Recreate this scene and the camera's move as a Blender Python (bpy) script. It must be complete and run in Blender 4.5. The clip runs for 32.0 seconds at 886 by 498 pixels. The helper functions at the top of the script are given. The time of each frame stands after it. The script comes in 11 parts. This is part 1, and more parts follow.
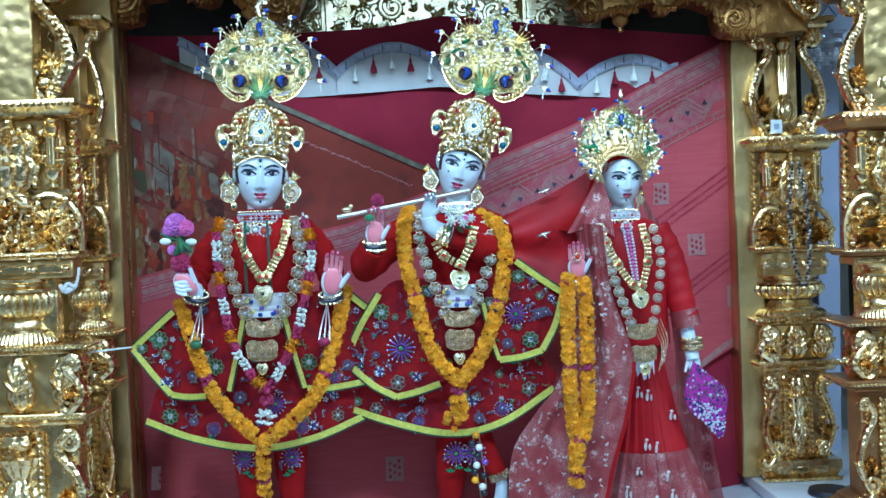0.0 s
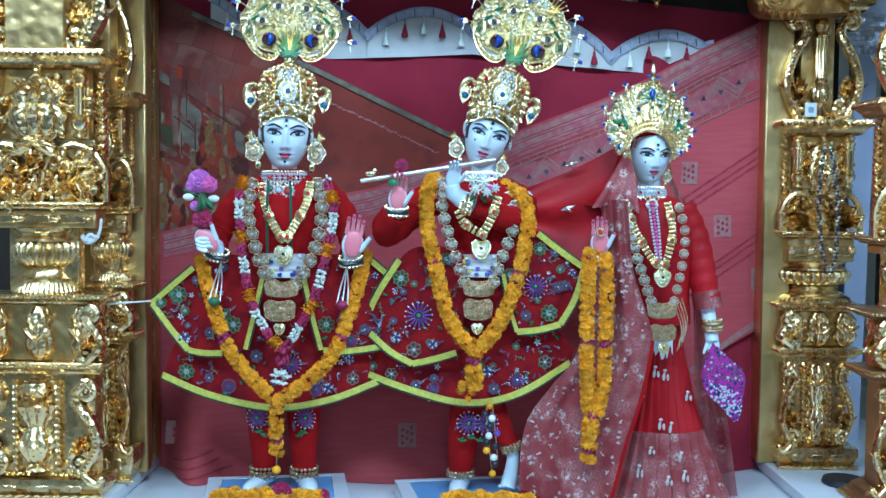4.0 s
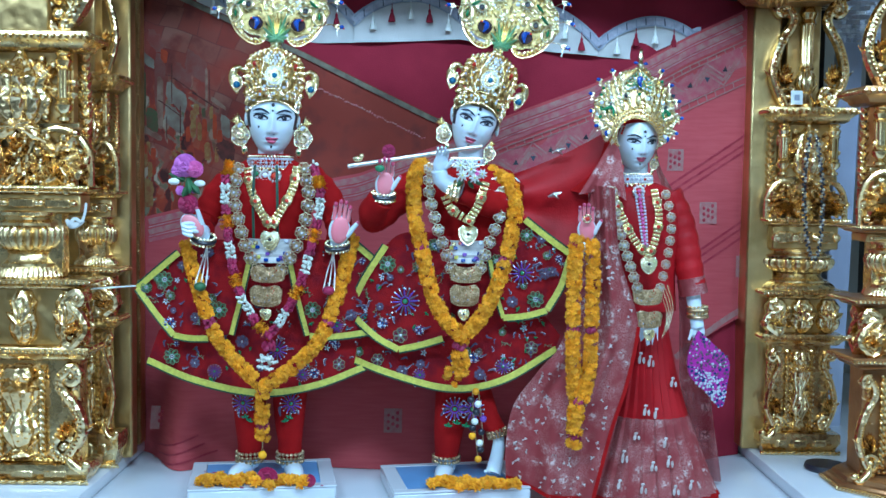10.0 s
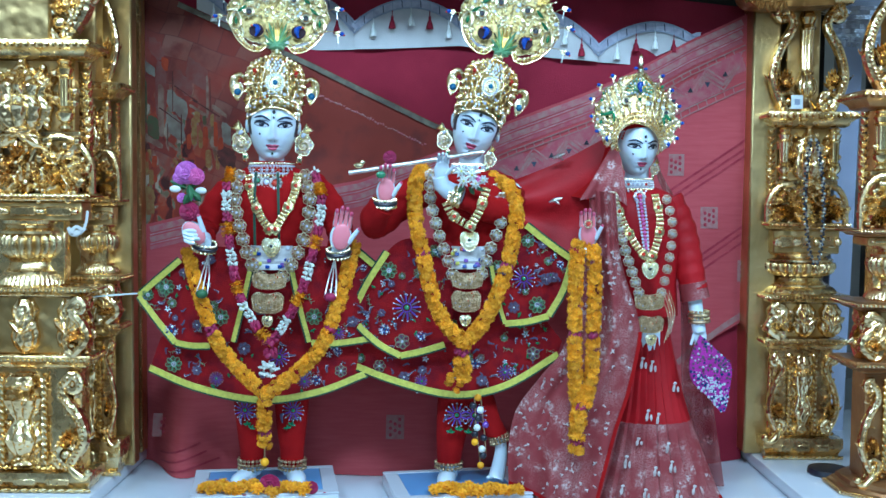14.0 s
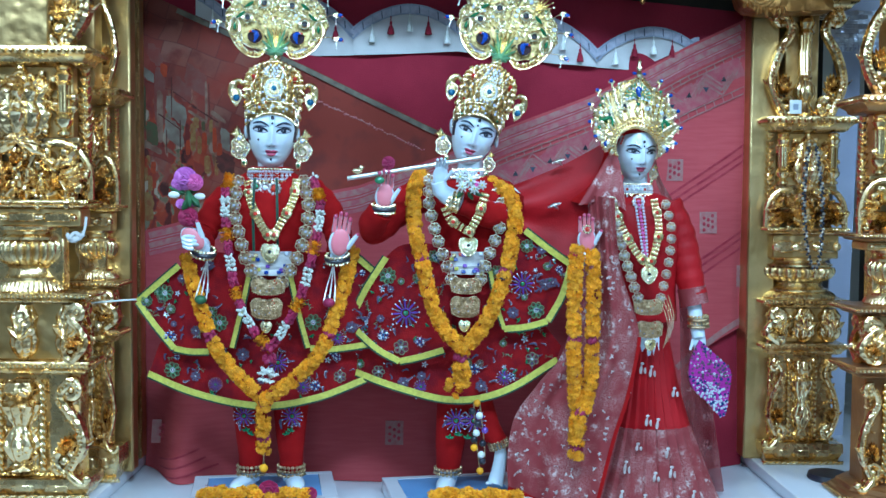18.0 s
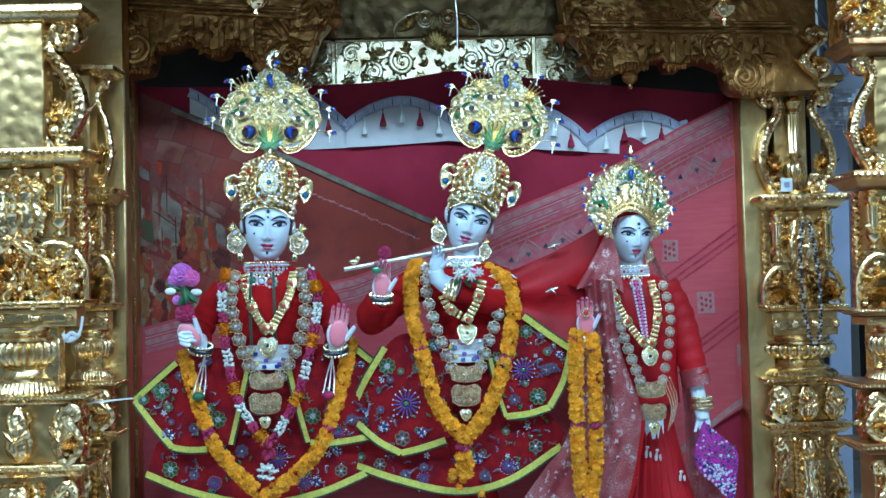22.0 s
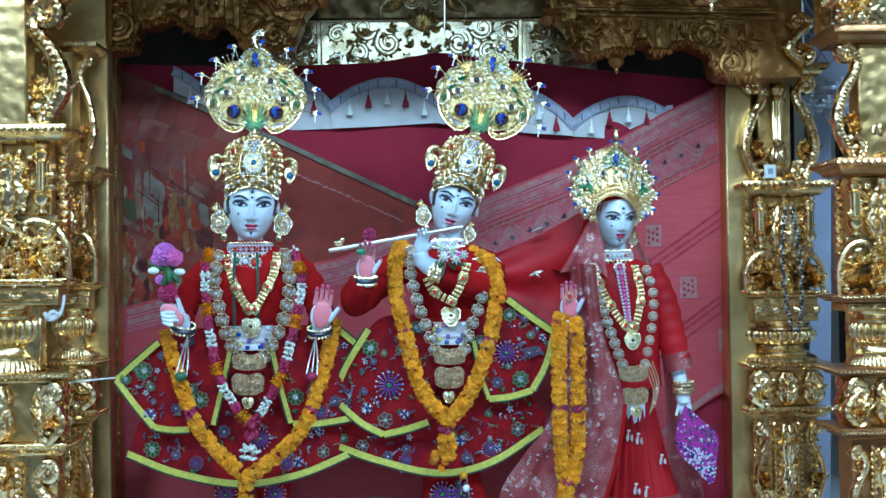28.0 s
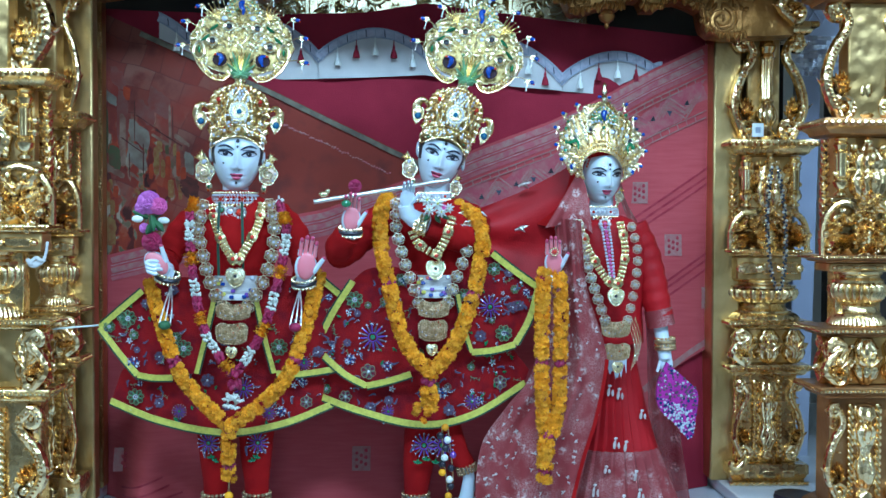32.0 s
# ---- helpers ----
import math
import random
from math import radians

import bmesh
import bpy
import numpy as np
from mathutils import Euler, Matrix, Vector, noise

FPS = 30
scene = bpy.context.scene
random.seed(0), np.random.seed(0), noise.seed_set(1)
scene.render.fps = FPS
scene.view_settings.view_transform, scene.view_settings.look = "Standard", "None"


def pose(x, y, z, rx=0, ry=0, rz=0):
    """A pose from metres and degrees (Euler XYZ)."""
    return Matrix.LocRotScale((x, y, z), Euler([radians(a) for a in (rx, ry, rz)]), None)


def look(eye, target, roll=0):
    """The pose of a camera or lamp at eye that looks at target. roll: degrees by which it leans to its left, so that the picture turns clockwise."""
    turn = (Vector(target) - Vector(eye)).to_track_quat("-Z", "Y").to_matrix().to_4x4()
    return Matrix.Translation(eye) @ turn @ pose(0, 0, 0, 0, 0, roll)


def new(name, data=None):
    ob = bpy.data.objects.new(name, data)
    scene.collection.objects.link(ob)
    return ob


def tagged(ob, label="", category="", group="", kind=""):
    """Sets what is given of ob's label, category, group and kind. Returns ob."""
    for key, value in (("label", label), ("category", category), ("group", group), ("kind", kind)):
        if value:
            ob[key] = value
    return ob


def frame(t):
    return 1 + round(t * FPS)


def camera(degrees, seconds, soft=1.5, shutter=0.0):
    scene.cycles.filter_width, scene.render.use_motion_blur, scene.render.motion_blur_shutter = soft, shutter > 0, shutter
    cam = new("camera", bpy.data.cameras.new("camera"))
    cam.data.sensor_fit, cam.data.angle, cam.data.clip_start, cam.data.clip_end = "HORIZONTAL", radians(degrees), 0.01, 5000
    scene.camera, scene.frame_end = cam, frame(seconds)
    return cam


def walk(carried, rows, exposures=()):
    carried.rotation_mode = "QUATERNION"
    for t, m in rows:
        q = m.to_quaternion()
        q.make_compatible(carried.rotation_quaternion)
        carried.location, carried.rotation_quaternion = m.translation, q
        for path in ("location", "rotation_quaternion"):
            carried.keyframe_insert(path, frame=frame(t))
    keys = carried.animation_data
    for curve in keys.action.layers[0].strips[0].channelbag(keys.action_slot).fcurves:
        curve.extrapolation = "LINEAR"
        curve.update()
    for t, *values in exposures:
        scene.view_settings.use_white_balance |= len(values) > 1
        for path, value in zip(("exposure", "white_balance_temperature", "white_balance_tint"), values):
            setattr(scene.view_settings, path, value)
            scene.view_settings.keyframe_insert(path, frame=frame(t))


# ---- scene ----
cam = camera(46.2, 32.0)

PATH = [
    (0, (-0.014, -2.969, 0.904), (0.014, -0.97, 0.864), -2.2),
    (0.5, (-0.018, -2.968, 0.905), (0.054, -0.971, 0.841), -1.6),
    (1, (-0.018, -2.966, 0.897), (0.006, -0.967, 0.854), -1.7),
    (1.5, (-0.018, -2.956, 0.896), (0.009, -0.958, 0.821), -1.4),
    (2, (-0.023, -2.951, 0.895), (0.023, -0.954, 0.808), -0.9),
    (2.5, (-0.013, -2.953, 0.9), (0.005, -0.956, 0.797), 0.4),
    (3, (-0.008, -2.952, 0.894), (-0.008, -0.955, 0.779), 1.0),
    (3.5, (-0.004, -2.952, 0.898), (-0.028, -0.955, 0.797), 0.5),
    (5.5, (-0.01, -2.951, 0.893), (-0.015, -0.953, 0.801), 0.6),
    (6, (-0.009, -2.953, 0.894), (-0.015, -0.956, 0.795), 0.6),
    (6.5, (-0.011, -2.952, 0.901), (-0.019, -0.955, 0.792), 0.6),
    (7, (-0.013, -2.952, 0.899), (-0.018, -0.955, 0.79), 0.7),
    (7.5, (-0.011, -2.952, 0.892), (-0.006, -0.955, 0.782), 0.7),
    (8, (-0.007, -2.951, 0.892), (-0.012, -0.954, 0.776), 0.7),
    (8.5, (-0.009, -2.951, 0.891), (-0.006, -0.955, 0.775), 0.7),
    (9, (-0.011, -2.95, 0.901), (-0.004, -0.954, 0.776), 0.8),
    (9.5, (-0.015, -2.95, 0.899), (-0.007, -0.954, 0.775), 0.8),
    (10, (-0.014, -2.95, 0.899), (-0.003, -0.953, 0.775), 0.8),
    (10.5, (-0.014, -2.948, 0.9), (0.002, -0.952, 0.776), 0.8),
    (11, (-0.018, -2.948, 0.9), (-0.005, -0.951, 0.776), 0.8),
    (11.5, (-0.013, -2.95, 0.895), (-0.006, -0.954, 0.776), 0.7),
    (12, (-0.015, -2.949, 0.894), (-0.004, -0.952, 0.775), 0.7),
    (12.5, (-0.013, -2.949, 0.894), (-0.006, -0.952, 0.777), 0.7),
    (13, (-0.016, -2.95, 0.897), (-0.011, -0.953, 0.784), 0.5),
    (13.5, (-0.012, -2.95, 0.898), (-0.012, -0.953, 0.788), 0.4),
    (14, (-0.015, -2.951, 0.897), (-0.006, -0.954, 0.786), 0.5),
    (14.5, (-0.015, -2.948, 0.895), (-0.008, -0.951, 0.787), 0.5),
    (16.5, (-0.008, -2.95, 0.896), (-0.002, -0.953, 0.79), 0.4),
    (17, (-0.011, -2.951, 0.893), (-0.002, -0.954, 0.791), 0.4),
    (17.5, (-0.011, -2.95, 0.901), (-0.006, -0.952, 0.796), 0.3),
    (18, (-0.012, -2.95, 0.896), (-0.003, -0.952, 0.796), 0.4),
    (18.5, (-0.017, -2.948, 0.897), (0.001, -0.95, 0.799), 0.4),
    (19, (-0.018, -2.951, 0.896), (-0.001, -0.951, 0.848), -0.2),
    (19.5, (-0.019, -2.952, 0.897), (0.002, -0.952, 0.894), -0.7),
    (20, (-0.021, -2.945, 0.896), (-0.01, -0.945, 0.923), -1.4),
    (20.5, (-0.021, -2.943, 0.898), (-0.001, -0.944, 0.956), -1.6),
    (21, (-0.023, -2.943, 0.891), (0.015, -0.945, 0.952), -1.4),
    (21.5, (-0.023, -2.941, 0.889), (0.007, -0.943, 0.956), -1.4),
    (22, (-0.02, -2.944, 0.895), (0.001, -0.945, 0.965), -1.4),
    (22.5, (-0.02, -2.945, 0.895), (0.003, -0.947, 0.964), -1.4),
    (23, (-0.023, -2.943, 0.891), (0.007, -0.945, 0.96), -1.4),
    (23.5, (-0.023, -2.943, 0.892), (0.006, -0.944, 0.957), -1.3),
    (24, (-0.022, -2.943, 0.894), (0.013, -0.944, 0.952), -1.2),
    (24.5, (-0.022, -2.943, 0.895), (0.013, -0.944, 0.95), -1.1),
    (25, (-0.023, -2.944, 0.887), (0.009, -0.945, 0.946), -1.1),
    (25.5, (-0.024, -2.942, 0.888), (0.017, -0.943, 0.947), -1.1),
    (27.5, (-0.029, -2.942, 0.895), (0.03, -0.943, 0.934), -0.9),
    (28, (-0.03, -2.942, 0.893), (0.027, -0.943, 0.93), -0.8),
    (28.5, (-0.029, -2.942, 0.897), (0.033, -0.943, 0.927), -0.7),
    (29, (-0.028, -2.943, 0.892), (0.038, -0.944, 0.925), -0.7),
    (29.5, (-0.022, -2.943, 0.895), (0.04, -0.945, 0.923), -0.7),
    (30, (-0.023, -2.944, 0.89), (0.04, -0.945, 0.924), -0.7),
    (30.5, (-0.019, -2.944, 0.896), (0.045, -0.946, 0.925), -0.7),
    (31, (-0.027, -2.941, 0.888), (0.045, -0.943, 0.917), -0.6),
    (31.5, (-0.026, -2.941, 0.894), (0.055, -0.943, 0.879), -0.1),
    (32, (-0.023, -2.94, 0.893), (0.057, -0.942, 0.84), 0.2),
]
walk(cam, [(t, look(eye, target, roll)) for t, eye, target, roll in PATH], [(0, 0.02), (18.5, 0.05), (20.5, -0.10), (31, -0.10), (32, -0.03)])

# ---- light ----
world = bpy.data.worlds.new("hall_world")
world.use_nodes = True
world.node_tree.nodes["Background"].inputs[0].default_value = (0.55, 0.7, 1.0, 1)
world.node_tree.nodes["Background"].inputs[1].default_value = 0.05
scene.world = world


def area_lamp(name, place, target, size_x, size_y, watts, colour):
    data = bpy.data.lights.new(name, "AREA")
    data.shape, data.size, data.size_y = "RECTANGLE", size_x, size_y
    data.energy, data.color = watts, colour
    ob = new(name, data)
    ob.matrix_world = look(place, target)
    return ob


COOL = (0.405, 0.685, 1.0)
# Unseen overhead lamps, added to light the altar from above.
ADDED_LAMPS = [((0.25, -2.5, 2.95), (0.0, 0.0, 0.8), 1.3, 0.22, 100), ((-2.0, -2.3, 2.95), (-0.7, 0.0, 0.8), 1.2, 0.22, 77), ((2.1, -2.3, 2.95), (0.7, 0.0, 0.8), 1.2, 0.22, 80)]
for place, target, size_x, size_y, watts in ADDED_LAMPS:
    area_lamp("added_lamp_overhead", place, target, size_x, size_y, watts, COOL)
# Unseen bright panel added to the south for fill and gold reflections.
area_lamp("added_fill_panel", (0.0, -7.55, 1.35), (0.0, 0.0, 1.2), 2.7, 2.5, 95, COOL)


# ---- materials ----
def material(name, colour, rough=0.6, metal=0.0, dark=None, scale=30.0, bump=0.0, bump_scale=None, detail=4.0,
             spread=(0.35, 0.65), random_value=0.0, carve=0.0, carve_scale=45.0, spec=0.5, sheen=0.0, coat=0.0, rough_vary=0.0, subsurface=0.0):
    """A principled material with two scales of noise in colour, roughness and relief."""
    mat = bpy.data.materials.new(name)
    mat.use_nodes = True
    tree = mat.node_tree
    shader = tree.nodes["Principled BSDF"]
    shader.inputs["Roughness"].default_value = rough
    shader.inputs["Metallic"].default_value = metal
    shader.inputs["Specular IOR Level"].default_value = spec
    shader.inputs["Sheen Weight"].default_value = sheen
    shader.inputs["Coat Weight"].default_value = coat
    shader.inputs["Coat Roughness"].default_value = 0.1
    shader.inputs["Subsurface Weight"].default_value = subsurface
    shader.inputs["Subsurface Scale"].default_value = 0.01
    coord = tree.nodes.new("ShaderNodeTexCoord")
    big = tree.nodes.new("ShaderNodeTexNoise")
    big.inputs["Scale"].default_value, big.inputs["Detail"].default_value = scale, detail
    tree.links.new(coord.outputs["Object"], big.inputs["Vector"])
    ramp = tree.nodes.new("ShaderNodeValToRGB")
    low = dark if dark else tuple(c * 0.75 for c in colour)
    ramp.color_ramp.elements[0].position, ramp.color_ramp.elements[1].position = spread
    ramp.color_ramp.elements[0].color, ramp.color_ramp.elements[1].color = (*low, 1), (*colour, 1)
    tree.links.new(big.outputs["Fac"], ramp.inputs["Fac"])
    colour_out = ramp.outputs["Color"]
    if random_value:
        info = tree.nodes.new("ShaderNodeObjectInfo")
        span = tree.nodes.new("ShaderNodeMapRange")
        span.inputs["To Min"].default_value, span.inputs["To Max"].default_value = 1 - random_value, 1 + random_value
        tree.links.new(info.outputs["Random"], span.inputs["Value"])
        hsv = tree.nodes.new("ShaderNodeHueSaturation")
        tree.links.new(colour_out, hsv.inputs["Color"])
        tree.links.new(span.outputs["Result"], hsv.inputs["Value"])
        colour_out = hsv.outputs["Color"]
    tree.links.new(colour_out, shader.inputs["Base Color"])
    if rough_vary:
        fine = tree.nodes.new("ShaderNodeTexNoise")
        fine.inputs["Scale"].default_value = scale * 4.3
        tree.links.new(coord.outputs["Object"], fine.inputs["Vector"])
        span = tree.nodes.new("ShaderNodeMapRange")
        span.inputs["To Min"].default_value, span.inputs["To Max"].default_value = rough - rough_vary, rough + rough_vary
        tree.links.new(fine.outputs["Fac"], span.inputs["Value"])
        tree.links.new(span.outputs["Result"], shader.inputs["Roughness"])
    if bump:
        grain = tree.nodes.new("ShaderNodeTexNoise")
        grain.inputs["Scale"].default_value, grain.inputs["Detail"].default_value = bump_scale or scale * 5, 3.0
        tree.links.new(coord.outputs["Object"], grain.inputs["Vector"])
        node = tree.nodes.new("ShaderNodeBump")
        node.inputs["Strength"].default_value, node.inputs["Distance"].default_value = bump, 0.004
        tree.links.new(grain.outputs["Fac"], node.inputs["Height"])
        if carve:
            cut = tree.nodes.new("ShaderNodeTexVoronoi")
            cut.feature, cut.inputs["Scale"].default_value = "SMOOTH_F1", carve_scale
            tree.links.new(coord.outputs["Object"], cut.inputs["Vector"])
            chase = tree.nodes.new("ShaderNodeBump")
            chase.inputs["Strength"].default_value, chase.inputs["Distance"].default_value = carve, 0.012
            tree.links.new(cut.outputs["Distance"], chase.inputs["Height"])
            tree.links.new(chase.outputs["Normal"], node.inputs["Normal"])
        tree.links.new(node.outputs["Normal"], shader.inputs["Normal"])
    return mat


GOLD = material("gilded_brass", (0.97, 0.74, 0.42), 0.20, 1.0, (0.82, 0.53, 0.24), 9.0, 0.3, 70.0, rough_vary=0.06, carve=0.7, carve_scale=52.0)
GOLD_FLAT = material("gilded_sheet", (0.93, 0.70, 0.37), 0.27, 1.0, (0.72, 0.46, 0.20), 8.0, 0.32, 85.0, rough_vary=0.11, carve=0.10, carve_scale=16.0)
GOLD_SATIN = material("brushed_gilded_sheet", (0.80, 0.57, 0.26), 0.38, 1.0, (0.58, 0.38, 0.15), 7.0, 0.28, 60.0, rough_vary=0.12)
GOLD_BRIGHT = material("polished_gold", (0.98, 0.76, 0.42), 0.20, 1.0, (0.88, 0.58, 0.25), 14.0, 0.25, 60.0, rough_vary=0.06)
GOLD_PALE = material("pale_gold_filigree", (1.0, 0.90, 0.64), 0.24, 1.0, (0.94, 0.76, 0.42), 20.0, 0.25, 120.0, rough_vary=0.06)
# Darker gold tone for blocks set behind the ornament.
GOLD_DARK = material("darker_gilding", (0.74, 0.50, 0.22), 0.38, 1.0, (0.52, 0.32, 0.12), 7.0, 0.3, 40.0, rough_vary=0.10, carve=0.4, carve_scale=30.0)
BRASS = material("embossed_brass_sheet", (0.96, 0.85, 0.57), 0.25, 1.0, (0.78, 0.62, 0.34), 8.0, 0.12, 30.0, rough_vary=0.06, carve=0.32, carve_scale=17.0)
SILVER = material("silver", (0.96, 0.92, 0.86), 0.30, 1.0, (0.70, 0.66, 0.60), 70.0, 0.5, 160.0)
ANTIQUE = material("antique_gold_plate", (0.66, 0.47, 0.28), 0.34, 1.0, (0.42, 0.26, 0.13), 90.0, 0.8, 220.0)
MARBLE = material("white_marble", (0.66, 0.68, 0.70), 0.22, 0.0, (0.60, 0.62, 0.65), 2.5, 0.02, 20.0, coat=0.2)
SKIN = material("painted_white_marble", (0.66, 0.75, 0.80), 0.26, 0.0, (0.63, 0.72, 0.78), 5.0, coat=0.25, subsurface=0.05)
BLACK = material("black_paint", (0.012, 0.012, 0.018), 0.35, 0.0, (0.02, 0.02, 0.03), 20.0)
EYE = material("white_enamel", (0.62, 0.66, 0.70), 0.25, 0.0, (0.54, 0.58, 0.63), 20.0, coat=0.3)
LIP = material("red_lip_paint", (0.62, 0.085, 0.16), 0.28, 0.0, (0.52, 0.06, 0.12), 60.0, coat=0.3)
PALM = material("pink_palm_paint", (0.85, 0.20, 0.24), 0.35, 0.0, (0.80, 0.26, 0.28), 12.0)
RED = material("red_velvet", (0.40, 0.008, 0.008), 0.85, 0.0, (0.29, 0.005, 0.006), 14.0, 0.35, 300.0, spec=0.12)
# Dark blotches stand for close embroidery and for shade in the folds.
RED_SKIRT = material("red_shaded_embroidered_velvet", (0.31, 0.008, 0.010), 0.85, 0.0, (0.18, 0.006, 0.012), 24.0, 0.5, 260.0, spread=(0.34, 0.58), spec=0.15)
RED_SILK = material("red_silk", (0.46, 0.010, 0.014), 0.5, 0.0, (0.34, 0.007, 0.010), 9.0, 0.2, 200.0, spec=0.2)
YELLOW = material("yellow_pleated_ribbon", (0.66, 0.60, 0.10), 0.45, 0.0, (0.52, 0.44, 0.07), 90.0, 0.4, 220.0, sheen=0.1)
GREEN = material("dark_green_piping", (0.010, 0.060, 0.030), 0.6, 0.0, (0.006, 0.04, 0.02), 60.0, 0.2, 200.0)
MARIGOLD = material("marigold_petals", (0.94, 0.41, 0.010), 0.7, 0.0, (0.72, 0.24, 0.004), 2.2, 0.0, random_value=0.18)
PETAL_ROSE = material("crimson_rose_petals", (0.42, 0.012, 0.075), 0.6, 0.0, (0.26, 0.008, 0.05), 60.0, 0.4, 200.0, random_value=0.2)
PETAL_WHITE = material("white_tuberose", (0.82, 0.84, 0.80), 0.6, 0.0, (0.66, 0.70, 0.62), 50.0, 0.3, 160.0, random_value=0.1)
LEAF = material("leaf_green", (0.03, 0.14, 0.05), 0.5, 0.0, (0.015, 0.08, 0.03), 40.0, 0.3, 140.0, random_value=0.2)
PINK_FLOWER = material("pink_satin_petals", (0.75, 0.12, 0.36), 0.5, 0.0, (0.58, 0.07, 0.26), 50.0, 0.3, 150.0, random_value=0.2)
MAROON = material("maroon_cotton", (0.34, 0.024, 0.044), 0.85, 0.0, (0.25, 0.016, 0.032), 5.0, 0.4, 300.0, spec=0.15)
WHITE_CLOTH = material("white_cotton", (0.62, 0.60, 0.57), 0.85, 0.0, (0.52, 0.51, 0.49), 10.0, 0.4, 300.0)
GREY_CLOTH = material("grey_cotton_border", (0.34, 0.38, 0.45), 0.85, 0.0, (0.26, 0.30, 0.36), 30.0, 0.3, 400.0)
OLIVE_CLOTH = material("olive_border_cloth", (0.22, 0.19, 0.13), 0.85, 0.0, (0.13, 0.10, 0.075), 30.0, 0.3, 300.0)
BLUE_MARBLE = material("sky_blue_inlay", (0.14, 0.36, 0.62), 0.3, 0.0, (0.11, 0.30, 0.54), 8.0, coat=0.2)
PALE_BLUE = material("pale_blue_wall_paint", (0.46, 0.50, 0.62), 0.6, 0.0, (0.38, 0.42, 0.55), 3.0, 0.15, 60.0)
HALL_WALL = material("hall_plaster", (0.72, 0.69, 0.63), 0.8, 0.0, (0.60, 0.57, 0.52), 2.0, 0.2, 40.0)
HALL_FLOOR = material("hall_floor_stone", (0.22, 0.20, 0.18), 0.35, 0.0, (0.15, 0.14, 0.13), 3.0, 0.05, 30.0)
# Near-black colour that stands for the shade in gaps behind the altar.
DARK = material("wall_painted_shade", (0.045, 0.030, 0.018), 0.8, 0.0, (0.028, 0.018, 0.012), 6.0, 0.3, 40.0)
GEM_BLUE = material("blue_gem", (0.006, 0.06, 0.32), 0.08, 0.0, (0.005, 0.04, 0.24), 30.0, coat=1.0)
GEM_TEAL = material("teal_gem", (0.008, 0.14, 0.24), 0.08, 0.0, (0.006, 0.09, 0.18), 30.0, coat=1.0)
GEM_RED = material("red_gem", (0.70, 0.05, 0.02), 0.1, 0.0, (0.6, 0.03, 0.02), 30.0, coat=1.0)
GEM_GREEN = material("green_enamel", (0.02, 0.22, 0.09), 0.15, 0.0, (0.015, 0.15, 0.06), 30.0, coat=0.8)
GEM_CLEAR = material("clear_rhinestone", (0.70, 0.74, 0.80), 0.10, 0.3, (0.6, 0.62, 0.7), 90.0, coat=0.8)
BEAD_PURPLE = material("purple_bead", (0.22, 0.08, 0.42), 0.2, 0.3, (0.14, 0.05, 0.3), 40.0, coat=0.6)
BEAD_GREEN = material("green_sequin", (0.05, 0.22, 0.11), 0.3, 0.4, (0.03, 0.12, 0.06), 60.0)
BEAD_BLUE = material("blue_sequin", (0.03, 0.10, 0.28), 0.15, 0.6, (0.02, 0.10, 0.35), 60.0, coat=0.6)
BEAD_LILAC = material("lilac_bead", (0.22, 0.14, 0.20), 0.25, 0.3, (0.13, 0.08, 0.12), 60.0, coat=0.6)
MAGENTA = material("magenta_sequin_cloth", (0.50, 0.02, 0.30), 0.4, 0.2, (0.36, 0.01, 0.22), 60.0, 0.6, 220.0)
LINK_GOLD = material("gold_links", (1.0, 0.82, 0.46), 0.20, 1.0, (0.82, 0.58, 0.24), 1.2)
MED_SILVER = material("silver_filigree", (0.78, 0.68, 0.50), 0.34, 1.0, (0.48, 0.38, 0.25), 2.2)
MED_ANTIQUE = material("pale_gold_medallions", (0.56, 0.42, 0.26), 0.42, 0.8, (0.34, 0.24, 0.14), 2.2)
UNIT_ROSE = material("crimson_garland_petals", (0.40, 0.012, 0.07), 0.6, 0.0, (0.24, 0.008, 0.045), 2.0, random_value=0.2)
UNIT_WHITE = material("white_garland_buds", (0.66, 0.67, 0.60), 0.6, 0.0, (0.60, 0.62, 0.54), 2.0, random_value=0.1)
# Gilding turned brown: the canopy's shade is put into the colour.
LINTEL = material("shaded_gilded_lintel", (0.52, 0.255, 0.075), 0.34, 0.80, (0.29, 0.125, 0.032), 11.0, 0.45, 80.0, rough_vary=0.10, carve=0.35, carve_scale=34.0)
GREEN_PALE = material("pale_green_enamel", (0.26, 0.52, 0.30), 0.2, 0.3, (0.14, 0.36, 0.18), 40.0, coat=0.6)
# Brass with the upper panel's shade put into a darker colour.
SHADE_BRASS = material("shaded_upper_brass", (0.30, 0.20, 0.085), 0.36, 0.9, (0.15, 0.095, 0.040), 12.0, 0.4, 60.0, rough_vary=0.1, carve=0.5, carve_scale=24.0)
BROWN_EDGE = material("brown_aged_gilding", (0.50, 0.25, 0.10), 0.36, 0.75, (0.34, 0.15, 0.06), 9.0, 0.3, 60.0, rough_vary=0.1)
MIRROR_CHIP = material("mirror_chips", (0.88, 0.93, 1.0), 0.34, 0.75, (0.66, 0.72, 0.84), 40.0)
GREY_GLASS = material("grey_glass_bead", (0.10, 0.12, 0.15), 0.12, 0.5, (0.05, 0.06, 0.08), 60.0, coat=0.6)


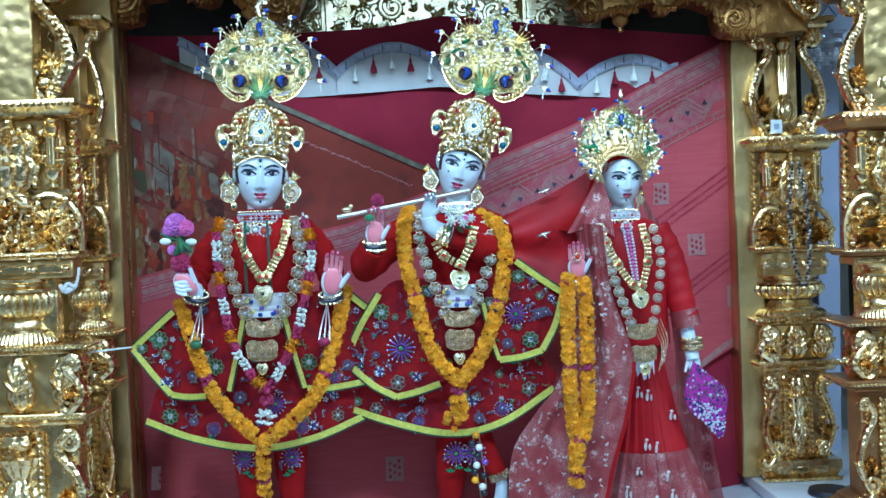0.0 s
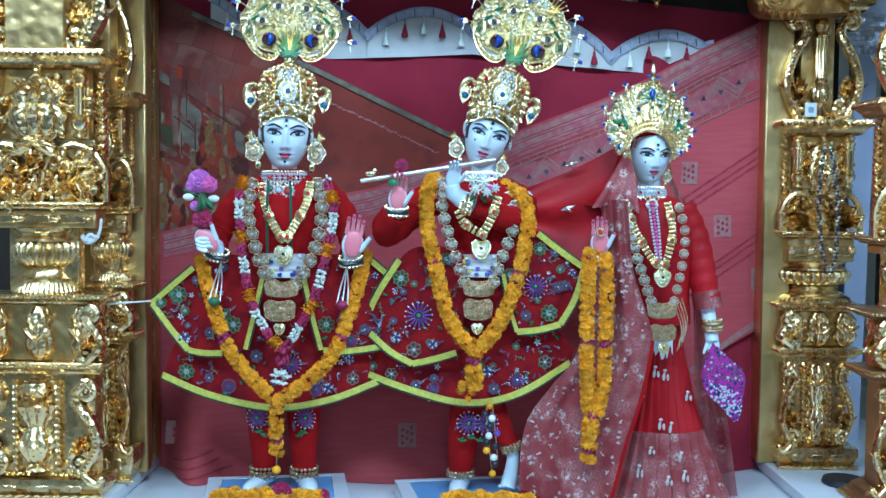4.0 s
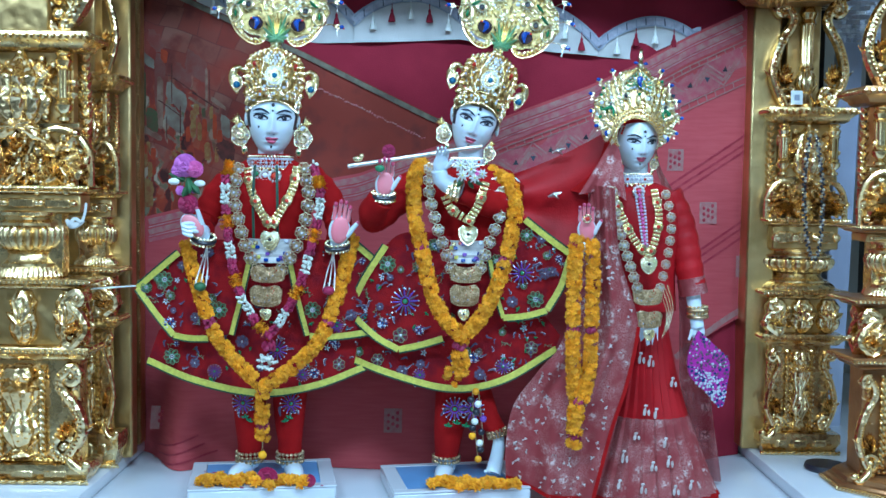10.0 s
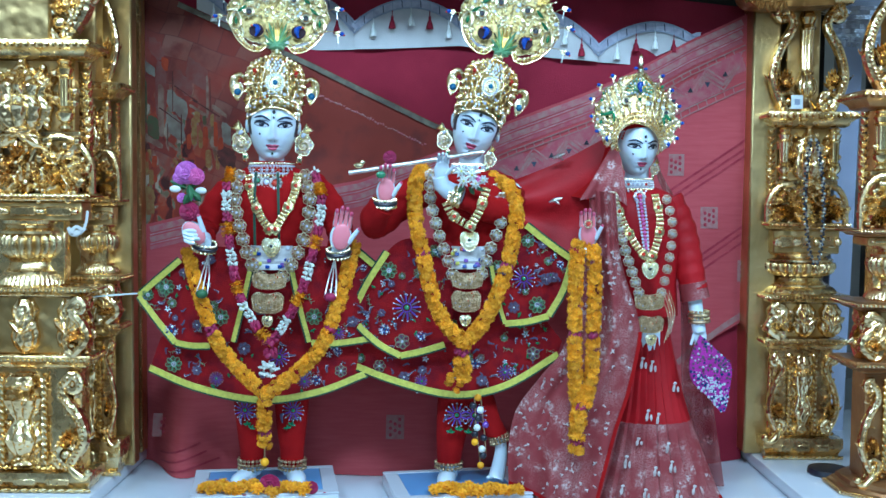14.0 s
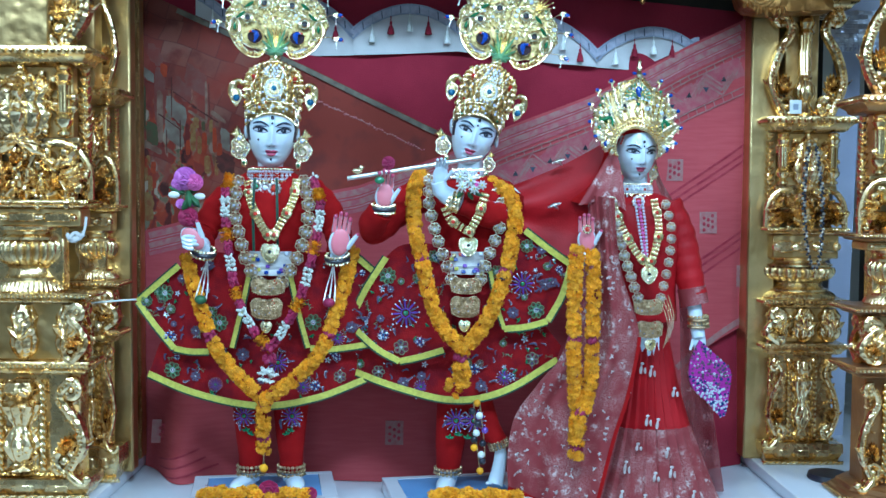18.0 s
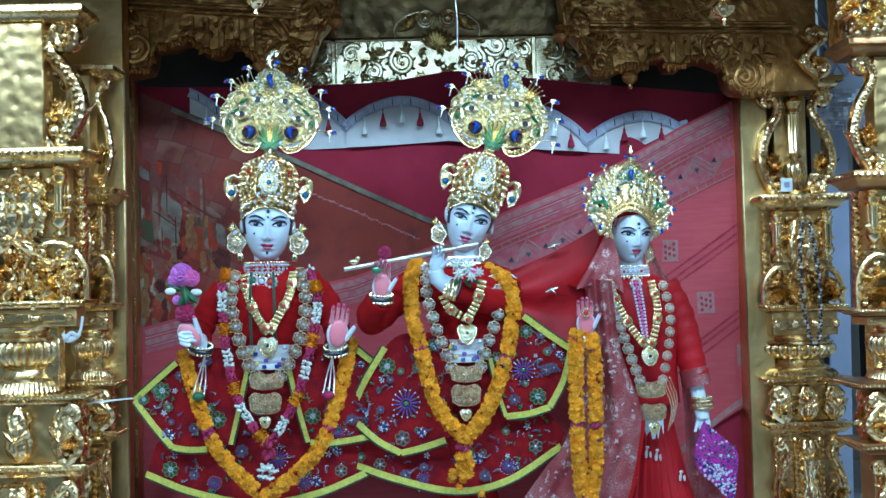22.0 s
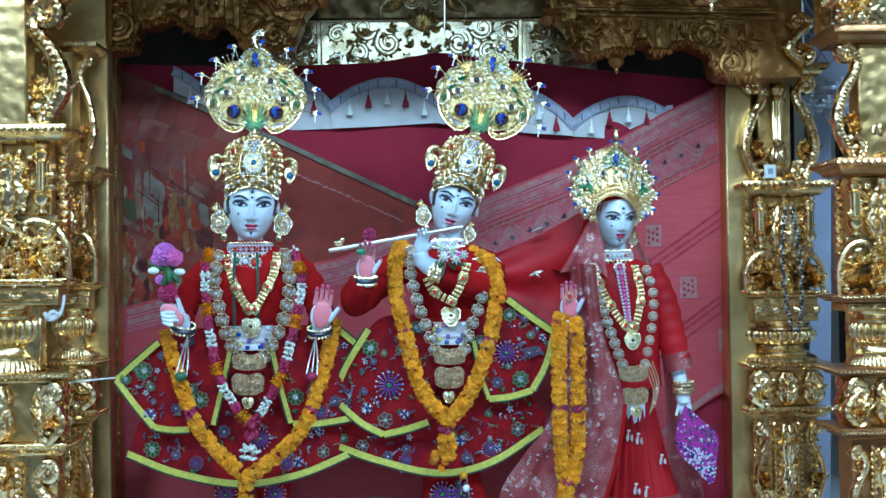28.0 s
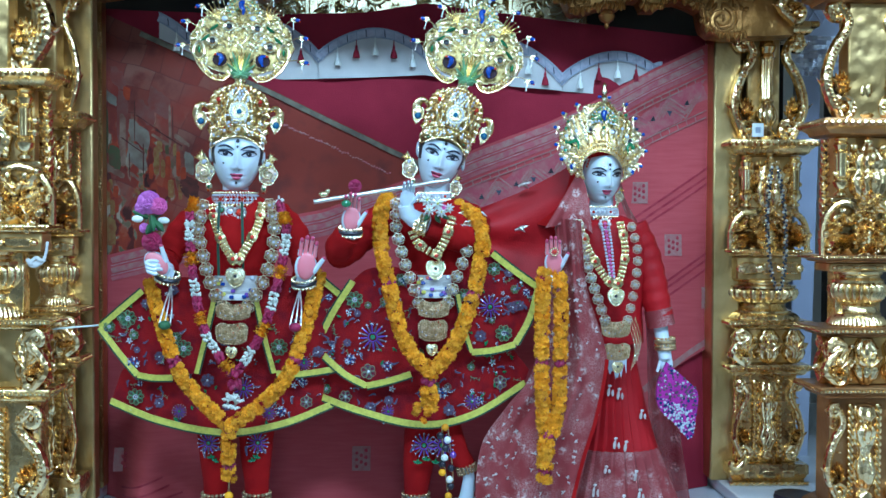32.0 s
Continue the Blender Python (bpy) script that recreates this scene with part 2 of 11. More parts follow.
SLATE = material("slate_blue_paint", (0.032, 0.046, 0.075), 0.35, 0.0, (0.022, 0.032, 0.055), 40.0)
LIP_DARK = material("dark_lip_line", (0.24, 0.03, 0.06), 0.35, 0.0, (0.18, 0.02, 0.05), 30.0)
# Crown and crest grounds: shade in the filigree's gaps put into darker gold.
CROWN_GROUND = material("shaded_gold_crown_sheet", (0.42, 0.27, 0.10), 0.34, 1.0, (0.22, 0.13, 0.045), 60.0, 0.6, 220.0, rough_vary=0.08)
EARRING_SHEET = material("pale_rose_gold_sheet", (0.86, 0.70, 0.55), 0.34, 1.0, (0.62, 0.42, 0.30), 60.0, 0.4, 200.0)
CREST_GROUND = material("shaded_gold_crest_sheet", (0.60, 0.44, 0.18), 0.36, 1.0, (0.22, 0.15, 0.055), 90.0, 0.6, 240.0, rough_vary=0.08)
EYE_GROUND = material("dark_maroon_enamel", (0.030, 0.006, 0.010), 0.55, 0.0, (0.018, 0.004, 0.007), 40.0, spec=0.2)
THREAD_GREEN = material("pale_green_thread", (0.17, 0.30, 0.15), 0.6, 0.1, (0.08, 0.18, 0.09), 60.0, 0.3, 300.0)
THREAD_OLIVE = material("olive_thread", (0.24, 0.23, 0.14), 0.6, 0.1, (0.14, 0.13, 0.08), 60.0, 0.3, 300.0)
THREAD_SLATE = material("slate_violet_thread", (0.10, 0.08, 0.15), 0.6, 0.1, (0.06, 0.045, 0.09), 60.0, 0.3, 300.0)
SEQUIN_TEAL = material("teal_sequin", (0.02, 0.30, 0.36), 0.12, 0.6, (0.02, 0.20, 0.28), 60.0, coat=0.8)
VALANCE_BAND = material("lilac_grey_braid", (0.46, 0.47, 0.54), 0.85, 0.0, (0.36, 0.36, 0.44), 60.0, 0.4, 300.0)
# ---- mesh helpers ----
# parts made of many beads or leaves too small to pick apart
STUFF = {"beading", "filigree", "bead_band", "rim_beads", "sequins", "chain", "motif_dots", "hood_edging", "bead_ring", "foliage", "woven_blossoms", "stone_band", "leaf_scrollwork", "comb", "middle_panel"}


def root_of(parent):
    top = parent
    while top.parent:
        top = top.parent
    return top


def thing(name, place, label, category, group="", kind=""):
    ob = new(name)
    ob.empty_display_size = 0.05
    ob.location = place
    return tagged(ob, label, category, group, kind)


def finish(bm, materials, name, smooth=True):
    mesh = bpy.data.meshes.new(name)
    bm.normal_update()
    bm.to_mesh(mesh)
    bm.free()
    for m in (materials if isinstance(materials, (list, tuple)) else [materials]):
        mesh.materials.append(m)
    if smooth:
        for p in mesh.polygons:
            p.use_smooth = True
        mesh.set_sharp_from_angle(angle=radians(38))
    return mesh


def part(name, bm, mat, parent, label="", smooth=True):
    """One mesh, built in the place's own coordinates, hung under a thing or a part."""
    base = root_of(parent).location
    bmesh.ops.translate(bm, verts=bm.verts, vec=-Vector(base))
    ob = new(name, finish(bm, mat, name, smooth))
    ob.parent = parent
    return tagged(ob, label, kind="stuff" if name in STUFF else "")


def whole(name, bm, mat, label, category, group="", kind="", smooth=True):
    """A thing that is a single mesh."""
    low = min((v.co.z for v in bm.verts), default=0)
    n = max(1, len(bm.verts))
    c = Vector((sum(v.co.x for v in bm.verts) / n, sum(v.co.y for v in bm.verts) / n, low))
    bmesh.ops.translate(bm, verts=bm.verts, vec=-c)
    ob = new(name, finish(bm, mat, name, smooth))
    ob.location = c
    return tagged(ob, label, category, group, kind)


def piece(name, mesh, m, parent):
    """A small alike piece that shares its mesh; m is its pose in the place's coordinates."""
    ob = new(name, mesh)
    ob.parent = parent
    ob.matrix_basis = Matrix.Translation(-Vector(root_of(parent).location)) @ m
    return ob


def spline(points, n=40):
    """Evenly spaced points on a smooth curve through the given ones."""
    p = [Vector(q) for q in points]
    p = [2 * p[0] - p[1]] + p + [2 * p[-1] - p[-2]]
    fine = []
    for i in range(1, len(p) - 2):
        a, b, c, d = p[i - 1:i + 3]
        for k in range(24):
            t = k / 24
            fine.append(0.5 * (2 * b + (c - a) * t + (2 * a - 5 * b + 4 * c - d) * t * t + (3 * b - a - 3 * c + d) * t ** 3))
    fine.append(p[-2])
    run = [0.0]
    for a, b in zip(fine, fine[1:]):
        run.append(run[-1] + (b - a).length)
    out, j = [], 0
    for k in range(n):
        s = run[-1] * k / (n - 1)
        while j < len(run) - 2 and run[j + 1] < s:
            j += 1
        gap = run[j + 1] - run[j]
        out.append(fine[j].lerp(fine[j + 1], (s - run[j]) / gap if gap else 0))
    return out


def length_of(points):
    return sum((b - a).length for a, b in zip(points, points[1:]))


def lerp_table(table, x):
    """Straight lines between (x, value) pairs."""
    if x <= table[0][0]:
        return table[0][1]
    for (a, p), (b, q) in zip(table, table[1:]):
        if x <= b:
            return p + (q - p) * (x - a) / (b - a)
    return table[-1][1]


def smoothstep(a, b, x):
    t = min(1.0, max(0.0, (x - a) / (b - a)))
    return t * t * (3 - 2 * t)


def quads(bm, rows, closed=False, mat=0):
    """Faces between rows of vertices."""
    for a, b in zip(rows, rows[1:]):
        n = len(a)
        for i in range(n if closed else n - 1):
            f = bm.faces.new((a[i], a[(i + 1) % n], b[(i + 1) % n], b[i]))
            f.material_index = mat
    return rows


def tube(bm, points, radius, sides=8, mat=0, flat=1.0):
    """A round sweep along points; radius is a number or a function of 0..1."""
    rows, n = [], len(points)
    up = Vector((0, 1, 0))
    for i, p in enumerate(points):
        d = (points[min(i + 1, n - 1)] - points[max(i - 1, 0)])
        d = d.normalized() if d.length > 1e-9 else Vector((0, 0, 1))
        s = d.cross(up)
        s = s.normalized() if s.length > 1e-4 else Vector((1, 0, 0))
        w = s.cross(d).normalized()
        r = radius(i / (n - 1)) if callable(radius) else radius
        rows.append([bm.verts.new(p + s * (r * math.cos(2 * math.pi * k / sides)) + w * (r * flat * math.sin(2 * math.pi * k / sides)))
                     for k in range(sides)])
    quads(bm, rows, True, mat)
    for row, flip in ((rows[0], False), (rows[-1], True)):
        f = bm.faces.new(row if flip else list(reversed(row)))
        f.material_index = mat
    return rows


def lathe(bm, centre, profile, sides=20, lobes=0, amp=0.0, lobe_rows=(), squash=1.0, mat=0):
    """A turned form: profile of (radius, height); lobes bulge on the rows named."""
    rows = []
    for j, (r, z) in enumerate(profile):
        row = []
        for k in range(sides):
            a = 2 * math.pi * k / sides
            q = r * (1 - amp + amp * 2 * abs(math.cos(lobes * a / 2))) if lobes and j in lobe_rows else r
            row.append(bm.verts.new((centre[0] + q * math.cos(a), centre[1] + squash * q * math.sin(a), centre[2] + z)))
        rows.append(row)
    quads(bm, rows, True, mat)
    for row, flip in ((rows[0], True), (rows[-1], False)):
        f = bm.faces.new(list(reversed(row)) if flip else row)
        f.material_index = mat


def ball(bm, c, r, u=8, v=6, scale=(1, 1, 1), mat=0, turn=None):
    rows = []
    c = Vector(c)
    for j in range(1, v):
        b = math.pi * j / v
        row = []
        for k in range(u):
            a = 2 * math.pi * k / u
            q = Vector((r * scale[0] * math.sin(b) * math.cos(a), r * scale[1] * math.sin(b) * math.sin(a), r * scale[2] * math.cos(b)))
            row.append(bm.verts.new(c + (turn @ q if turn else q)))
        rows.append(row)
    top, low = Vector((0, 0, r * scale[2])), Vector((0, 0, -r * scale[2]))
    top, low = bm.verts.new(c + (turn @ top if turn else top)), bm.verts.new(c + (turn @ low if turn else low))
    for a, b in zip(rows, rows[1:]):
        for k in range(u):
            bm.faces.new((a[k], b[k], b[(k + 1) % u], a[(k + 1) % u])).material_index = mat
    for k in range(u):
        bm.faces.new((top, rows[0][k], rows[0][(k + 1) % u])).material_index = mat
        bm.faces.new((low, rows[-1][(k + 1) % u], rows[-1][k])).material_index = mat


def slab(bm, lo, hi, bevel=0.004, mat=0, turn=None):
    """A box with chamfered edges between two corners; turn is a pose about its centre."""
    c = [(a + b) / 2 for a, b in zip(lo, hi)]
    h = [abs(b - a) / 2 for a, b in zip(lo, hi)]
    e = min(bevel, min(h) * 0.49)
    made = bmesh.ops.create_cube(bm, size=2.0)["verts"]
    bmesh.ops.scale(bm, vec=h, verts=made)
    faces = {f for v in made for f in v.link_faces}
    edges = list({q for v in made for q in v.link_edges})
    out = bmesh.ops.bevel(bm, geom=edges, offset=e, segments=2 if e > 0.006 else 1, affect="EDGES", profile=0.5)
    verts = list({v for f in out["faces"] for v in f.verts} | {v for v in made if v.is_valid})
    for f in {f for v in verts for f in v.link_faces}:
        f.material_index = mat
    m = Matrix.Translation(c) @ (turn or Matrix())
    bmesh.ops.transform(bm, matrix=m, verts=verts)


def moulding(bm, x0, x1, y0, y1, profile, mat=0):
    """A block whose four sides follow a profile of (outset, height), mitred at the corners."""
    rows = []
    for o, z in profile:
        rows.append([bm.verts.new(p) for p in ((x0 - o, y0 - o, z), (x1 + o, y0 - o, z), (x1 + o, y1 + o, z), (x0 - o, y1 + o, z))])
    quads(bm, rows, True, mat)
    bm.faces.new(list(reversed(rows[0]))).material_index = mat
    bm.faces.new(rows[-1]).material_index = mat


def ribbon(bm, points, width, thick=0.004, pleat=0.0, mat=0, side=None):
    """A band that faces the front along a curve; pleat lifts every other rib."""
    n = len(points)
    front, back = [], []
    for i, p in enumerate(points):
        d = (points[min(i + 1, n - 1)] - points[max(i - 1, 0)]).normalized()
        s = d.cross(Vector((0, -1, 0)))
        s = s.normalized() if s.length > 1e-5 else Vector((1, 0, 0))
        lift = Vector((0, -thick - (pleat if i % 2 else 0.0), 0))
        front.append([bm.verts.new(p - s * width / 2 + lift), bm.verts.new(p + s * width / 2 + lift)])
        back.append([bm.verts.new(p - s * width / 2), bm.verts.new(p + s * width / 2)])
    for i in range(n - 1):
        a, b, c, d = front[i], front[i + 1], back[i], back[i + 1]
        for f in ((a[0], a[1], b[1], b[0]), (c[1], c[0], d[0], d[1]), (a[0], b[0], d[0], c[0]), (a[1], c[1], d[1], b[1])):
            bm.faces.new(f).material_index = mat
    for a, c, flip in ((front[0], back[0], 0), (front[-1], back[-1], 1)):
        bm.faces.new((a[0], c[0], c[1], a[1]) if flip else (a[1], c[1], c[0], a[0])).material_index = mat


def sheet(bm, surface, nu, nv, thick=0.003, mat=0, push=Vector((0, 1, 0))):
    """A cloth with thickness from surface(u, v) -> place."""
    front = [[bm.verts.new(surface(i / nu, j / nv)) for i in range(nu + 1)] for j in range(nv + 1)]
    back = [[bm.verts.new(v.co + push * thick) for v in row] for row in front]
    quads(bm, front, False, mat)
    quads(bm, [list(reversed(r)) for r in back], False, mat)
    rim = [front[0], [r[-1] for r in front], list(reversed(front[-1])), [r[0] for r in reversed(front)]]
    rim_back = [back[0], [r[-1] for r in back], list(reversed(back[-1])), [r[0] for r in reversed(back)]]
    for a, b in zip(rim, rim_back):
        for i in range(len(a) - 1):
            bm.faces.new((a[i + 1], a[i], b[i], b[i + 1])).material_index = mat


def plate(bm, outline, y0, y1, mat=0, bulge=0.0):
    """A flat plate cut to an outline of (x, z), its front at y0 and its back at y1."""
    n = len(outline)
    cx, cz = sum(p[0] for p in outline) / n, sum(p[1] for p in outline) / n
    a = [bm.verts.new((x, y0, z)) for x, z in outline]
    b = [bm.verts.new((x, y1, z)) for x, z in outline]
    ca, cb = bm.verts.new((cx, y0 - bulge, cz)), bm.verts.new((cx, y1, cz))
    for i in range(n):
        j = (i + 1) % n
        for f in ((a[i], a[j], ca), (b[j], b[i], cb), (a[j], a[i], b[i], b[j])):
            bm.faces.new(f).material_index = mat


def spiral(cx, y, cz, r, turns=1.3, start=0.0, hand=1, n=26, shrink=0.18):
    """A flat volute that winds inward from radius r; start is an angle in degrees."""
    out = []
    for i in range(n):
        t = i / (n - 1)
        q = r * (1 - (1 - shrink) * t)
        a = radians(start) + hand * 2 * math.pi * turns * t
        out.append(Vector((cx + q * math.cos(a), y, cz + q * math.sin(a))))
    return out


def leaf(bm, base, tip, width, lift=0.012, lobes=4, mat=0):
    """A raised acanthus leaf with a lobed rim and a ridge, lying before a vertical face."""
    base, tip = Vector(base), Vector(tip)
    d = tip - base
    s = d.cross(Vector((0, 1, 0)))
    s = s.normalized() if s.length > 1e-6 else Vector((1, 0, 0))
    n = lobes * 3
    rows = []
    for i in range(n + 1):
        t = i / n
        w = width * (math.sin(math.pi * min(1, t * 0.92 + 0.08)) ** 0.7) * (0.72 + 0.28 * abs(math.cos(math.pi * t * lobes)))
        h = lift * math.sin(math.pi * (0.25 + 0.7 * t))
        p = base + d * t
        rows.append([bm.verts.new(p - s * w + Vector((0, 0.002, 0))), bm.verts.new(p - s * w * 0.5 + Vector((0, -h * 0.55, 0))),
                     bm.verts.new(p + Vector((0, -h * 0.85, 0))), bm.verts.new(p + s * w * 0.5 + Vector((0, -h * 0.55, 0))),
                     bm.verts.new(p + s * w + Vector((0, 0.002, 0)))])
    quads(bm, rows, False, mat)


def beads(bm, points, r, mat=0, u=6, v=4):
    n = max(2, int(length_of(points) / (2.05 * r)))
    for p in spline(points, n):
        ball(bm, p, r, u, v, mat=mat)


def rope(bm, a, b, r, twists, mat=0, sides=6):
    """A twisted cord between two points."""
    a, b = Vector(a), Vector(b)
    n = twists * 6
    d = (b - a).normalized()
    s = d.cross(Vector((0, 1, 0.01))).normalized()
    w = s.cross(d)
    for k in range(2):
        pts = []
        for i in range(n + 1):
            t = i / n
            g = 2 * math.pi * twists * t + k * math.pi
            pts.append(a.lerp(b, t) + (s * math.cos(g) + w * math.sin(g)) * r * 0.55)
        tube(bm, pts, r * 0.62, sides, mat)


# ---- the hall and the altar floor ----
def setting(name, bm, mat, label, category):
    ob = new(name, finish(bm, mat, name))
    return tagged(ob, label, category, kind="structure")


# Unseen hall, added to close the space and give the gold reflections.
bm = bmesh.new()
slab(bm, (-4.0, -7.6, -0.85), (4.0, 2.6, -0.75), 0.01)
setting("floor", bm, HALL_FLOOR, "unseen grey floor added to close the hall", "floor")
bm = bmesh.new()
slab(bm, (-4.0, -7.6, 3.3), (4.0, 2.6, 3.4), 0.01)
setting("ceiling", bm, HALL_WALL, "unseen plain ceiling added to close the hall", "ceiling")
# The south wall leaves an opening for the added bright panel.
for name, lo, hi in (("wall_south", (-4.0, -7.7, 2.65), (4.0, -7.6, 3.3)), ("wall_south_low", (-4.0, -7.7, -0.75), (4.0, -7.6, 0.05)), ("wall_south_pier", (-4.0, -7.7, 0.05), (-2.35, -7.6, 2.65)),
                     ("wall_south_pier_east", (2.35, -7.7, 0.05), (4.0, -7.6, 2.65)), ("wall_north", (-4.0, 2.6, -0.75), (4.0, 2.7, 3.3)),
                     ("wall_west", (-4.1, -7.6, -0.75), (-4.0, 2.6, 3.3)), ("wall_east", (4.0, -7.6, -0.75), (4.1, 2.6, 3.3))):
    bm = bmesh.new()
    slab(bm, lo, hi, 0.01)
    setting(name, bm, HALL_WALL, "unseen plain wall added to close the hall", "wall")
# Battens and hangers made up as housings for the unseen lamps.
for place, target, size_x, size_y, watts in ADDED_LAMPS:
    fixture = thing("added_lamp_housing", place, "unseen white batten added as housing for an overhead lamp", "lamp", "hall lamps")
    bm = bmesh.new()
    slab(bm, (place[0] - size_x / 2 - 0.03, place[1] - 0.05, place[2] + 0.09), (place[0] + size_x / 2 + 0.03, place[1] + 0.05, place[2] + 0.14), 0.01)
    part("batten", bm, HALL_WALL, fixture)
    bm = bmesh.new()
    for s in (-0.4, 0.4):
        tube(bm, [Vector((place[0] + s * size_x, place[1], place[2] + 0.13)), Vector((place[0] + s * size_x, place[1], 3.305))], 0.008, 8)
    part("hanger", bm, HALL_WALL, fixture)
bm = bmesh.new()
slab(bm, (-3.0, -0.75, -0.75), (3.0, 2.0, 0.02), 0.012)
setting("altar_floor", bm, MARBLE, "polished white marble altar floor", "altar floor")
for s, x0, x1 in ((-1, -2.9, -0.955), (1, 1.0, 2.9)):
    bm = bmesh.new()
    slab(bm, (x0, -0.35, 0.02), (x1, 1.2, 0.06), 0.01)
    setting("marble_step", bm, MARBLE, "low white marble step under the gilded pillars", "step")
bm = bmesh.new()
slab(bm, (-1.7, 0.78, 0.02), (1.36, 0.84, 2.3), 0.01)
setting("sanctum_back_wall", bm, DARK, "sanctum back wall behind the cloth, shade put into its colour", "wall")

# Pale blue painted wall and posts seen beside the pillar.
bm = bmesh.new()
# Side recess: its darkness is shade put into the wall colour.
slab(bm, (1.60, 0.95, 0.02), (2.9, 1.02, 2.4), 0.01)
setting("wall_side", bm, DARK, "recess wall beside the pillars, shade put into its colour", "wall")
bm = bmesh.new()
slab(bm, (1.367, 0.70, -0.10), (1.446, 0.76, 1.441), 0.004, 0, pose(0, 0, 0, 0, 1.3, 0))
setting("blue_post", bm, PALE_BLUE, "pale blue painted wall post behind the pillar", "wall post")
bm = bmesh.new()
slab(bm, (1.406, 0.71, 1.432), (2.2, 0.80, 2.35), 0.004)
setting("blue_lintel", bm, PALE_BLUE, "pale blue tiled wall above the side opening", "wall")


bm = bmesh.new()
rnd = random.Random(8)
for i in range(34):
    for j in range(9):
        x, z = 1.36 + 0.016 * i, 1.420 + 0.016 * j
        m = Matrix.Translation((x, 0.70, z)) @ pose(0, 0, 0, rnd.uniform(-24, 4), 0, rnd.uniform(-28, 4))
        a = [bm.verts.new(m @ Vector(c)) for c in ((-0.0072, 0, -0.0072), (0.0072, 0, -0.0072), (0.0072, 0, 0.0072), (-0.0072, 0, 0.0072))]
        b = [bm.verts.new(m @ Vector(c)) for c in ((-0.0072, 0.004, -0.0072), (0.0072, 0.004, -0.0072), (0.0072, 0.004, 0.0072), (-0.0072, 0.004, 0.0072))]
        bm.faces.new(a)
        bm.faces.new(list(reversed(b)))
        quads(bm, [b, a], True)
mosaic = setting("mirror_mosaic", bm, MIRROR_CHIP, "band of small mirror mosaic tiles on the blue wall", "mosaic")
for k in range(16):
    # lattice relief on the blue wall
    bm = bmesh.new()
    x = 1.30 + 0.055 * k
    for s in (-1, 1):
        tube(bm, [Vector((x, 0.708, 1.60)), Vector((x + s * 0.45, 0.708, 2.30))], 0.004, 6)
    setting("lattice_rib", bm, PALE_BLUE, "raised diamond lattice on the blue wall", "lattice")


# ---- the gilded pillars ----
def cornice(root, x0, x1, y0, y1, z0, z1, out, mat=GOLD_FLAT, bead=0.0):
    """A projecting shelf between two heights, with a row of beads on its front edge."""
    h = z1 - z0
    bm = bmesh.new()
    moulding(bm, x0, x1, y0, y1, [(0, z0), (out * 0.35, z0 + h * 0.12), (out * 0.45, z0 + h * 0.3), (out * 0.85, z0 + h * 0.5),
                                  (out, z0 + h * 0.55), (out, z0 + h * 0.9), (out * 0.9, z1), (0, z1)])
    ob = part("cornice", bm, mat, root)
    if bead:
        bm = bmesh.new()
        z = z0 + h * 0.72
        beads(bm, [Vector((x0 - out, y0 - out, z)), Vector(((x0 + x1) / 2, y0 - out, z)), Vector((x1 + out, y0 - out, z))], bead)
        for x in (x0 - out, x1 + out):
            beads(bm, [Vector((x, y0 - out, z)), Vector((x, (y0 + y1) / 2, z)), Vector((x, y1 + out, z))], bead)
        part("beading", bm, GOLD_BRIGHT, ob)
    return ob


def colonnette(root, x, y, z0, z1, r):
    h = z1 - z0
    bm = bmesh.new()
    lathe(bm, (x, y, z0), [(r * 0.5, 0), (r * 0.9, h * 0.02), (r * 0.9, h * 0.06), (r * 0.45, h * 0.1), (r * 1.1, h * 0.17), (r * 1.25, h * 0.24),
                           (r * 0.9, h * 0.29), (r * 1.1, h * 0.31), (r * 0.75, h * 0.34), (r * 0.8, h * 0.72), (r * 1.15, h * 0.75), (r * 0.85, h * 0.78),
                           (r * 1.2, h * 0.86), (r * 0.8, h * 0.92), (r * 1.1, h * 0.96), (r * 0.7, h)], 30, 6, 0.12, (8, 9))
    part("colonnette", bm, GOLD_BRIGHT, root)


def foliage(rnd, cx, y, cz, w, h, count, lift=0.02):
    """Embossed acanthus and knobs filling a field on a vertical face."""
    bm = bmesh.new()
    for i in range(count):
        a = 2 * math.pi * i / count + rnd.uniform(-0.3, 0.3)
        r = rnd.uniform(0.35, 0.62)
        p = Vector((cx + w * r * 0.7 * math.cos(a), y, cz + h * r * 0.7 * math.sin(a)))
        d = Vector((math.cos(a + rnd.uniform(-0.8, 0.8)), 0, math.sin(a + rnd.uniform(-0.8, 0.8)))) * min(w, h) * rnd.uniform(0.32, 0.5)
        leaf(bm, p - d * 0.5, p + d * 0.5, d.length * 0.32, lift, 3)
        ball(bm, p + d * 0.42 + Vector((0, -lift * 0.4, 0)), min(w, h) * rnd.uniform(0.05, 0.085), 7, 5)
    return bm


def shell(bm, cx, y, cz, r, ribs=9, lift=0.03):
    """A scallop shell fan that opens upward on a face."""
    rows = []
    for j in range(5):
        q = r * (0.12 + 0.88 * j / 4)
        row = []
        for i in range(ribs * 2 + 1):
            a = math.pi * (0.02 + 0.96 * i / (ribs * 2))
            bump = lift * (0.35 + 0.65 * (i % 2)) * (1 - 0.55 * (j / 4) ** 2)
            row.append(bm.verts.new((cx - q * math.cos(a), y - bump, cz + q * math.sin(a))))
        rows.append(row)
    quads(bm, rows)


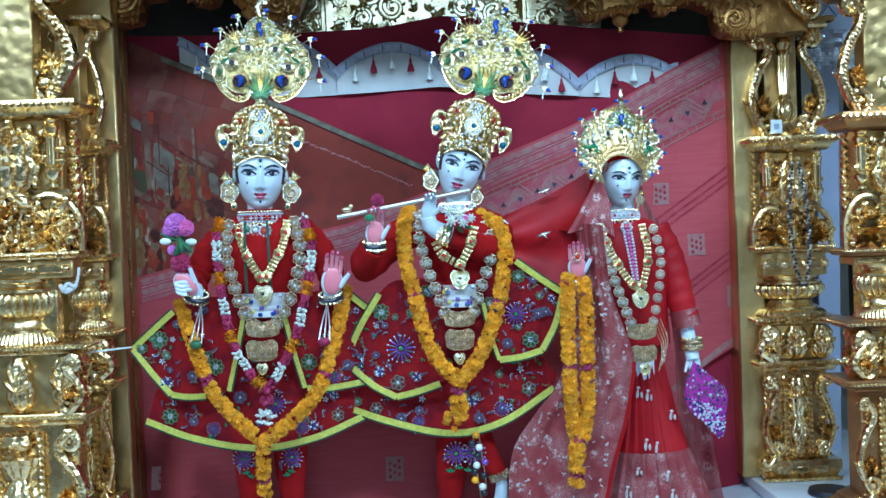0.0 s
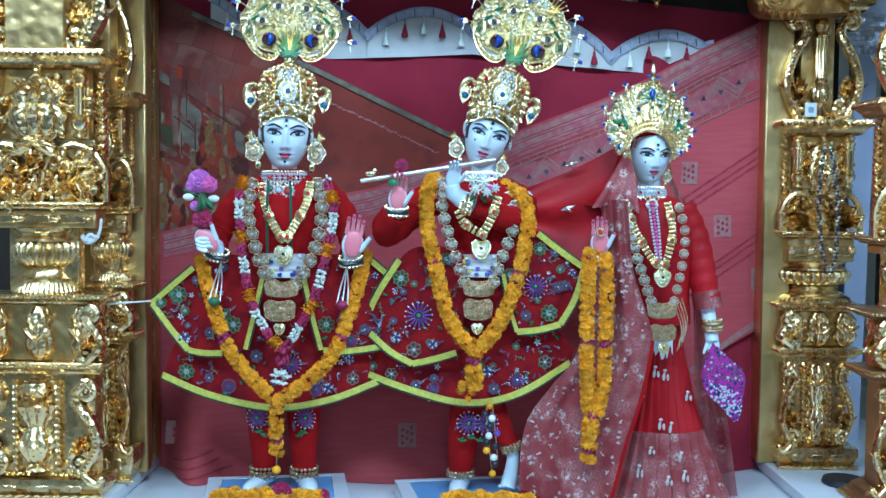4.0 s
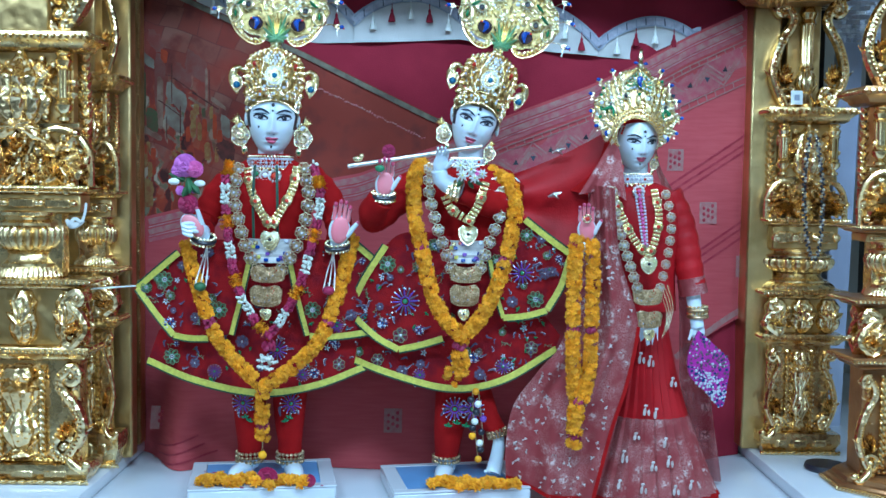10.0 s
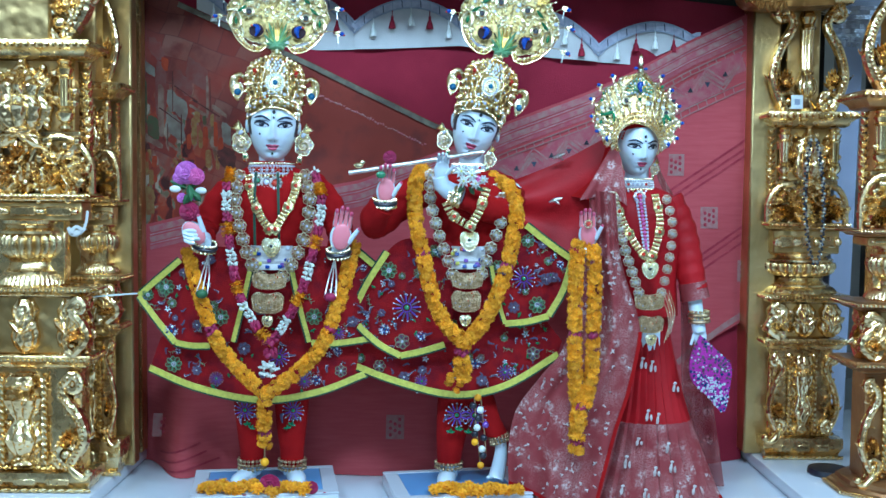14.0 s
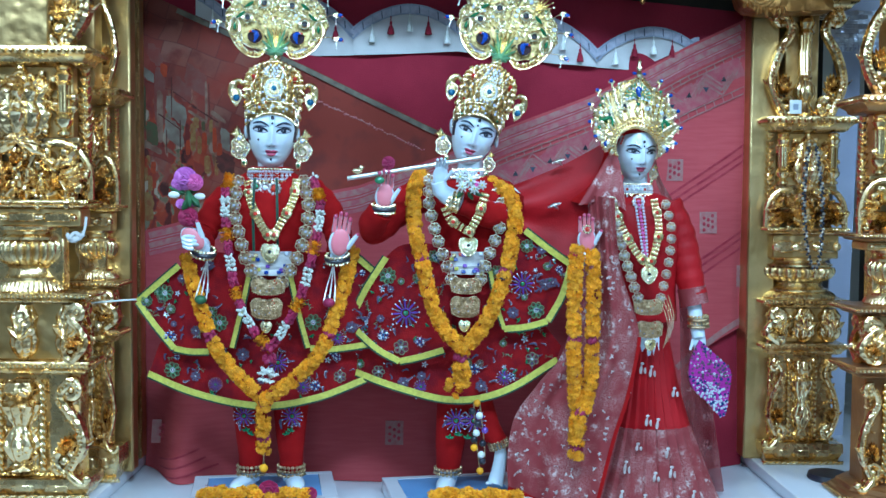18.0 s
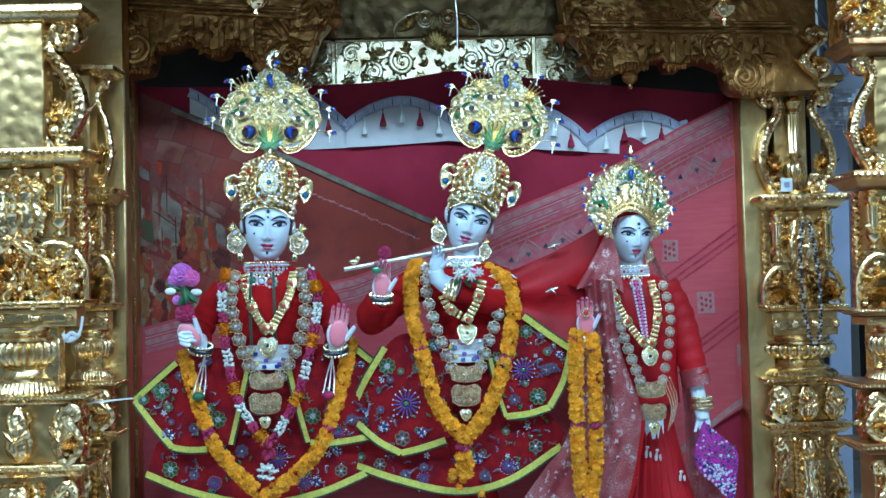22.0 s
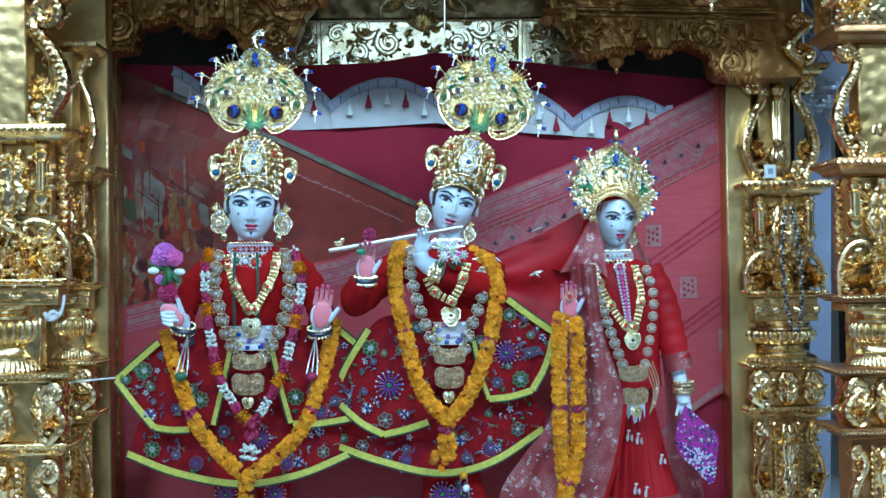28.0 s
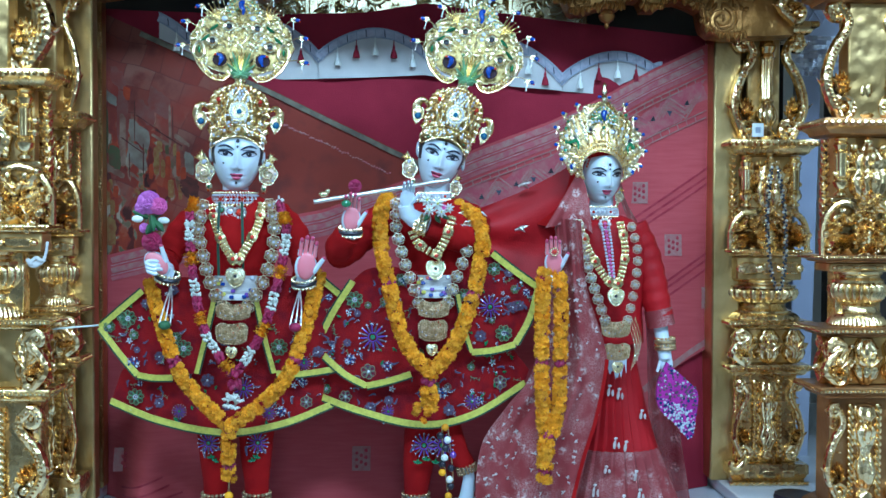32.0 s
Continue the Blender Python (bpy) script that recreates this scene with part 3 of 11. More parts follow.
def scroll_bracket(root, x, y, z0, z1, w, hand, rnd, bead=True, turn=None, thick=0.20):
    """An S-shaped scroll standing on its curl, with a ribbed leaf in each bend; turn swings it to another face."""
    h = z1 - z0
    r0, r1 = min(w * 0.5, h * 0.2), min(w * 0.36, h * 0.15)
    low = spiral(x, y, z0 + r0, r0, 1.15, -90, -hand, 22)
    top = spiral(x + hand * w * 0.15, y, z1 - r1, r1, 1.1, 90, -hand, 20)
    mid = spline([low[0], Vector((x + hand * w * 0.55, y, z0 + h * 0.30)), Vector((x + hand * w * 0.30, y, z0 + h * 0.58)), Vector((x - hand * w * 0.25, y, z0 + h * 0.82)), top[0]], 18)
    pts = list(reversed(low)) + mid[1:-1] + top
    k = min(w, h * 0.8) * thick

    def done(name, bm, mat, parent):
        if turn:
            bmesh.ops.transform(bm, matrix=turn, verts=bm.verts)
        return part(name, bm, mat, parent)
    bm = bmesh.new()
    tube(bm, pts, lambda t: k * (0.50 + 0.60 * math.sin(math.pi * t)), 8, flat=1.3)
    ball(bm, (low[-1].x, y - k * 0.5, low[-1].z), r0 * 0.34, 8, 6)
    ball(bm, (top[-1].x, y - k * 0.5, top[-1].z), r1 * 0.36, 8, 6)
    ob = done("scroll", bm, GOLD, root)
    if bead:
        bm = bmesh.new()
        beads(bm, [p + Vector((0, -k * 1.35, 0)) for p in pts[16:-14]], k * 0.36)
        done("beading", bm, GOLD_BRIGHT, ob)
    bm = bmesh.new()
    for q in range(6):
        # ribbed leaf filling the lower bend
        t = q / 5
        p = mid[int((0.20 + 0.50 * t) * 17)]
        leaf(bm, p + Vector((hand * w * 0.02, 0, 0)), p + Vector((-hand * w * (0.34 - 0.16 * t), 0, h * (0.01 + 0.04 * t))), w * 0.11, 0.022, 3)
    for q in range(7):
        # broad ribbed leaf springing from the lower curl
        g = math.pi * (0.12 + 0.62 * q / 6)
        o = Vector((x + hand * w * 0.06, y - k * 0.5, z0 + h * 0.20))
        d = Vector((-hand * math.cos(g) * w * 0.46, -0.004, math.sin(g) * h * 0.22))
        leaf(bm, o + d * 0.12, o + d, w * 0.085, 0.026, 3)
    for q in range(4):
        p = pts[int((0.30 + 0.16 * q) * (len(pts) - 1))]
        leaf(bm, p + Vector((hand * k * 0.6, 0, 0)), p + Vector((hand * (k + w * 0.16), -0.003, h * 0.05)), w * 0.06, 0.012, 2)
        ball(bm, p + Vector((hand * (k + w * 0.17), -0.005, h * 0.055)), w * 0.032, 7, 5)
    done("acanthus", bm, GOLD, ob)


def leaf_column(root, x, y, z0, z1, w):
    """Overlapping acanthus tips and knobs stacked upright."""
    bm = bmesh.new()
    n = max(3, int((z1 - z0) / (w * 0.55)))
    for i in range(n):
        z = z0 + (z1 - z0) * (i + 0.5) / n
        q = 1.0 - 0.35 * abs(2 * (i + 0.5) / n - 0.9)
        ball(bm, (x, y, z), w * 0.34 * q, 9, 7, (1, 0.9, 1.15))
        for s in (-1, 1):
            leaf(bm, (x + s * w * 0.06, y - w * 0.20, z - w * 0.22), (x + s * w * 0.46 * q, y - w * 0.26, z + w * 0.30), w * 0.13, 0.014, 3)
        ball(bm, (x, y - w * 0.30 * q, z + w * 0.12), w * 0.11, 7, 5)
    part("leaf_column", bm, GOLD, root)


def vase(root, x, y, z0, z1, r, lobes=24):
    """A gadrooned urn on a moulded foot."""
    h = z1 - z0
    bm = bmesh.new()
    lathe(bm, (x, y, z0), [(r * 1.06, 0), (r * 1.08, h * 0.03), (r * 1.02, h * 0.10), (r * 0.94, h * 0.17), (r * 0.88, h * 0.18), (r * 0.88, h * 0.22), (r * 0.80, h * 0.235), (r * 0.71, h * 0.30), (r * 0.68, h * 0.36),
                           (r * 0.71, h * 0.375), (r * 0.75, h * 0.395), (r * 0.70, h * 0.415)], lobes * 6, lobes * 2, 0.035, (1, 2))
    foot = part("urn_foot", bm, GOLD_FLAT, root)
    bm = bmesh.new()
    lathe(bm, (x, y, z0), [(r * 0.68, h * 0.41), (r * 0.82, h * 0.44), (r * 0.93, h * 0.50), (r * 1.0, h * 0.58), (r * 1.03, h * 0.66), (r * 1.0, h * 0.745), (r * 0.92, h * 0.79)],
          lobes * 8, lobes, 0.06, (1, 2, 3, 4, 5))
    part("gadrooned_bowl", bm, GOLD_FLAT, root)
    bm = bmesh.new()
    lathe(bm, (x, y, z0), [(r * 0.90, h * 0.78), (r * 1.0, h * 0.80), (r * 1.0, h * 0.84), (r * 0.88, h * 0.86), (r * 0.80, h * 0.89), (r * 0.80, h * 0.92), (r * 0.92, h * 0.95), (r * 0.96, h)], 40)
    part("urn_neck", bm, GOLD_FLAT, root)
    return foot


def pillar_stage(root, x0, x1, y0, y1, z, seed, inner=1, flare=0.0, shelf_mat=None, base=0.018, octagon=0.0):
    """One ornate stage. z holds the heights of its levels from the foot to the capital."""
    rnd = random.Random(seed)
    FLAT = shelf_mat or GOLD_FLAT
    xc, w, yc = (x0 + x1) / 2, x1 - x0, (y0 + y1) / 2
    foot, panel, ledge, bracket, urn, frieze, niche, arch, shelf, crown, cap = z
    inset = 0.012
    # plinth
    if octagon:
        bm = bmesh.new()
        lathe(bm, (0, 0, foot), [(octagon * q, (panel - foot) * k) for q, k in ((1.0, 0), (1.02, 0.08), (1.02, 0.30), (0.96, 0.36), (0.93, 0.55), (0.86, 0.62), (0.84, 0.9), (0.80, 1.0))], 8)
        bmesh.ops.transform(bm, matrix=Matrix.Translation((xc, yc, 0)) @ Matrix.Rotation(radians(22.5), 4, "Z"), verts=bm.verts)
        part("octagonal_plinth", bm, FLAT, root)
    else:
        cornice(root, x0, x1, y0, y1, foot, panel, base + flare, FLAT)
    bm = bmesh.new()
    if octagon:
        ring = [Vector((xc + octagon * 1.03 * math.cos(radians(22.5 + 45 * k)), yc + octagon * 1.03 * math.sin(radians(22.5 + 45 * k)), foot + 0.007)) for k in (3, 4, 5, 6, 7)]
        for p, q in zip(ring, ring[1:]):
            rope(bm, tuple(p), tuple(q), 0.006, 7)
    else:
        rope(bm, (x0 - base - flare, y0 - base - flare, foot + 0.007), (x1 + base + flare, y0 - base - flare, foot + 0.007), 0.006, 7)
    part("rope_moulding", bm, GOLD_BRIGHT, root)
    # panelled die with a carved figure-like term, rope edging and corner scroll
    bm = bmesh.new()
    slab(bm, (x0 + inset, y0 + inset, panel), (x1 - inset, y1 - inset, ledge), 0.004)
    die = part("die", bm, FLAT, root)
    h = ledge - panel
    for k in (0.30, 0.66):
        bm = bmesh.new()
        rope(bm, (x0 + w * k + 0.0, y0, panel + h * 0.08), (x0 + w * k, y0, ledge - h * 0.06), 0.009, 7)
        part("rope_moulding", bm, GOLD_BRIGHT, die)
    bm = bmesh.new()
    r = w * 0.105
    lathe(bm, (x0 + w * 0.48, y0 + 0.004, panel + h * 0.05), [(r * 0.7, 0), (r * 1.2, h * 0.04), (r * 0.7, h * 0.1), (r * 1.1, h * 0.18), (r * 1.5, h * 0.28), (r * 1.1, h * 0.38),
                                                         (r * 0.8, h * 0.46), (r * 1.3, h * 0.58), (r * 1.5, h * 0.66), (r * 0.9, h * 0.72), (r * 1.5, h * 0.80), (r * 1.2, h * 0.88)], 48, 8, 0.10, (3, 4, 5, 7, 8, 10))
    part("baluster_term", bm, GOLD, die)
    scroll_bracket(die, xc + inner * w * 0.36, y0 + 0.002, panel + h * 0.05, ledge - h * 0.06, w * 0.24, inner, rnd)
    scroll_bracket(die, xc - inner * w * 0.38, y0 + 0.002, panel + h * 0.05, ledge - h * 0.06, w * 0.22, -inner, rnd)
    side = x1 - inset if inner > 0 else x0 + inset
    deep = y1 - y0 > 0.13
    swing = Matrix.Translation((side, yc, 0)) @ Matrix.Rotation(inner * math.pi / 2, 4, "Z")
    if deep:
        scroll_bracket(die, inner * 0.015, 0.0, panel + h * 0.06, ledge - h * 0.08, (y1 - y0) * 0.55, inner, rnd, False, swing, 0.12)
    for q in ((-0.36, 0.36) if deep else ()):
        bm = bmesh.new()
        rope(bm, (side, yc + q * (y1 - y0), panel + h * 0.08), (side, yc + q * (y1 - y0), ledge - h * 0.06), 0.008, 7)
        part("rope_moulding", bm, GOLD_BRIGHT, die)
    for k0, k1 in ((0.34, 0.40), (0.56, 0.62)):
        bm = bmesh.new()
        slab(bm, (x0 + w * k0, y0 + 0.004, panel + h * 0.08), (x0 + w * k1, y0 + inset + 0.002, ledge - h * 0.06), 0.003)
        part("fillet", bm, FLAT, die)
    bm = bmesh.new()
    for q in range(5):
        a = math.pi * (0.1 + 0.8 * q / 4)
        leaf(bm, (x0 + w * 0.48, y0 - 0.012, panel + h * 0.60), (x0 + w * (0.48 + 0.13 * math.cos(a)), y0 - 0.010, panel + h * (0.60 + 0.30 * math.sin(a))), w * 0.035, 0.018, 3)
        leaf(bm, (x0 + w * 0.48, y0 - 0.012, panel + h * 0.32), (x0 + w * (0.48 + 0.11 * math.cos(a)), y0 - 0.010, panel + h * (0.32 + 0.22 * math.sin(a))), w * 0.03, 0.016, 3)
    part("leaf_tuft", bm, GOLD, die)
    # raised cartouche behind the term, with leaf sprays climbing both sides
    bm = bmesh.new()
    rim = [(x0 + w * 0.48 + w * 0.155 * math.cos(a) * (1 + 0.10 * math.cos(4 * a)), panel + h * 0.50 + h * 0.44 * max(-1.0, min(1.0, 1.12 * math.sin(a)))) for a in [2 * math.pi * i / 40 for i in range(40)]]
    plate(bm, rim, y0 + 0.006, y0 + inset + 0.003, 0, 0.002)
    tube(bm, [Vector((a, y0 + 0.004, b)) for a, b in rim + rim[:1]], 0.0040, 6)
    part("cartouche", bm, FLAT, die)
    bm = bmesh.new()
    for s_ in (-1, 1):
        for q in range(6):
            zq = panel + h * (0.16 + 0.125 * q)
            leaf(bm, (x0 + w * (0.48 + s_ * 0.060), y0 + 0.002, zq), (x0 + w * (0.48 + s_ * 0.150), y0 - 0.004, zq + h * 0.085), w * 0.030, 0.012, 3)
    part("leaf_spray", bm, GOLD, die)
    for q in (0.22, 0.50, 0.78):
        bm = bmesh.new()
        slab(bm, (x0 + w * (q - 0.10), y0 - base * 0.9 - 0.004, foot + (panel - foot) * 0.36), (x0 + w * (q + 0.10), y0, foot + (panel - foot) * 0.74), 0.004)
        part("plinth_tablet", bm, FLAT, die)
    for q in (0.10, 0.90):
        part("foliage", foliage(rnd, x0 + w * q, y0 + inset - 0.002, panel + h * 0.5, w * 0.16, h * 0.8, 14, 0.014), GOLD, die)
    # curled toe over the plinth
    bm = bmesh.new()
    xs = x1 - 0.012 if inner > 0 else x0 + 0.012
    claw = spline([(xs - inner * w * 0.12, y0 - 0.002, panel + h * 0.10), (xs - inner * w * 0.05, y0 - 0.016, panel + h * 0.03), (xs, y0 - 0.020, panel - 0.004), (xs + inner * 0.016, y0 - 0.020, panel - 0.010), (xs + inner * 0.026, y0 - 0.020, panel + 0.004)], 18)
    tube(bm, claw, lambda t: min(0.012, w * 0.06) * (0.6 + 0.5 * math.sin(3.0 * t)), 10)
    ball(bm, claw[-1], min(0.012, w * 0.06), 10, 8)
    for q in range(3):
        leaf(bm, claw[4 + 3 * q], claw[4 + 3 * q] + Vector((-inner * 0.02, -0.004, -0.012 + 0.012 * q)), 0.007, 0.01, 2)
    part("claw_foot", bm, GOLD_BRIGHT, die)
    bm = bmesh.new()
    beads(bm, [Vector((x0 + 0.012, y0 + 0.004, panel + 0.012)), Vector((xc, y0 + 0.004, panel + 0.012)), Vector((x1 - 0.012, y0 + 0.004, panel + 0.012))], 0.007)
    part("beading", bm, GOLD_BRIGHT, die)
    # ledge and bracket zone
    cornice(root, x0, x1, y0, y1, ledge, ledge + 0.035, 0.022 + flare * 1.2, FLAT, 0.0055)
    bm = bmesh.new()
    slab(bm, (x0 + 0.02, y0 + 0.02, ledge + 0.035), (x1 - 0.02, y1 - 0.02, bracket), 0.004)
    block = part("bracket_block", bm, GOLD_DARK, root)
    hb = bracket - ledge - 0.035
    for k in (0.12, 0.5, 0.88):
        bm = bmesh.new()
        x = x0 + w * k
        lathe(bm, (x, y0 + 0.012, ledge + 0.038), [(0.012, 0), (0.030, hb * 0.15), (0.036, hb * 0.3), (0.028, hb * 0.55), (0.034, hb * 0.75), (0.02, hb * 0.95)], 42, 7, 0.12, (1, 2, 3, 4))
        for q in range(5):
            a = math.pi * (0.15 + 0.7 * q / 4)
            leaf(bm, (x, y0 - 0.018, ledge + 0.04 + hb * 0.35), (x + 0.045 * math.cos(a), y0 - 0.012, ledge + 0.04 + hb * 0.35 + hb * 0.5 * math.sin(a)), 0.013, 0.014, 3)
        part("corbel", bm, GOLD, block)
    xs = x1 if inner > 0 else x0
    scroll_bracket(block, xs - inner * 0.022, y0 - 0.012, ledge + 0.040, bracket - 0.004, 0.062, inner, rnd, False)
    scroll_bracket(block, 0.0, 0.0, ledge + 0.040, bracket - 0.004, 0.060, inner, rnd, False, Matrix.Translation((xs - inner * 0.012, y0 + (y1 - y0) * 0.5, 0)) @ Matrix.Rotation(inner * math.pi / 2, 4, "Z"))
    part("foliage", foliage(rnd, xs - inner * 0.03, y0 + 0.006, (ledge + bracket) / 2, 0.09, hb, 10, 0.025), GOLD, block)
    # urn
    cornice(root, x0, x1, y0, y1, bracket, bracket + 0.028, 0.026 + flare, FLAT, 0.0055)
    vase(root, xc, max(yc, y0 + 0.07), bracket + 0.028, urn, min(w * 0.54, max((y1 - y0) * 0.62, 0.034 + 0.165 * w)))
    bm = bmesh.new()
    slab(bm, (x0 + w * 0.2, yc, bracket + 0.028), (x1 - w * 0.2, y1, urn), 0.004)
    part("urn_core", bm, GOLD_FLAT, root)
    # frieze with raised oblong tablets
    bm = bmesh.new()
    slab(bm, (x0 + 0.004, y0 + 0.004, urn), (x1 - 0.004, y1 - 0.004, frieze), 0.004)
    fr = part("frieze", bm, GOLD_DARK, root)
    hf = frieze - urn
    for k in (0.2, 0.5, 0.8):
        bm = bmesh.new()
        slab(bm, (x0 + w * (k - 0.11), y0 - 0.006, urn + hf * 0.25), (x0 + w * (k + 0.11), y0 + 0.01, frieze - hf * 0.25), 0.004)
        part("tablet", bm, GOLD_FLAT, fr)
        bm = bmesh.new()
        for q in (-1, 1):
            ball(bm, (x0 + w * (k + 0.135 * q), y0 - 0.002, (urn + frieze) / 2), hf * 0.2, 8, 6)
        part("rosette", bm, GOLD, fr)
    cornice(root, x0, x1, y0, y1, frieze, frieze + 0.022, 0.018 + flare * 1.2, FLAT, 0.0045)
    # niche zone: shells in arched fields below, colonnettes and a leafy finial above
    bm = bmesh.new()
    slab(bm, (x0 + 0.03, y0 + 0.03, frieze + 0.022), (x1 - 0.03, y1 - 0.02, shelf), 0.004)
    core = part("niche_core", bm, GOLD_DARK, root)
    z0, z1 = frieze + 0.022, niche
    hn = z1 - z0
    for k, sx in ((0.20, 0.27), (0.80, 0.27)):
        cx = x0 + w * k
        bm = bmesh.new()
        arcp = [Vector((cx + sx * w * math.cos(math.pi * i / 16), y0 + 0.012, z0 + hn * 0.35 + hn * 0.62 * math.sin(math.pi * i / 16))) for i in range(17)]
        tube(bm, [Vector((arcp[0].x, arcp[0].y, z0))] + arcp + [Vector((arcp[-1].x, arcp[-1].y, z0))], 0.010, 8)
        arch_ob = part("arch_moulding", bm, GOLD_FLAT, core)
        bm = bmesh.new()
        shell(bm, cx, y0 + 0.02, z0 + hn * 0.10, min(sx * w * 0.8, hn * 0.8), 8, 0.045)
        part("shell", bm, GOLD_BRIGHT, arch_ob)
        part("foliage", foliage(rnd, cx, y0 + 0.012, z0 + hn * 0.38, sx * w * 1.8, hn * 0.95, 20, 0.035), GOLD, arch_ob)
    part("foliage", foliage(rnd, xc, y0 + 0.004, z0 + hn * 0.35, w * 0.34, hn * 0.9, 16, 0.04), GOLD, core)
    part("foliage", foliage(rnd, xc, y0 + 0.02, (z1 + shelf) / 2, w * 0.9, (shelf - z1) * 0.8, 18, 0.035), GOLD, core)
    bm = bmesh.new()
    leafy = [(0.012, 0), (0.030, hn * 0.1), (0.018, hn * 0.25), (0.045, hn * 0.5), (0.055, hn * 0.75), (0.040, hn * 0.95), (0.05, hn * 1.1), (0.028, hn * 1.3), (0.014, hn * 1.45), (0.004, hn * 1.6)]
    lathe(bm, (xc, y0 + 0.01, z1 - hn * 0.30), [(r_ * w / 0.24, z_ * (shelf - z1) / hn * 0.78) for r_, z_ in leafy], 54, 9, 0.14, (1, 3, 4, 5, 6, 7))
    for q in range(9):
        a = math.pi * (0.05 + 0.9 * q / 8)
        leaf(bm, (xc, y0 - 0.03, z1), (xc + w * 0.22 * math.cos(a), y0 - 0.015, z1 - hn * 0.2 + hn * 0.55 * math.sin(a) - 0.02), w * 0.055, 0.02, 3)
    part("leaf_finial", bm, GOLD, core)
    for k in (0.14, 0.86):
        colonnette(core, x0 + w * k, y0 + 0.004, z1 + 0.012, shelf - 0.002, min(w * 0.085, 0.021))
    leaf_column(core, xc + inner * w * 0.50, y0 + 0.05, z0 + hn * 0.4, shelf - 0.004, min(w * 0.16, 0.045))
    leaf_column(core, xc + inner * w * 0.50, y0 + 0.05, z0, z0 + hn * 0.6, min(w * 0.18, 0.05))
    bm = bmesh.new()
    slab(bm, (x0 + 0.01, y0 + 0.016, z1 - 0.006), (x1 - 0.01, y1 - 0.01, z1 + 0.012), 0.003)
    part("niche_shelf", bm, GOLD_FLAT, core)
    # upper shelf
    cornice(root, x0, x1, y0, y1, shelf, shelf + 0.048, 0.03, FLAT, 0.0085)
    # open stage with a central baluster between standing scrolls
    za, zb = shelf + 0.048, crown
    hu = zb - za
    bm = bmesh.new()
    r = w * 0.11
    lathe(bm, (xc, y0 + 0.05, za), [(r * 1.3, 0), (r * 1.5, hu * 0.04), (r * 1.0, hu * 0.1), (r * 0.8, hu * 0.14), (r * 1.4, hu * 0.22), (r * 1.25, hu * 0.30), (r * 0.8, hu * 0.36), (r * 1.0, hu * 0.38),
                               (r * 0.75, hu * 0.41), (r * 0.85, hu * 0.78), (r * 1.15, hu * 0.80), (r * 0.9, hu * 0.84), (r * 1.25, hu * 0.90), (r * 0.8, hu * 0.97), (r * 1.2, hu)], 54, 9, 0.10, (4, 5, 8, 9))
    part("baluster", bm, GOLD_BRIGHT, root)
    for k in (-1, 1):
        scroll_bracket(root, xc + k * w * 0.33, y0 + 0.03, za, zb, w * 0.34, k, rnd)
    bm = bmesh.new()
    slab(bm, (x0 + w * 0.25, y1 - 0.10, za), (x1 - w * 0.25, y1 - 0.03, zb), 0.004)
    part("rear_post", bm, GOLD_DARK, root)
    cornice(root, x0, x1, y0, y1, crown, cap, 0.03, FLAT)


# Pillar beside the garlanded figure: a front stage, a second stage set back and a smooth jamb.
PILLAR = "ornate gilded pillar with urns, scrolls and carved foliage"
left_pillar = thing("gilded_pillar", (-1.15, 0.05, 0.06), PILLAR + " on a marble step", "pillar", "gilded pillars")
pillar_stage(left_pillar, -1.309, -0.983, -0.12, -0.03,
             (0.06, 0.115, 0.404, 0.599, 0.808, 0.859, 1.041, 0, 1.246, 1.638, 1.685), 3, 1)
pillar_stage(left_pillar, -1.090, -0.952, 0.050, 0.11,
             (0.06, 0.161, 0.47, 0.618, 0.791, 0.846, 1.009, 0, 1.151, 1.52, 1.553), 5, 1)
bm = bmesh.new()
slab(bm, (-1.305, 0.150, 0.06), (-0.927, 0.205, 1.80), 0.006)
part("jamb", bm, GOLD_SATIN, left_pillar, "smooth gilded jamb")
bm = bmesh.new()
slab(bm, (-1.305, 0.305, 0.06), (-0.945, 0.36, 1.80), 0.006)
rear = part("rear_jamb", bm, GOLD_DARK, left_pillar, "dark edge behind the jamb")
bm = bmesh.new()
beads(bm, [Vector((-0.949, 0.303, 0.08 + 0.02 * i)) for i in range(85)], 0.0048)
part("beading", bm, GOLD_DARK, rear)

right_pillar = thing("gilded_pillar", (1.2, 0.40, 0.06), PILLAR + " with a hanging bead chain", "pillar", "gilded pillars")
pillar_stage(right_pillar, 1.034, 1.250, 0.30, 0.48,
             (0.06, 0.127, 0.408, 0.555, 0.711, 0.786, 0.930, 0, 1.106, 1.484, 1.523), 7, -1)
bm = bmesh.new()
slab(bm, (0.974, 0.355, 0.06), (1.064, 0.50, 1.72), 0.006)
part("jamb", bm, GOLD_SATIN, right_pillar, "smooth gilded jamb")

front_pillar = thing("gilded_pillar", (1.28, 0.03, 0.06), PILLAR + " with dark brown edges, nearer the hall", "pillar", "gilded pillars")
pillar_stage(front_pillar, 1.170, 1.170 + 0.22, -0.09, 0.03,
             (0.06, 0.099, 0.401, 0.573, 0.756, 0.781, 0.954, 0, 1.135, 1.508, 1.552), 11, -1, 0.010, BROWN_EDGE, 0.030, 0.172)

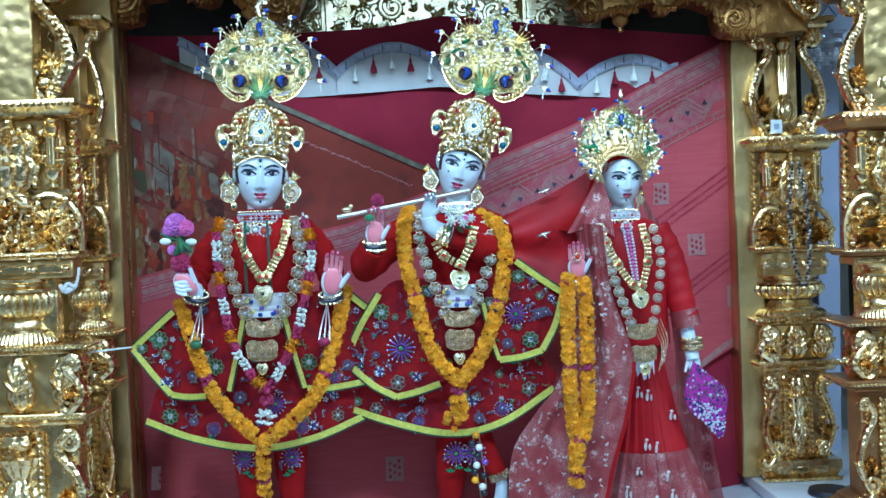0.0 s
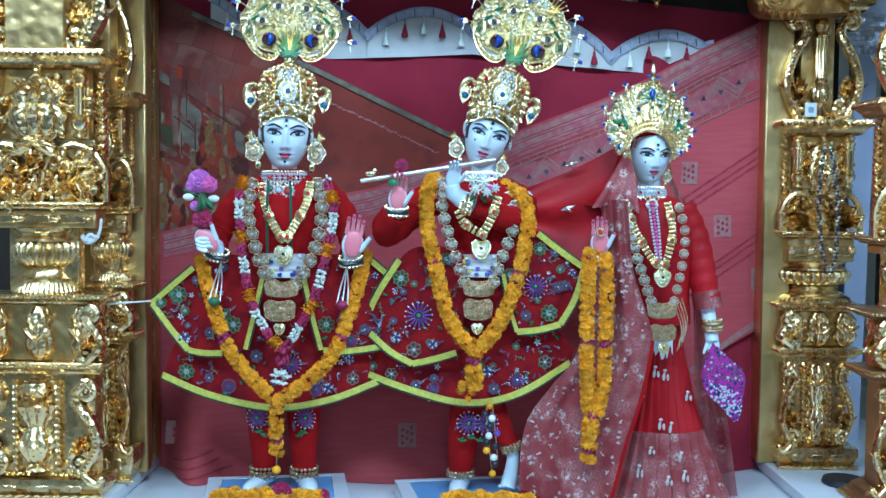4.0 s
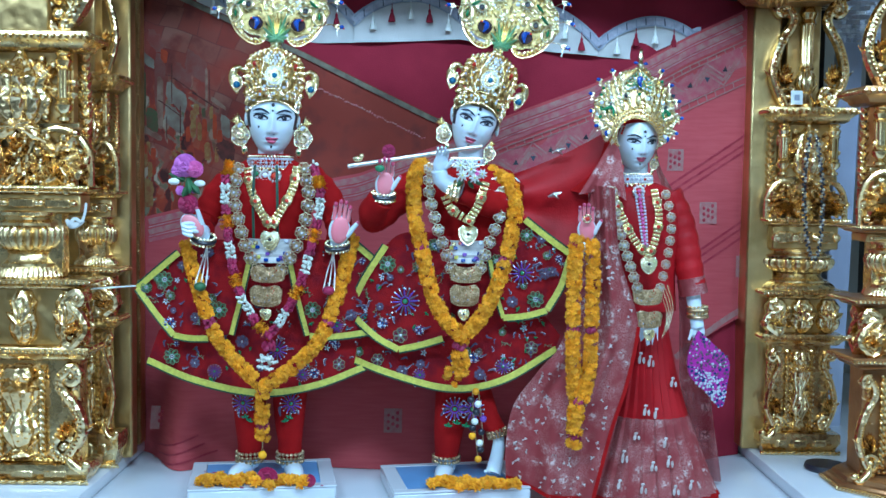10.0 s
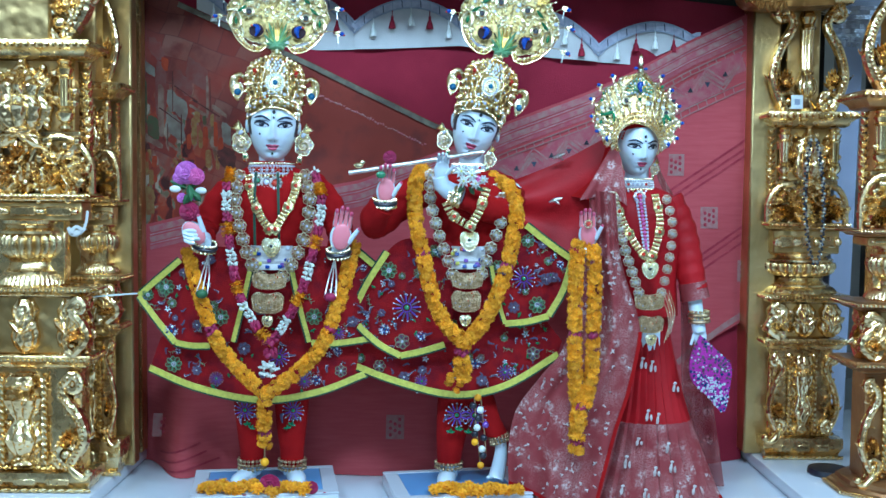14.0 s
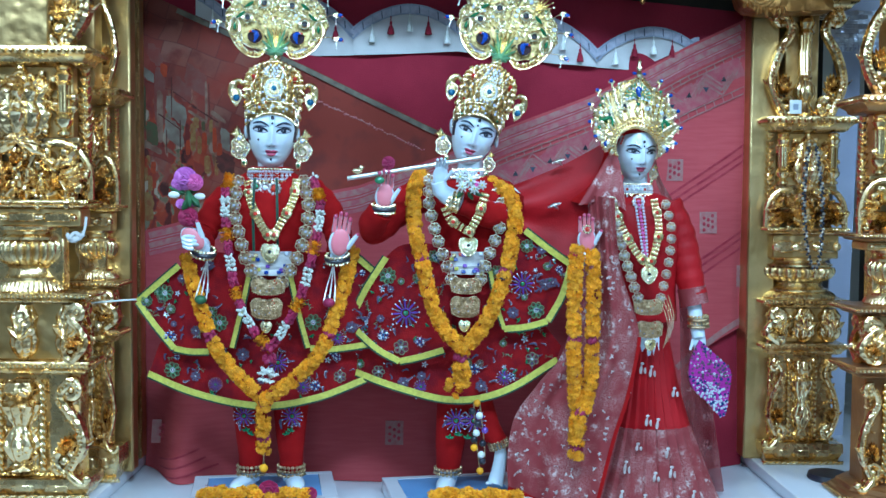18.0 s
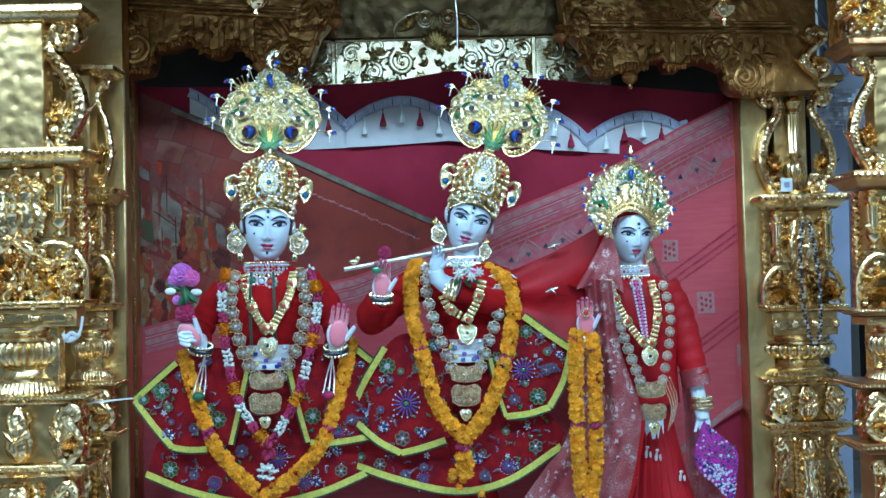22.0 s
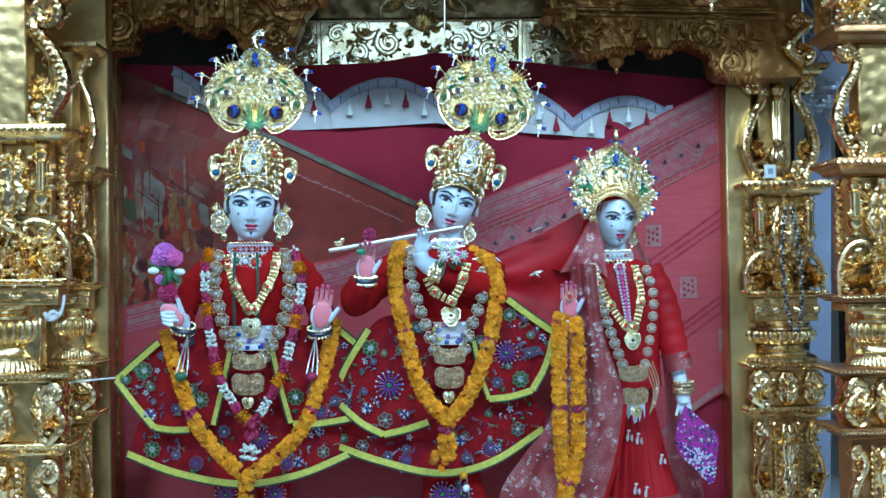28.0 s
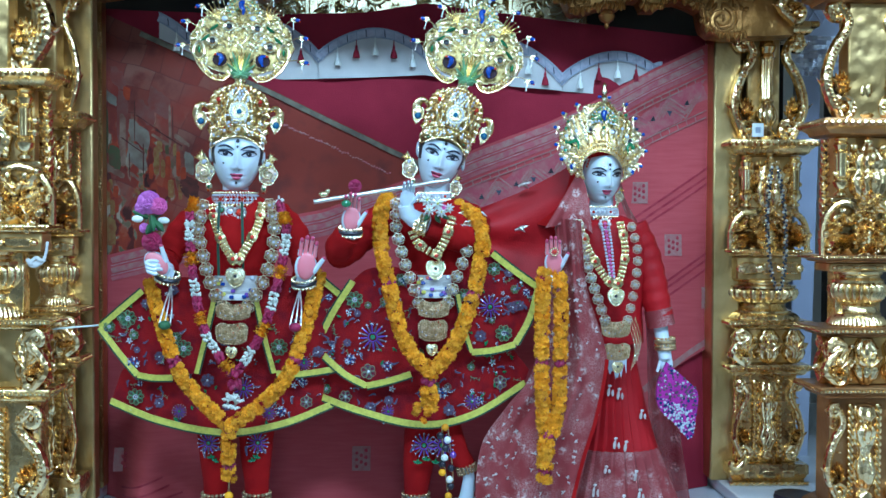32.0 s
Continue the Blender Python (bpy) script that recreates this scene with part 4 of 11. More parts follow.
# leaf scroll standing on the shelf's end and the bright leafwork of the nearer capital
rnd = random.Random(19)
scroll_bracket(right_pillar, 1.169, 0.19, 1.505, 1.651, 0.075, -1, rnd, True)
bm = bmesh.new()
slab(bm, (1.138, -0.10, 1.551), (1.138 + 0.30, 0.03, 1.90), 0.01)
part("capital_block", bm, GOLD, front_pillar)
part("capital_foliage", foliage(rnd, 1.172, -0.125, 1.619, 0.16, 0.11, 22, 0.04), GOLD_BRIGHT, front_pillar)


# ---- the canopy over the figures ----
canopy = thing("gilded_canopy", (0.0, 0.25, 1.45), "carved gilded canopy with cusped arches over the altar", "canopy")


def arch_edge(x):
    """The underside of the cusped lintel: end brackets, leafy openings, two hanging lobes and the high middle arch."""
    left = [(-1.06, 1.54), (-0.98, 1.558), (-0.874, 1.573), (-0.863, 1.607), (-0.859, 1.640), (-0.808, 1.643), (-0.759, 1.664), (-0.730, 1.651), (-0.711, 1.627), (-0.670, 1.617), (-0.639, 1.625), (-0.626, 1.649), (-0.587, 1.648),
            (-0.577, 1.618), (-0.550, 1.606), (-0.498, 1.577), (-0.430, 1.558), (-0.395, 1.574), (-0.373, 1.619), (-0.355, 1.674), (-0.332, 1.700), (-0.305, 1.743), (-0.285, 1.848), (0.029, 1.929)]
    right = [(0.029, 1.929), (0.384, 1.868), (0.404, 1.675), (0.442, 1.643), (0.463, 1.613), (0.474, 1.569), (0.496, 1.530), (0.548, 1.536), (0.592, 1.552), (0.644, 1.547), (0.666, 1.575), (0.706, 1.574),
             (0.717, 1.546), (0.762, 1.545), (0.780, 1.567), (0.827, 1.571), (0.867, 1.556), (0.894, 1.542), (0.903, 1.489), (0.928, 1.468), (0.980, 1.461), (1.16, 1.470)]
    return lerp_table(left if x < 0.029 else right, x)


bm = bmesh.new()
sheet(bm, lambda u, v: Vector((-1.06 + 2.24 * u, 0.22 + 0.004 * math.sin(40 * u), arch_edge(-1.06 + 2.24 * u) * (1 - v) + 2.15 * v)), 320, 8, 0.10)
lintel = part("lintel", bm, LINTEL, canopy, "carved gilded lintel, its shade put into the brown colour")
rnd = random.Random(21)
bm = bmesh.new()
edge = [Vector((x, 0.216, arch_edge(x) + 0.006)) for x in [(-1.0 + 2.02 * i / 260) for i in range(261)]]
tube(bm, edge, 0.007, 6)
part("edge_roll", bm, LINTEL, lintel)
for x0, z0, x1, z1 in ((-1.04, 1.774, -0.42, 1.724), (0.48, 1.664, 1.10, 1.648)):
    # projecting ledge over the fluted frieze
    for k, (up, out) in enumerate(((0.0, 0.012), (0.016, 0.018), (0.026, 0.010))):
        bm = bmesh.new()
        tube(bm, [Vector((x0 + (x1 - x0) * t, 0.216 - out * 0.5, z0 + (z1 - z0) * t + up)) for t in (0, 0.25, 0.5, 0.75, 1)], 0.006, 6)
        part("ledge_moulding", bm, LINTEL, lintel)
    for k in range(9):
        x = x0 + (x1 - x0) * (0.26 + 0.074 * k)
        top = z0 + (z1 - z0) * (x - x0) / (x1 - x0) - 0.012
        low = max(arch_edge(x - 0.006), arch_edge(x + 0.006)) + 0.014
        if top - low < 0.03:
            continue
        bm = bmesh.new()
        slab(bm, (x - 0.010, 0.2155, low), (x + 0.010, 0.226, top), 0.003)
        part("flute", bm, LINTEL, lintel)
for cx, cz, w, h, n in ((-0.46, 1.66, 0.14, 0.16, 18), (0.50, 1.60, 0.12, 0.12, 16), (-0.36, 1.80, 0.10, 0.18, 14), (0.44, 1.78, 0.10, 0.18, 14), (-0.93, 1.72, 0.18, 0.08, 12), (0.96, 1.58, 0.18, 0.10, 14), (-0.70, 1.70, 0.22, 0.05, 10), (0.74, 1.61, 0.26, 0.05, 12)):
    part("foliage", foliage(rnd, cx, 0.219, cz, w, h, n, 0.012), LINTEL, lintel)
for cx, cz, r, hand in ((-0.912, 1.648, 0.062, 1), (0.952, 1.512, 0.044, -1), (0.878, 1.600, 0.055, 1), (-0.445, 1.610, 0.036, 1), (0.512, 1.566, 0.032, -1)):
    bm = bmesh.new()
    tube(bm, spiral(cx, 0.214, cz, r, 1.7, 90, hand, 36), lambda t: 0.0095 * (1.1 - 0.5 * t), 8, flat=0.6)
    beads(bm, spiral(cx, 0.206, cz, r, 1.2, 90, hand, 30), 0.0030)
    part("volute", bm, LINTEL, lintel)


for i in range(86):
    # leafy fringe hanging from the lintel's edge
    bm = bmesh.new()
    x = -0.98 + 0.0235 * i + rnd.uniform(-0.006, 0.006)
    if -0.30 < x < 0.40:
        continue
    z = arch_edge(x)
    for k in (-1, 0, 1):
        leaf(bm, (x + 0.006 * k, 0.213, z + 0.014), (x + 0.014 * k + rnd.uniform(-0.006, 0.006), 0.210, z - rnd.uniform(0.004, 0.020) + 0.006 * abs(k)), 0.0085, 0.010, 3)
    part("fringe_leaf", bm, LINTEL, lintel)
for i in range(60):
    # low relief of small curls and grains over the whole face
    bm = bmesh.new()
    x, z = rnd.uniform(-1.0, 1.02), rnd.uniform(0.02, 0.20)
    z += arch_edge(x)
    r = rnd.uniform(0.012, 0.026)
    tube(bm, spiral(x, 0.218, z, r, 1.3, rnd.uniform(0, 360), rnd.choice((-1, 1)), 18), lambda t: 0.0042 * (1.1 - 0.5 * t), 6, flat=0.7)
    leaf(bm, (x + r, 0.218, z), (x + r * 2.2, 0.216, z + rnd.uniform(-0.02, 0.03)), 0.008, 0.008, 3)
    ball(bm, (x - r * 1.3, 0.214, z + r), 0.0045, 8, 6)
    part("curl_relief", bm, LINTEL, lintel)


def drop(parent, x, y, z, s, mat):
    bm = bmesh.new()
    lathe(bm, (x, y, z - 0.08 * s), [(0.002, 0), (0.008 * s, 0.006 * s), (0.006 * s, 0.016 * s), (0.022 * s, 0.028 * s), (0.026 * s, 0.040 * s), (0.018 * s, 0.052 * s), (0.010 * s, 0.058 * s), (0.018 * s, 0.068 * s), (0.012 * s, 0.08 * s)], 14)
    part("pendant_drop", bm, mat, parent)


for x, z in ((-0.30, 1.76), (0.395, 1.70), (0.604, 1.565), (-0.535, 1.63)):
    drop(canopy, x, 0.24, z, 1.0, LINTEL)

# Front fascia of the canopy, nearer the hall, with hanging drops and scrolls.
# Mostly out of view; its depth and height are set to shade the lintel.
bm = bmesh.new()
moulding(bm, -1.6, 1.75, -0.30, -0.16, [(0, 1.80), (0.02, 1.81), (0.02, 1.825), (0.06, 1.85), (0.06, 1.91), (0.0, 1.93), (0.0, 2.15)])
fascia = part("fascia", bm, LINTEL, canopy)
for x, s, z in ((-0.466, 1.1, 1.70), (0.762, 1.2, 1.655), (0.16, 0.8, 1.72)):
    drop(canopy, x, -0.24, z, s, GOLD)
    bm = bmesh.new()
    lathe(bm, (x, -0.24, z - 0.005), [(0.012, 0), (0.016, 0.01), (0.009, 0.02), (0.014, 0.045), (0.024, 0.07), (0.016, 0.085), (0.018, 0.14), (0.030, 0.165)], 14)
    part("drop_neck", bm, GOLD, canopy)
for x in (-0.80, 0.60):
    bm = bmesh.new()
    tube(bm, spiral(x, -0.33, 1.715, 0.045, 1.4, 90, 1), lambda t: 0.014 * (1.1 - 0.5 * t), 8)
    tube(bm, spiral(x + 0.11, -0.33, 1.715, 0.045, 1.4, 90, -1), lambda t: 0.014 * (1.1 - 0.5 * t), 8)
    leaf(bm, (x + 0.055, -0.335, 1.75), (x + 0.055, -0.335, 1.655), 0.03, 0.03, 3)
    part("fascia_scroll", bm, GOLD_BRIGHT, canopy)
bm = bmesh.new()
slab(bm, (-1.7, -0.36, 2.15), (1.8, 0.86, 2.2), 0.01)
part("roof_board", bm, LINTEL, canopy)

# Embossed brass screen behind the cloth.
screen = thing("brass_screen", (0.0, 0.6, 0.10), "embossed brass screen with scrolling leaf panels", "screen")
bm = bmesh.new()
slab(bm, (-0.54, 0.58, 0.02), (0.60, 0.64, 1.74), 0.003)
part("sheet", bm, BRASS, screen)
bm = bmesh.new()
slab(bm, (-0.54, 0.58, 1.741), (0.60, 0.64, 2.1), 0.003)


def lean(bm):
    """Leans the upper panel of the screen towards the hall so that it mirrors darker surroundings."""
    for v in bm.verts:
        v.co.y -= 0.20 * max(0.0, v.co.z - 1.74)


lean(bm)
part("upper_sheet", bm, SHADE_BRASS, screen, "upper panel of the screen, its shade put into the colour")
def relief(bm, name):
    """Hangs a relief, drawn before the upright sheet, on the leaning screen."""
    lean(bm)
    part(name, bm, BRASS, screen)


def acanthus_scroll(cx, cz, r, start, hand, turns=1.25, k=0.012):
    """A flat C-scroll with lobed leaves along its outer side and an eye in its curl."""
    bm = bmesh.new()
    c = spiral(cx, 0.578, cz, r, turns, start, hand, 34)
    tube(bm, c, lambda t: k * (1.1 - 0.65 * t), 8, flat=0.55)
    ball(bm, c[-1] + Vector((0, -0.003, 0)), k * 0.75, 10, 8, (1, 0.6, 1))
    for q in range(7):
        p = c[1 + 3 * q]
        d = Vector((p.x - cx, 0, p.z - cz)).normalized()
        side = Vector((-d.z, 0, d.x)) * hand
        leaf(bm, p + d * k * 0.4, p + d * r * 0.42 + side * r * 0.22, r * 0.13, 0.012, 3)
    relief(bm, "acanthus_scroll")


for x in (-0.336, 0.338):
    bm = bmesh.new()
    slab(bm, (x - 0.009, 0.566, 1.40), (x + 0.009, 0.585, 1.735), 0.004)
    part("mullion", bm, BRASS, screen)
for z in (1.562, 1.735):
    bm = bmesh.new()
    tube(bm, [Vector((-0.54, 0.576, z)), Vector((0.03, 0.576, z)), Vector((0.60, 0.576, z))], 0.006, 8)
    part("frame_rail", bm, BRASS, screen)
XC = 0.014
for s in (-1, 1):
    # ribbed shoulders and scrolls of the crest
    bm = bmesh.new()
    for q in range(8):
        g = math.pi * (0.02 + 0.62 * q / 7)
        o = Vector((XC + s * 0.040, 0.576, 1.776))
        leaf(bm, o + Vector((s * 0.034 * math.cos(g), 0, 0.030 * math.sin(g))), o + Vector((s * (0.092 + 0.012 * (q % 2)) * math.cos(g), -0.004, 0.064 * math.sin(g) - 0.018)), 0.0085, 0.014, 3)
    tube(bm, [o + Vector((s * 0.104 * math.cos(a), 0, 0.060 * math.sin(a) - 0.016)) for a in [math.pi * (-0.10 + 0.62 * i / 20) for i in range(21)]], 0.0050, 7, flat=0.8)
    relief(bm, "crest_shoulder")
    bm = bmesh.new()
    ball(bm, (XC + s * 0.038, 0.570, 1.800), 0.011, 12, 8, (1, 0.6, 1))
    for r in (0.019, 0.028):
        tube(bm, [Vector((XC + s * 0.038 + r * math.cos(a), 0.575, 1.800 + r * math.sin(a))) for a in [2 * math.pi * i / 20 for i in range(21)]], 0.0046, 7)
    relief(bm, "crest_eye")
    for cx, cz, r, start, hand, turns in ((0.118, 1.662, 0.046, 60, -1, 1.4), (0.200, 1.712, 0.040, 200, 1, 1.2), (0.218, 1.628, 0.038, 20, 1, 1.3), (0.290, 1.690, 0.034, 150, -1, 1.3), (0.290, 1.606, 0.028, 250, 1, 1.2), (0.060, 1.600, 0.030, 330, -1, 1.2), (0.150, 1.594, 0.026, 120, 1, 1.2),
                                          (0.395, 1.690, 0.040, 90, -1, 1.5), (0.470, 1.640, 0.042, 250, 1, 1.5), (0.395, 1.605, 0.034, 20, 1, 1.4), (0.510, 1.710, 0.026, 120, -1, 1.2)):
        acanthus_scroll(XC + s * cx, cz, r, start if s > 0 else 180 - start, hand * s, turns, r * 0.24)
bm = bmesh.new()
for q in range(9):
    a = math.pi * (0.16 + 0.68 * q / 8)
    leaf(bm, (XC + 0.006 * math.cos(a), 0.576, 1.700), (XC + 0.072 * math.cos(a), 0.572, 1.700 + 0.080 * math.sin(a)), 0.010, 0.014, 2)
relief(bm, "crest_palmette")
rnd = random.Random(33)
for k in range(70):
    # small lobed leaves between the scrolls
    x, z = rnd.uniform(-0.50, 0.54), rnd.uniform(1.575, 1.725)
    a = rnd.uniform(0, 6.28)
    bm = bmesh.new()
    for g in (-0.7, 0.0, 0.7):
        leaf(bm, (x, 0.579, z), (x + 0.030 * math.cos(a + g), 0.577, z + 0.030 * math.sin(a + g)), 0.0075, 0.010, 3)
    relief(bm, "leaf_relief")
screen.location = (0.0, 0.70, 0.10)
# Tilt chosen so that the lower sheet mirrors the added lamps.
screen.rotation_euler = (radians(5.2), 0, 0)
wire = thing("hanging_wire", (0.059, -0.230, 1.499), "thin pale wire hanging from the canopy fascia", "wire")
bm = bmesh.new()
tube(bm, [Vector((0.046, -0.23, 1.80)), Vector((0.061, -0.230, 1.596)), Vector((0.059, -0.230, 1.499))], 0.0014, 6)
part("strand", bm, SILVER, wire)


# ---- the hanging cloths ----
def drape(x, z, back=0.0):
    """Depth of the hanging cloth: it falls straight, then spreads forward to the floor."""
    y = 0.43 - 0.20 * smoothstep(0.62, 0.05, z) * smoothstep(1.05, 0.6, abs(x)) - 0.15 * smoothstep(0.45, 0.02, z) * math.exp(-((x + 0.80) / 0.09) ** 2)
    y += 0.012 * math.sin(7.0 * x + 1.3 * z) + 0.006 * math.sin(17 * x - 6 * z + 1.0) + 0.004 * noise.noise(Vector((9 * x, 9 * z, 3.1)))
    return y - back


PINK_TOP = [(-0.989, 0.775), (-0.672, 0.855), (-0.270, 0.931), (0.022, 1.040), (0.204, 1.123), (0.460, 1.220), (0.606, 1.287), (0.789, 1.389), (1.001, 1.489)]
PINK_LOW = [(-0.931, 0.022), (0.798, 0.022), (0.822, 0.393), (1.001, 0.489)]
PRINT_TOP = [(-0.982, 1.558), (-0.452, 1.319), (-0.053, 1.130), (0.056, 1.083)]


def cloth_material(name, build):
    mat = bpy.data.materials.new(name)
    mat.use_nodes = True
    tree = mat.node_tree
    shader = tree.nodes["Principled BSDF"]
    shader.inputs["Roughness"].default_value = 0.8
    shader.inputs["Specular IOR Level"].default_value = 0.15
    coord = tree.nodes.new("ShaderNodeTexCoord")
    build(tree, shader, coord)
    weave = tree.nodes.new("ShaderNodeTexNoise")
    weave.inputs["Scale"].default_value = 350
    tree.links.new(coord.outputs["Object"], weave.inputs["Vector"])
    node = tree.nodes.new("ShaderNodeBump")
    node.inputs["Strength"].default_value, node.inputs["Distance"].default_value = 0.25, 0.002
    tree.links.new(weave.outputs["Fac"], node.inputs["Height"])
    tree.links.new(node.outputs["Normal"], shader.inputs["Normal"])
    return mat


def mixed(tree, fac, a, b):
    node = tree.nodes.new("ShaderNodeMix")
    node.data_type = "RGBA"
    for socket, value in ((node.inputs[0], fac), (node.inputs[6], a), (node.inputs[7], b)):
        if isinstance(value, bpy.types.NodeSocket):
            tree.links.new(value, socket)
        elif isinstance(value, tuple):
            socket.default_value = (*value, 1)
        else:
            socket.default_value = value
    return node.outputs[2]


def print_nodes(tree, shader, coord):
    """A faded street-scene print: reddish ground, leaning rows of wall blocks and blurred figures' colours."""
    warp = tree.nodes.new("ShaderNodeMapping")
    warp.inputs["Rotation"].default_value = (radians(90), radians(0), radians(-22))
    tree.links.new(coord.outputs["Object"], warp.inputs["Vector"])
    wall = tree.nodes.new("ShaderNodeTexBrick")
    for name, value in (("Scale", 1.0), ("Mortar Size", 0.0022), ("Mortar Smooth", 1.0), ("Bias", -0.1), ("Brick Width", 0.066), ("Row Height", 0.074)):
        wall.inputs[name].default_value = value
    wall.offset, wall.squash, wall.squash_frequency = 0.12, 1.5, 3
    wall.inputs["Color1"].default_value, wall.inputs["Color2"].default_value = (0.22, 0.036, 0.026, 1), (0.25, 0.105, 0.075, 1)
    wall.inputs["Mortar"].default_value = (0.13, 0.040, 0.034, 1)
    shift = tree.nodes.new("ShaderNodeTexNoise")
    shift.inputs["Scale"].default_value = 3.0
    tree.links.new(warp.outputs["Vector"], shift.inputs["Vector"])
    bend = tree.nodes.new("ShaderNodeMix")
    bend.data_type, bend.blend_type = "RGBA", "LINEAR_LIGHT"
    bend.inputs[0].default_value = 0.05
    tree.links.new(warp.outputs["Vector"], bend.inputs[6])
    tree.links.new(shift.outputs["Color"], bend.inputs[7])
    tree.links.new(bend.outputs[2], wall.inputs["Vector"])

    def span(source, lo, hi):
        node = tree.nodes.new("ShaderNodeMapRange")
        node.inputs["From Min"].default_value, node.inputs["From Max"].default_value = lo, hi
        tree.links.new(source, node.inputs["Value"])
        return node.outputs["Result"]

    def times(a, b):
        node = tree.nodes.new("ShaderNodeMath")
        node.operation = "MULTIPLY"
        tree.links.new(a, node.inputs[0])
        tree.links.new(b, node.inputs[1])
        return node.outputs[0]

    def speckle(scale, detail, stretch=(1, 1, 1)):
        turn = tree.nodes.new("ShaderNodeMapping")
        turn.inputs["Scale"].default_value = stretch
        tree.links.new(coord.outputs["Object"], turn.inputs["Vector"])
        node = tree.nodes.new("ShaderNodeTexNoise")
        node.inputs["Scale"].default_value, node.inputs["Detail"].default_value = scale, detail
        tree.links.new(turn.outputs["Vector"], node.inputs["Vector"])
        return node.outputs["Fac"]
    axes = tree.nodes.new("ShaderNodeSeparateXYZ")
    tree.links.new(coord.outputs["Object"], axes.inputs["Vector"])
    # plain dull red away from the printed street
    far = times(span(axes.outputs["X"], 0.10, -0.12), span(speckle(6, 4), 0.36, 0.52))
    base = mixed(tree, far, (0.26, 0.044, 0.030), wall.outputs["Color"])
    base = mixed(tree, times(span(speckle(13, 5), 0.50, 0.66), span(speckle(3.1, 2), 0.40, 0.60)), base, (0.15, 0.036, 0.030))
    # the crowd: upright blurred strokes
    crowd = times(span(axes.outputs["X"], -0.10, -0.20), times(span(axes.outputs["Z"], 0.46, 0.34), span(speckle(7, 3), 0.40, 0.50)))
    cells = tree.nodes.new("ShaderNodeTexVoronoi")
    cells.feature = "SMOOTH_F1"
    cells.inputs["Scale"].default_value, cells.inputs["Smoothness"].default_value = 1.0, 0.5
    tall = tree.nodes.new("ShaderNodeMapping")
    tall.inputs["Scale"].default_value, tall.inputs["Rotation"].default_value = (48, 48, 22), (0, radians(9), 0)
    tree.links.new(coord.outputs["Object"], tall.inputs["Vector"])
    smear = tree.nodes.new("ShaderNodeMix")
    smear.data_type, smear.blend_type = "RGBA", "LINEAR_LIGHT"
    smear.inputs[0].default_value = 1.2
    wisp = tree.nodes.new("ShaderNodeTexNoise")
    wisp.inputs["Scale"].default_value, wisp.inputs["Detail"].default_value = 22, 4
    tree.links.new(coord.outputs["Object"], wisp.inputs["Vector"])
    tree.links.new(tall.outputs["Vector"], smear.inputs[6])
    tree.links.new(wisp.outputs["Color"], smear.inputs[7])
    tree.links.new(smear.outputs[2], cells.inputs["Vector"])
    pick = tree.nodes.new("ShaderNodeSeparateColor")
    tree.links.new(cells.outputs["Color"], pick.inputs["Color"])
    tones = tree.nodes.new("ShaderNodeValToRGB")
    for i, (at, tone) in enumerate(((0.0, (0.05, 0.022, 0.018)), (0.22, (0.22, 0.035, 0.028)), (0.50, (0.36, 0.055, 0.025)), (0.66, (0.28, 0.15, 0.10)), (0.78, (0.10, 0.11, 0.055)), (0.90, (0.42, 0.31, 0.22)))):
        e = tones.color_ramp.elements[i] if i < 2 else tones.color_ramp.elements.new(at)
        e.position, e.color = at, (*tone, 1)
    tree.links.new(pick.outputs["Red"], tones.inputs["Fac"])
    tree.links.new(mixed(tree, crowd, base, tones.outputs["Color"]), shader.inputs["Base Color"])


def pink_nodes(tree, shader, coord):
    """Rose cotton with woven darker slubs."""
    stretch = tree.nodes.new("ShaderNodeMapping")
    stretch.inputs["Rotation"].default_value, stretch.inputs["Scale"].default_value = (0, radians(24), 0), (6, 6, 60)
    tree.links.new(coord.outputs["Object"], stretch.inputs["Vector"])
    slub = tree.nodes.new("ShaderNodeTexNoise")
    slub.inputs["Scale"].default_value, slub.inputs["Detail"].default_value = 2.0, 4
    tree.links.new(stretch.outputs["Vector"], slub.inputs["Vector"])
    tree.links.new(mixed(tree, slub.outputs["Fac"], (0.43, 0.050, 0.062), (0.55, 0.100, 0.102)), shader.inputs["Base Color"])


PRINT = cloth_material("faded_street_print", print_nodes)
PINK = cloth_material("rose_pink_cotton", pink_nodes)
PRINT_STONE = material("faded_grey_print", (0.25, 0.215, 0.165), 0.9, 0.0, (0.19, 0.13, 0.10), 28.0, 0.3, 350.0, spec=0.1)
PRINT_MAUVE = material("faded_mauve_print", (0.205, 0.085, 0.070), 0.9, 0.0, (0.22, 0.055, 0.042), 24.0, 0.3, 350.0, spec=0.1)
PRINT_TAN = material("faded_tan_print", (0.27, 0.165, 0.115), 0.9, 0.0, (0.20, 0.085, 0.060), 34.0, 0.3, 350.0, spec=0.1)
PRINT_DARK = material("faded_dark_print", (0.085, 0.034, 0.028), 0.9, 0.0, (0.150, 0.042, 0.034), 40.0, 0.3, 350.0, spec=0.1)
PRINT_ORANGE = material("faded_orange_print", (0.43, 0.065, 0.028), 0.9, 0.0, (0.32, 0.050, 0.026), 50.0, 0.3, 350.0, spec=0.1)
PRINT_GREEN = material("faded_green_print", (0.085, 0.095, 0.045), 0.9, 0.0, (0.120, 0.070, 0.042), 40.0, 0.3, 350.0, spec=0.1)
PRINT_OCHRE = material("faded_ochre_print", (0.29, 0.170, 0.065), 0.9, 0.0, (0.26, 0.085, 0.036), 55.0, 0.3, 350.0, spec=0.1)
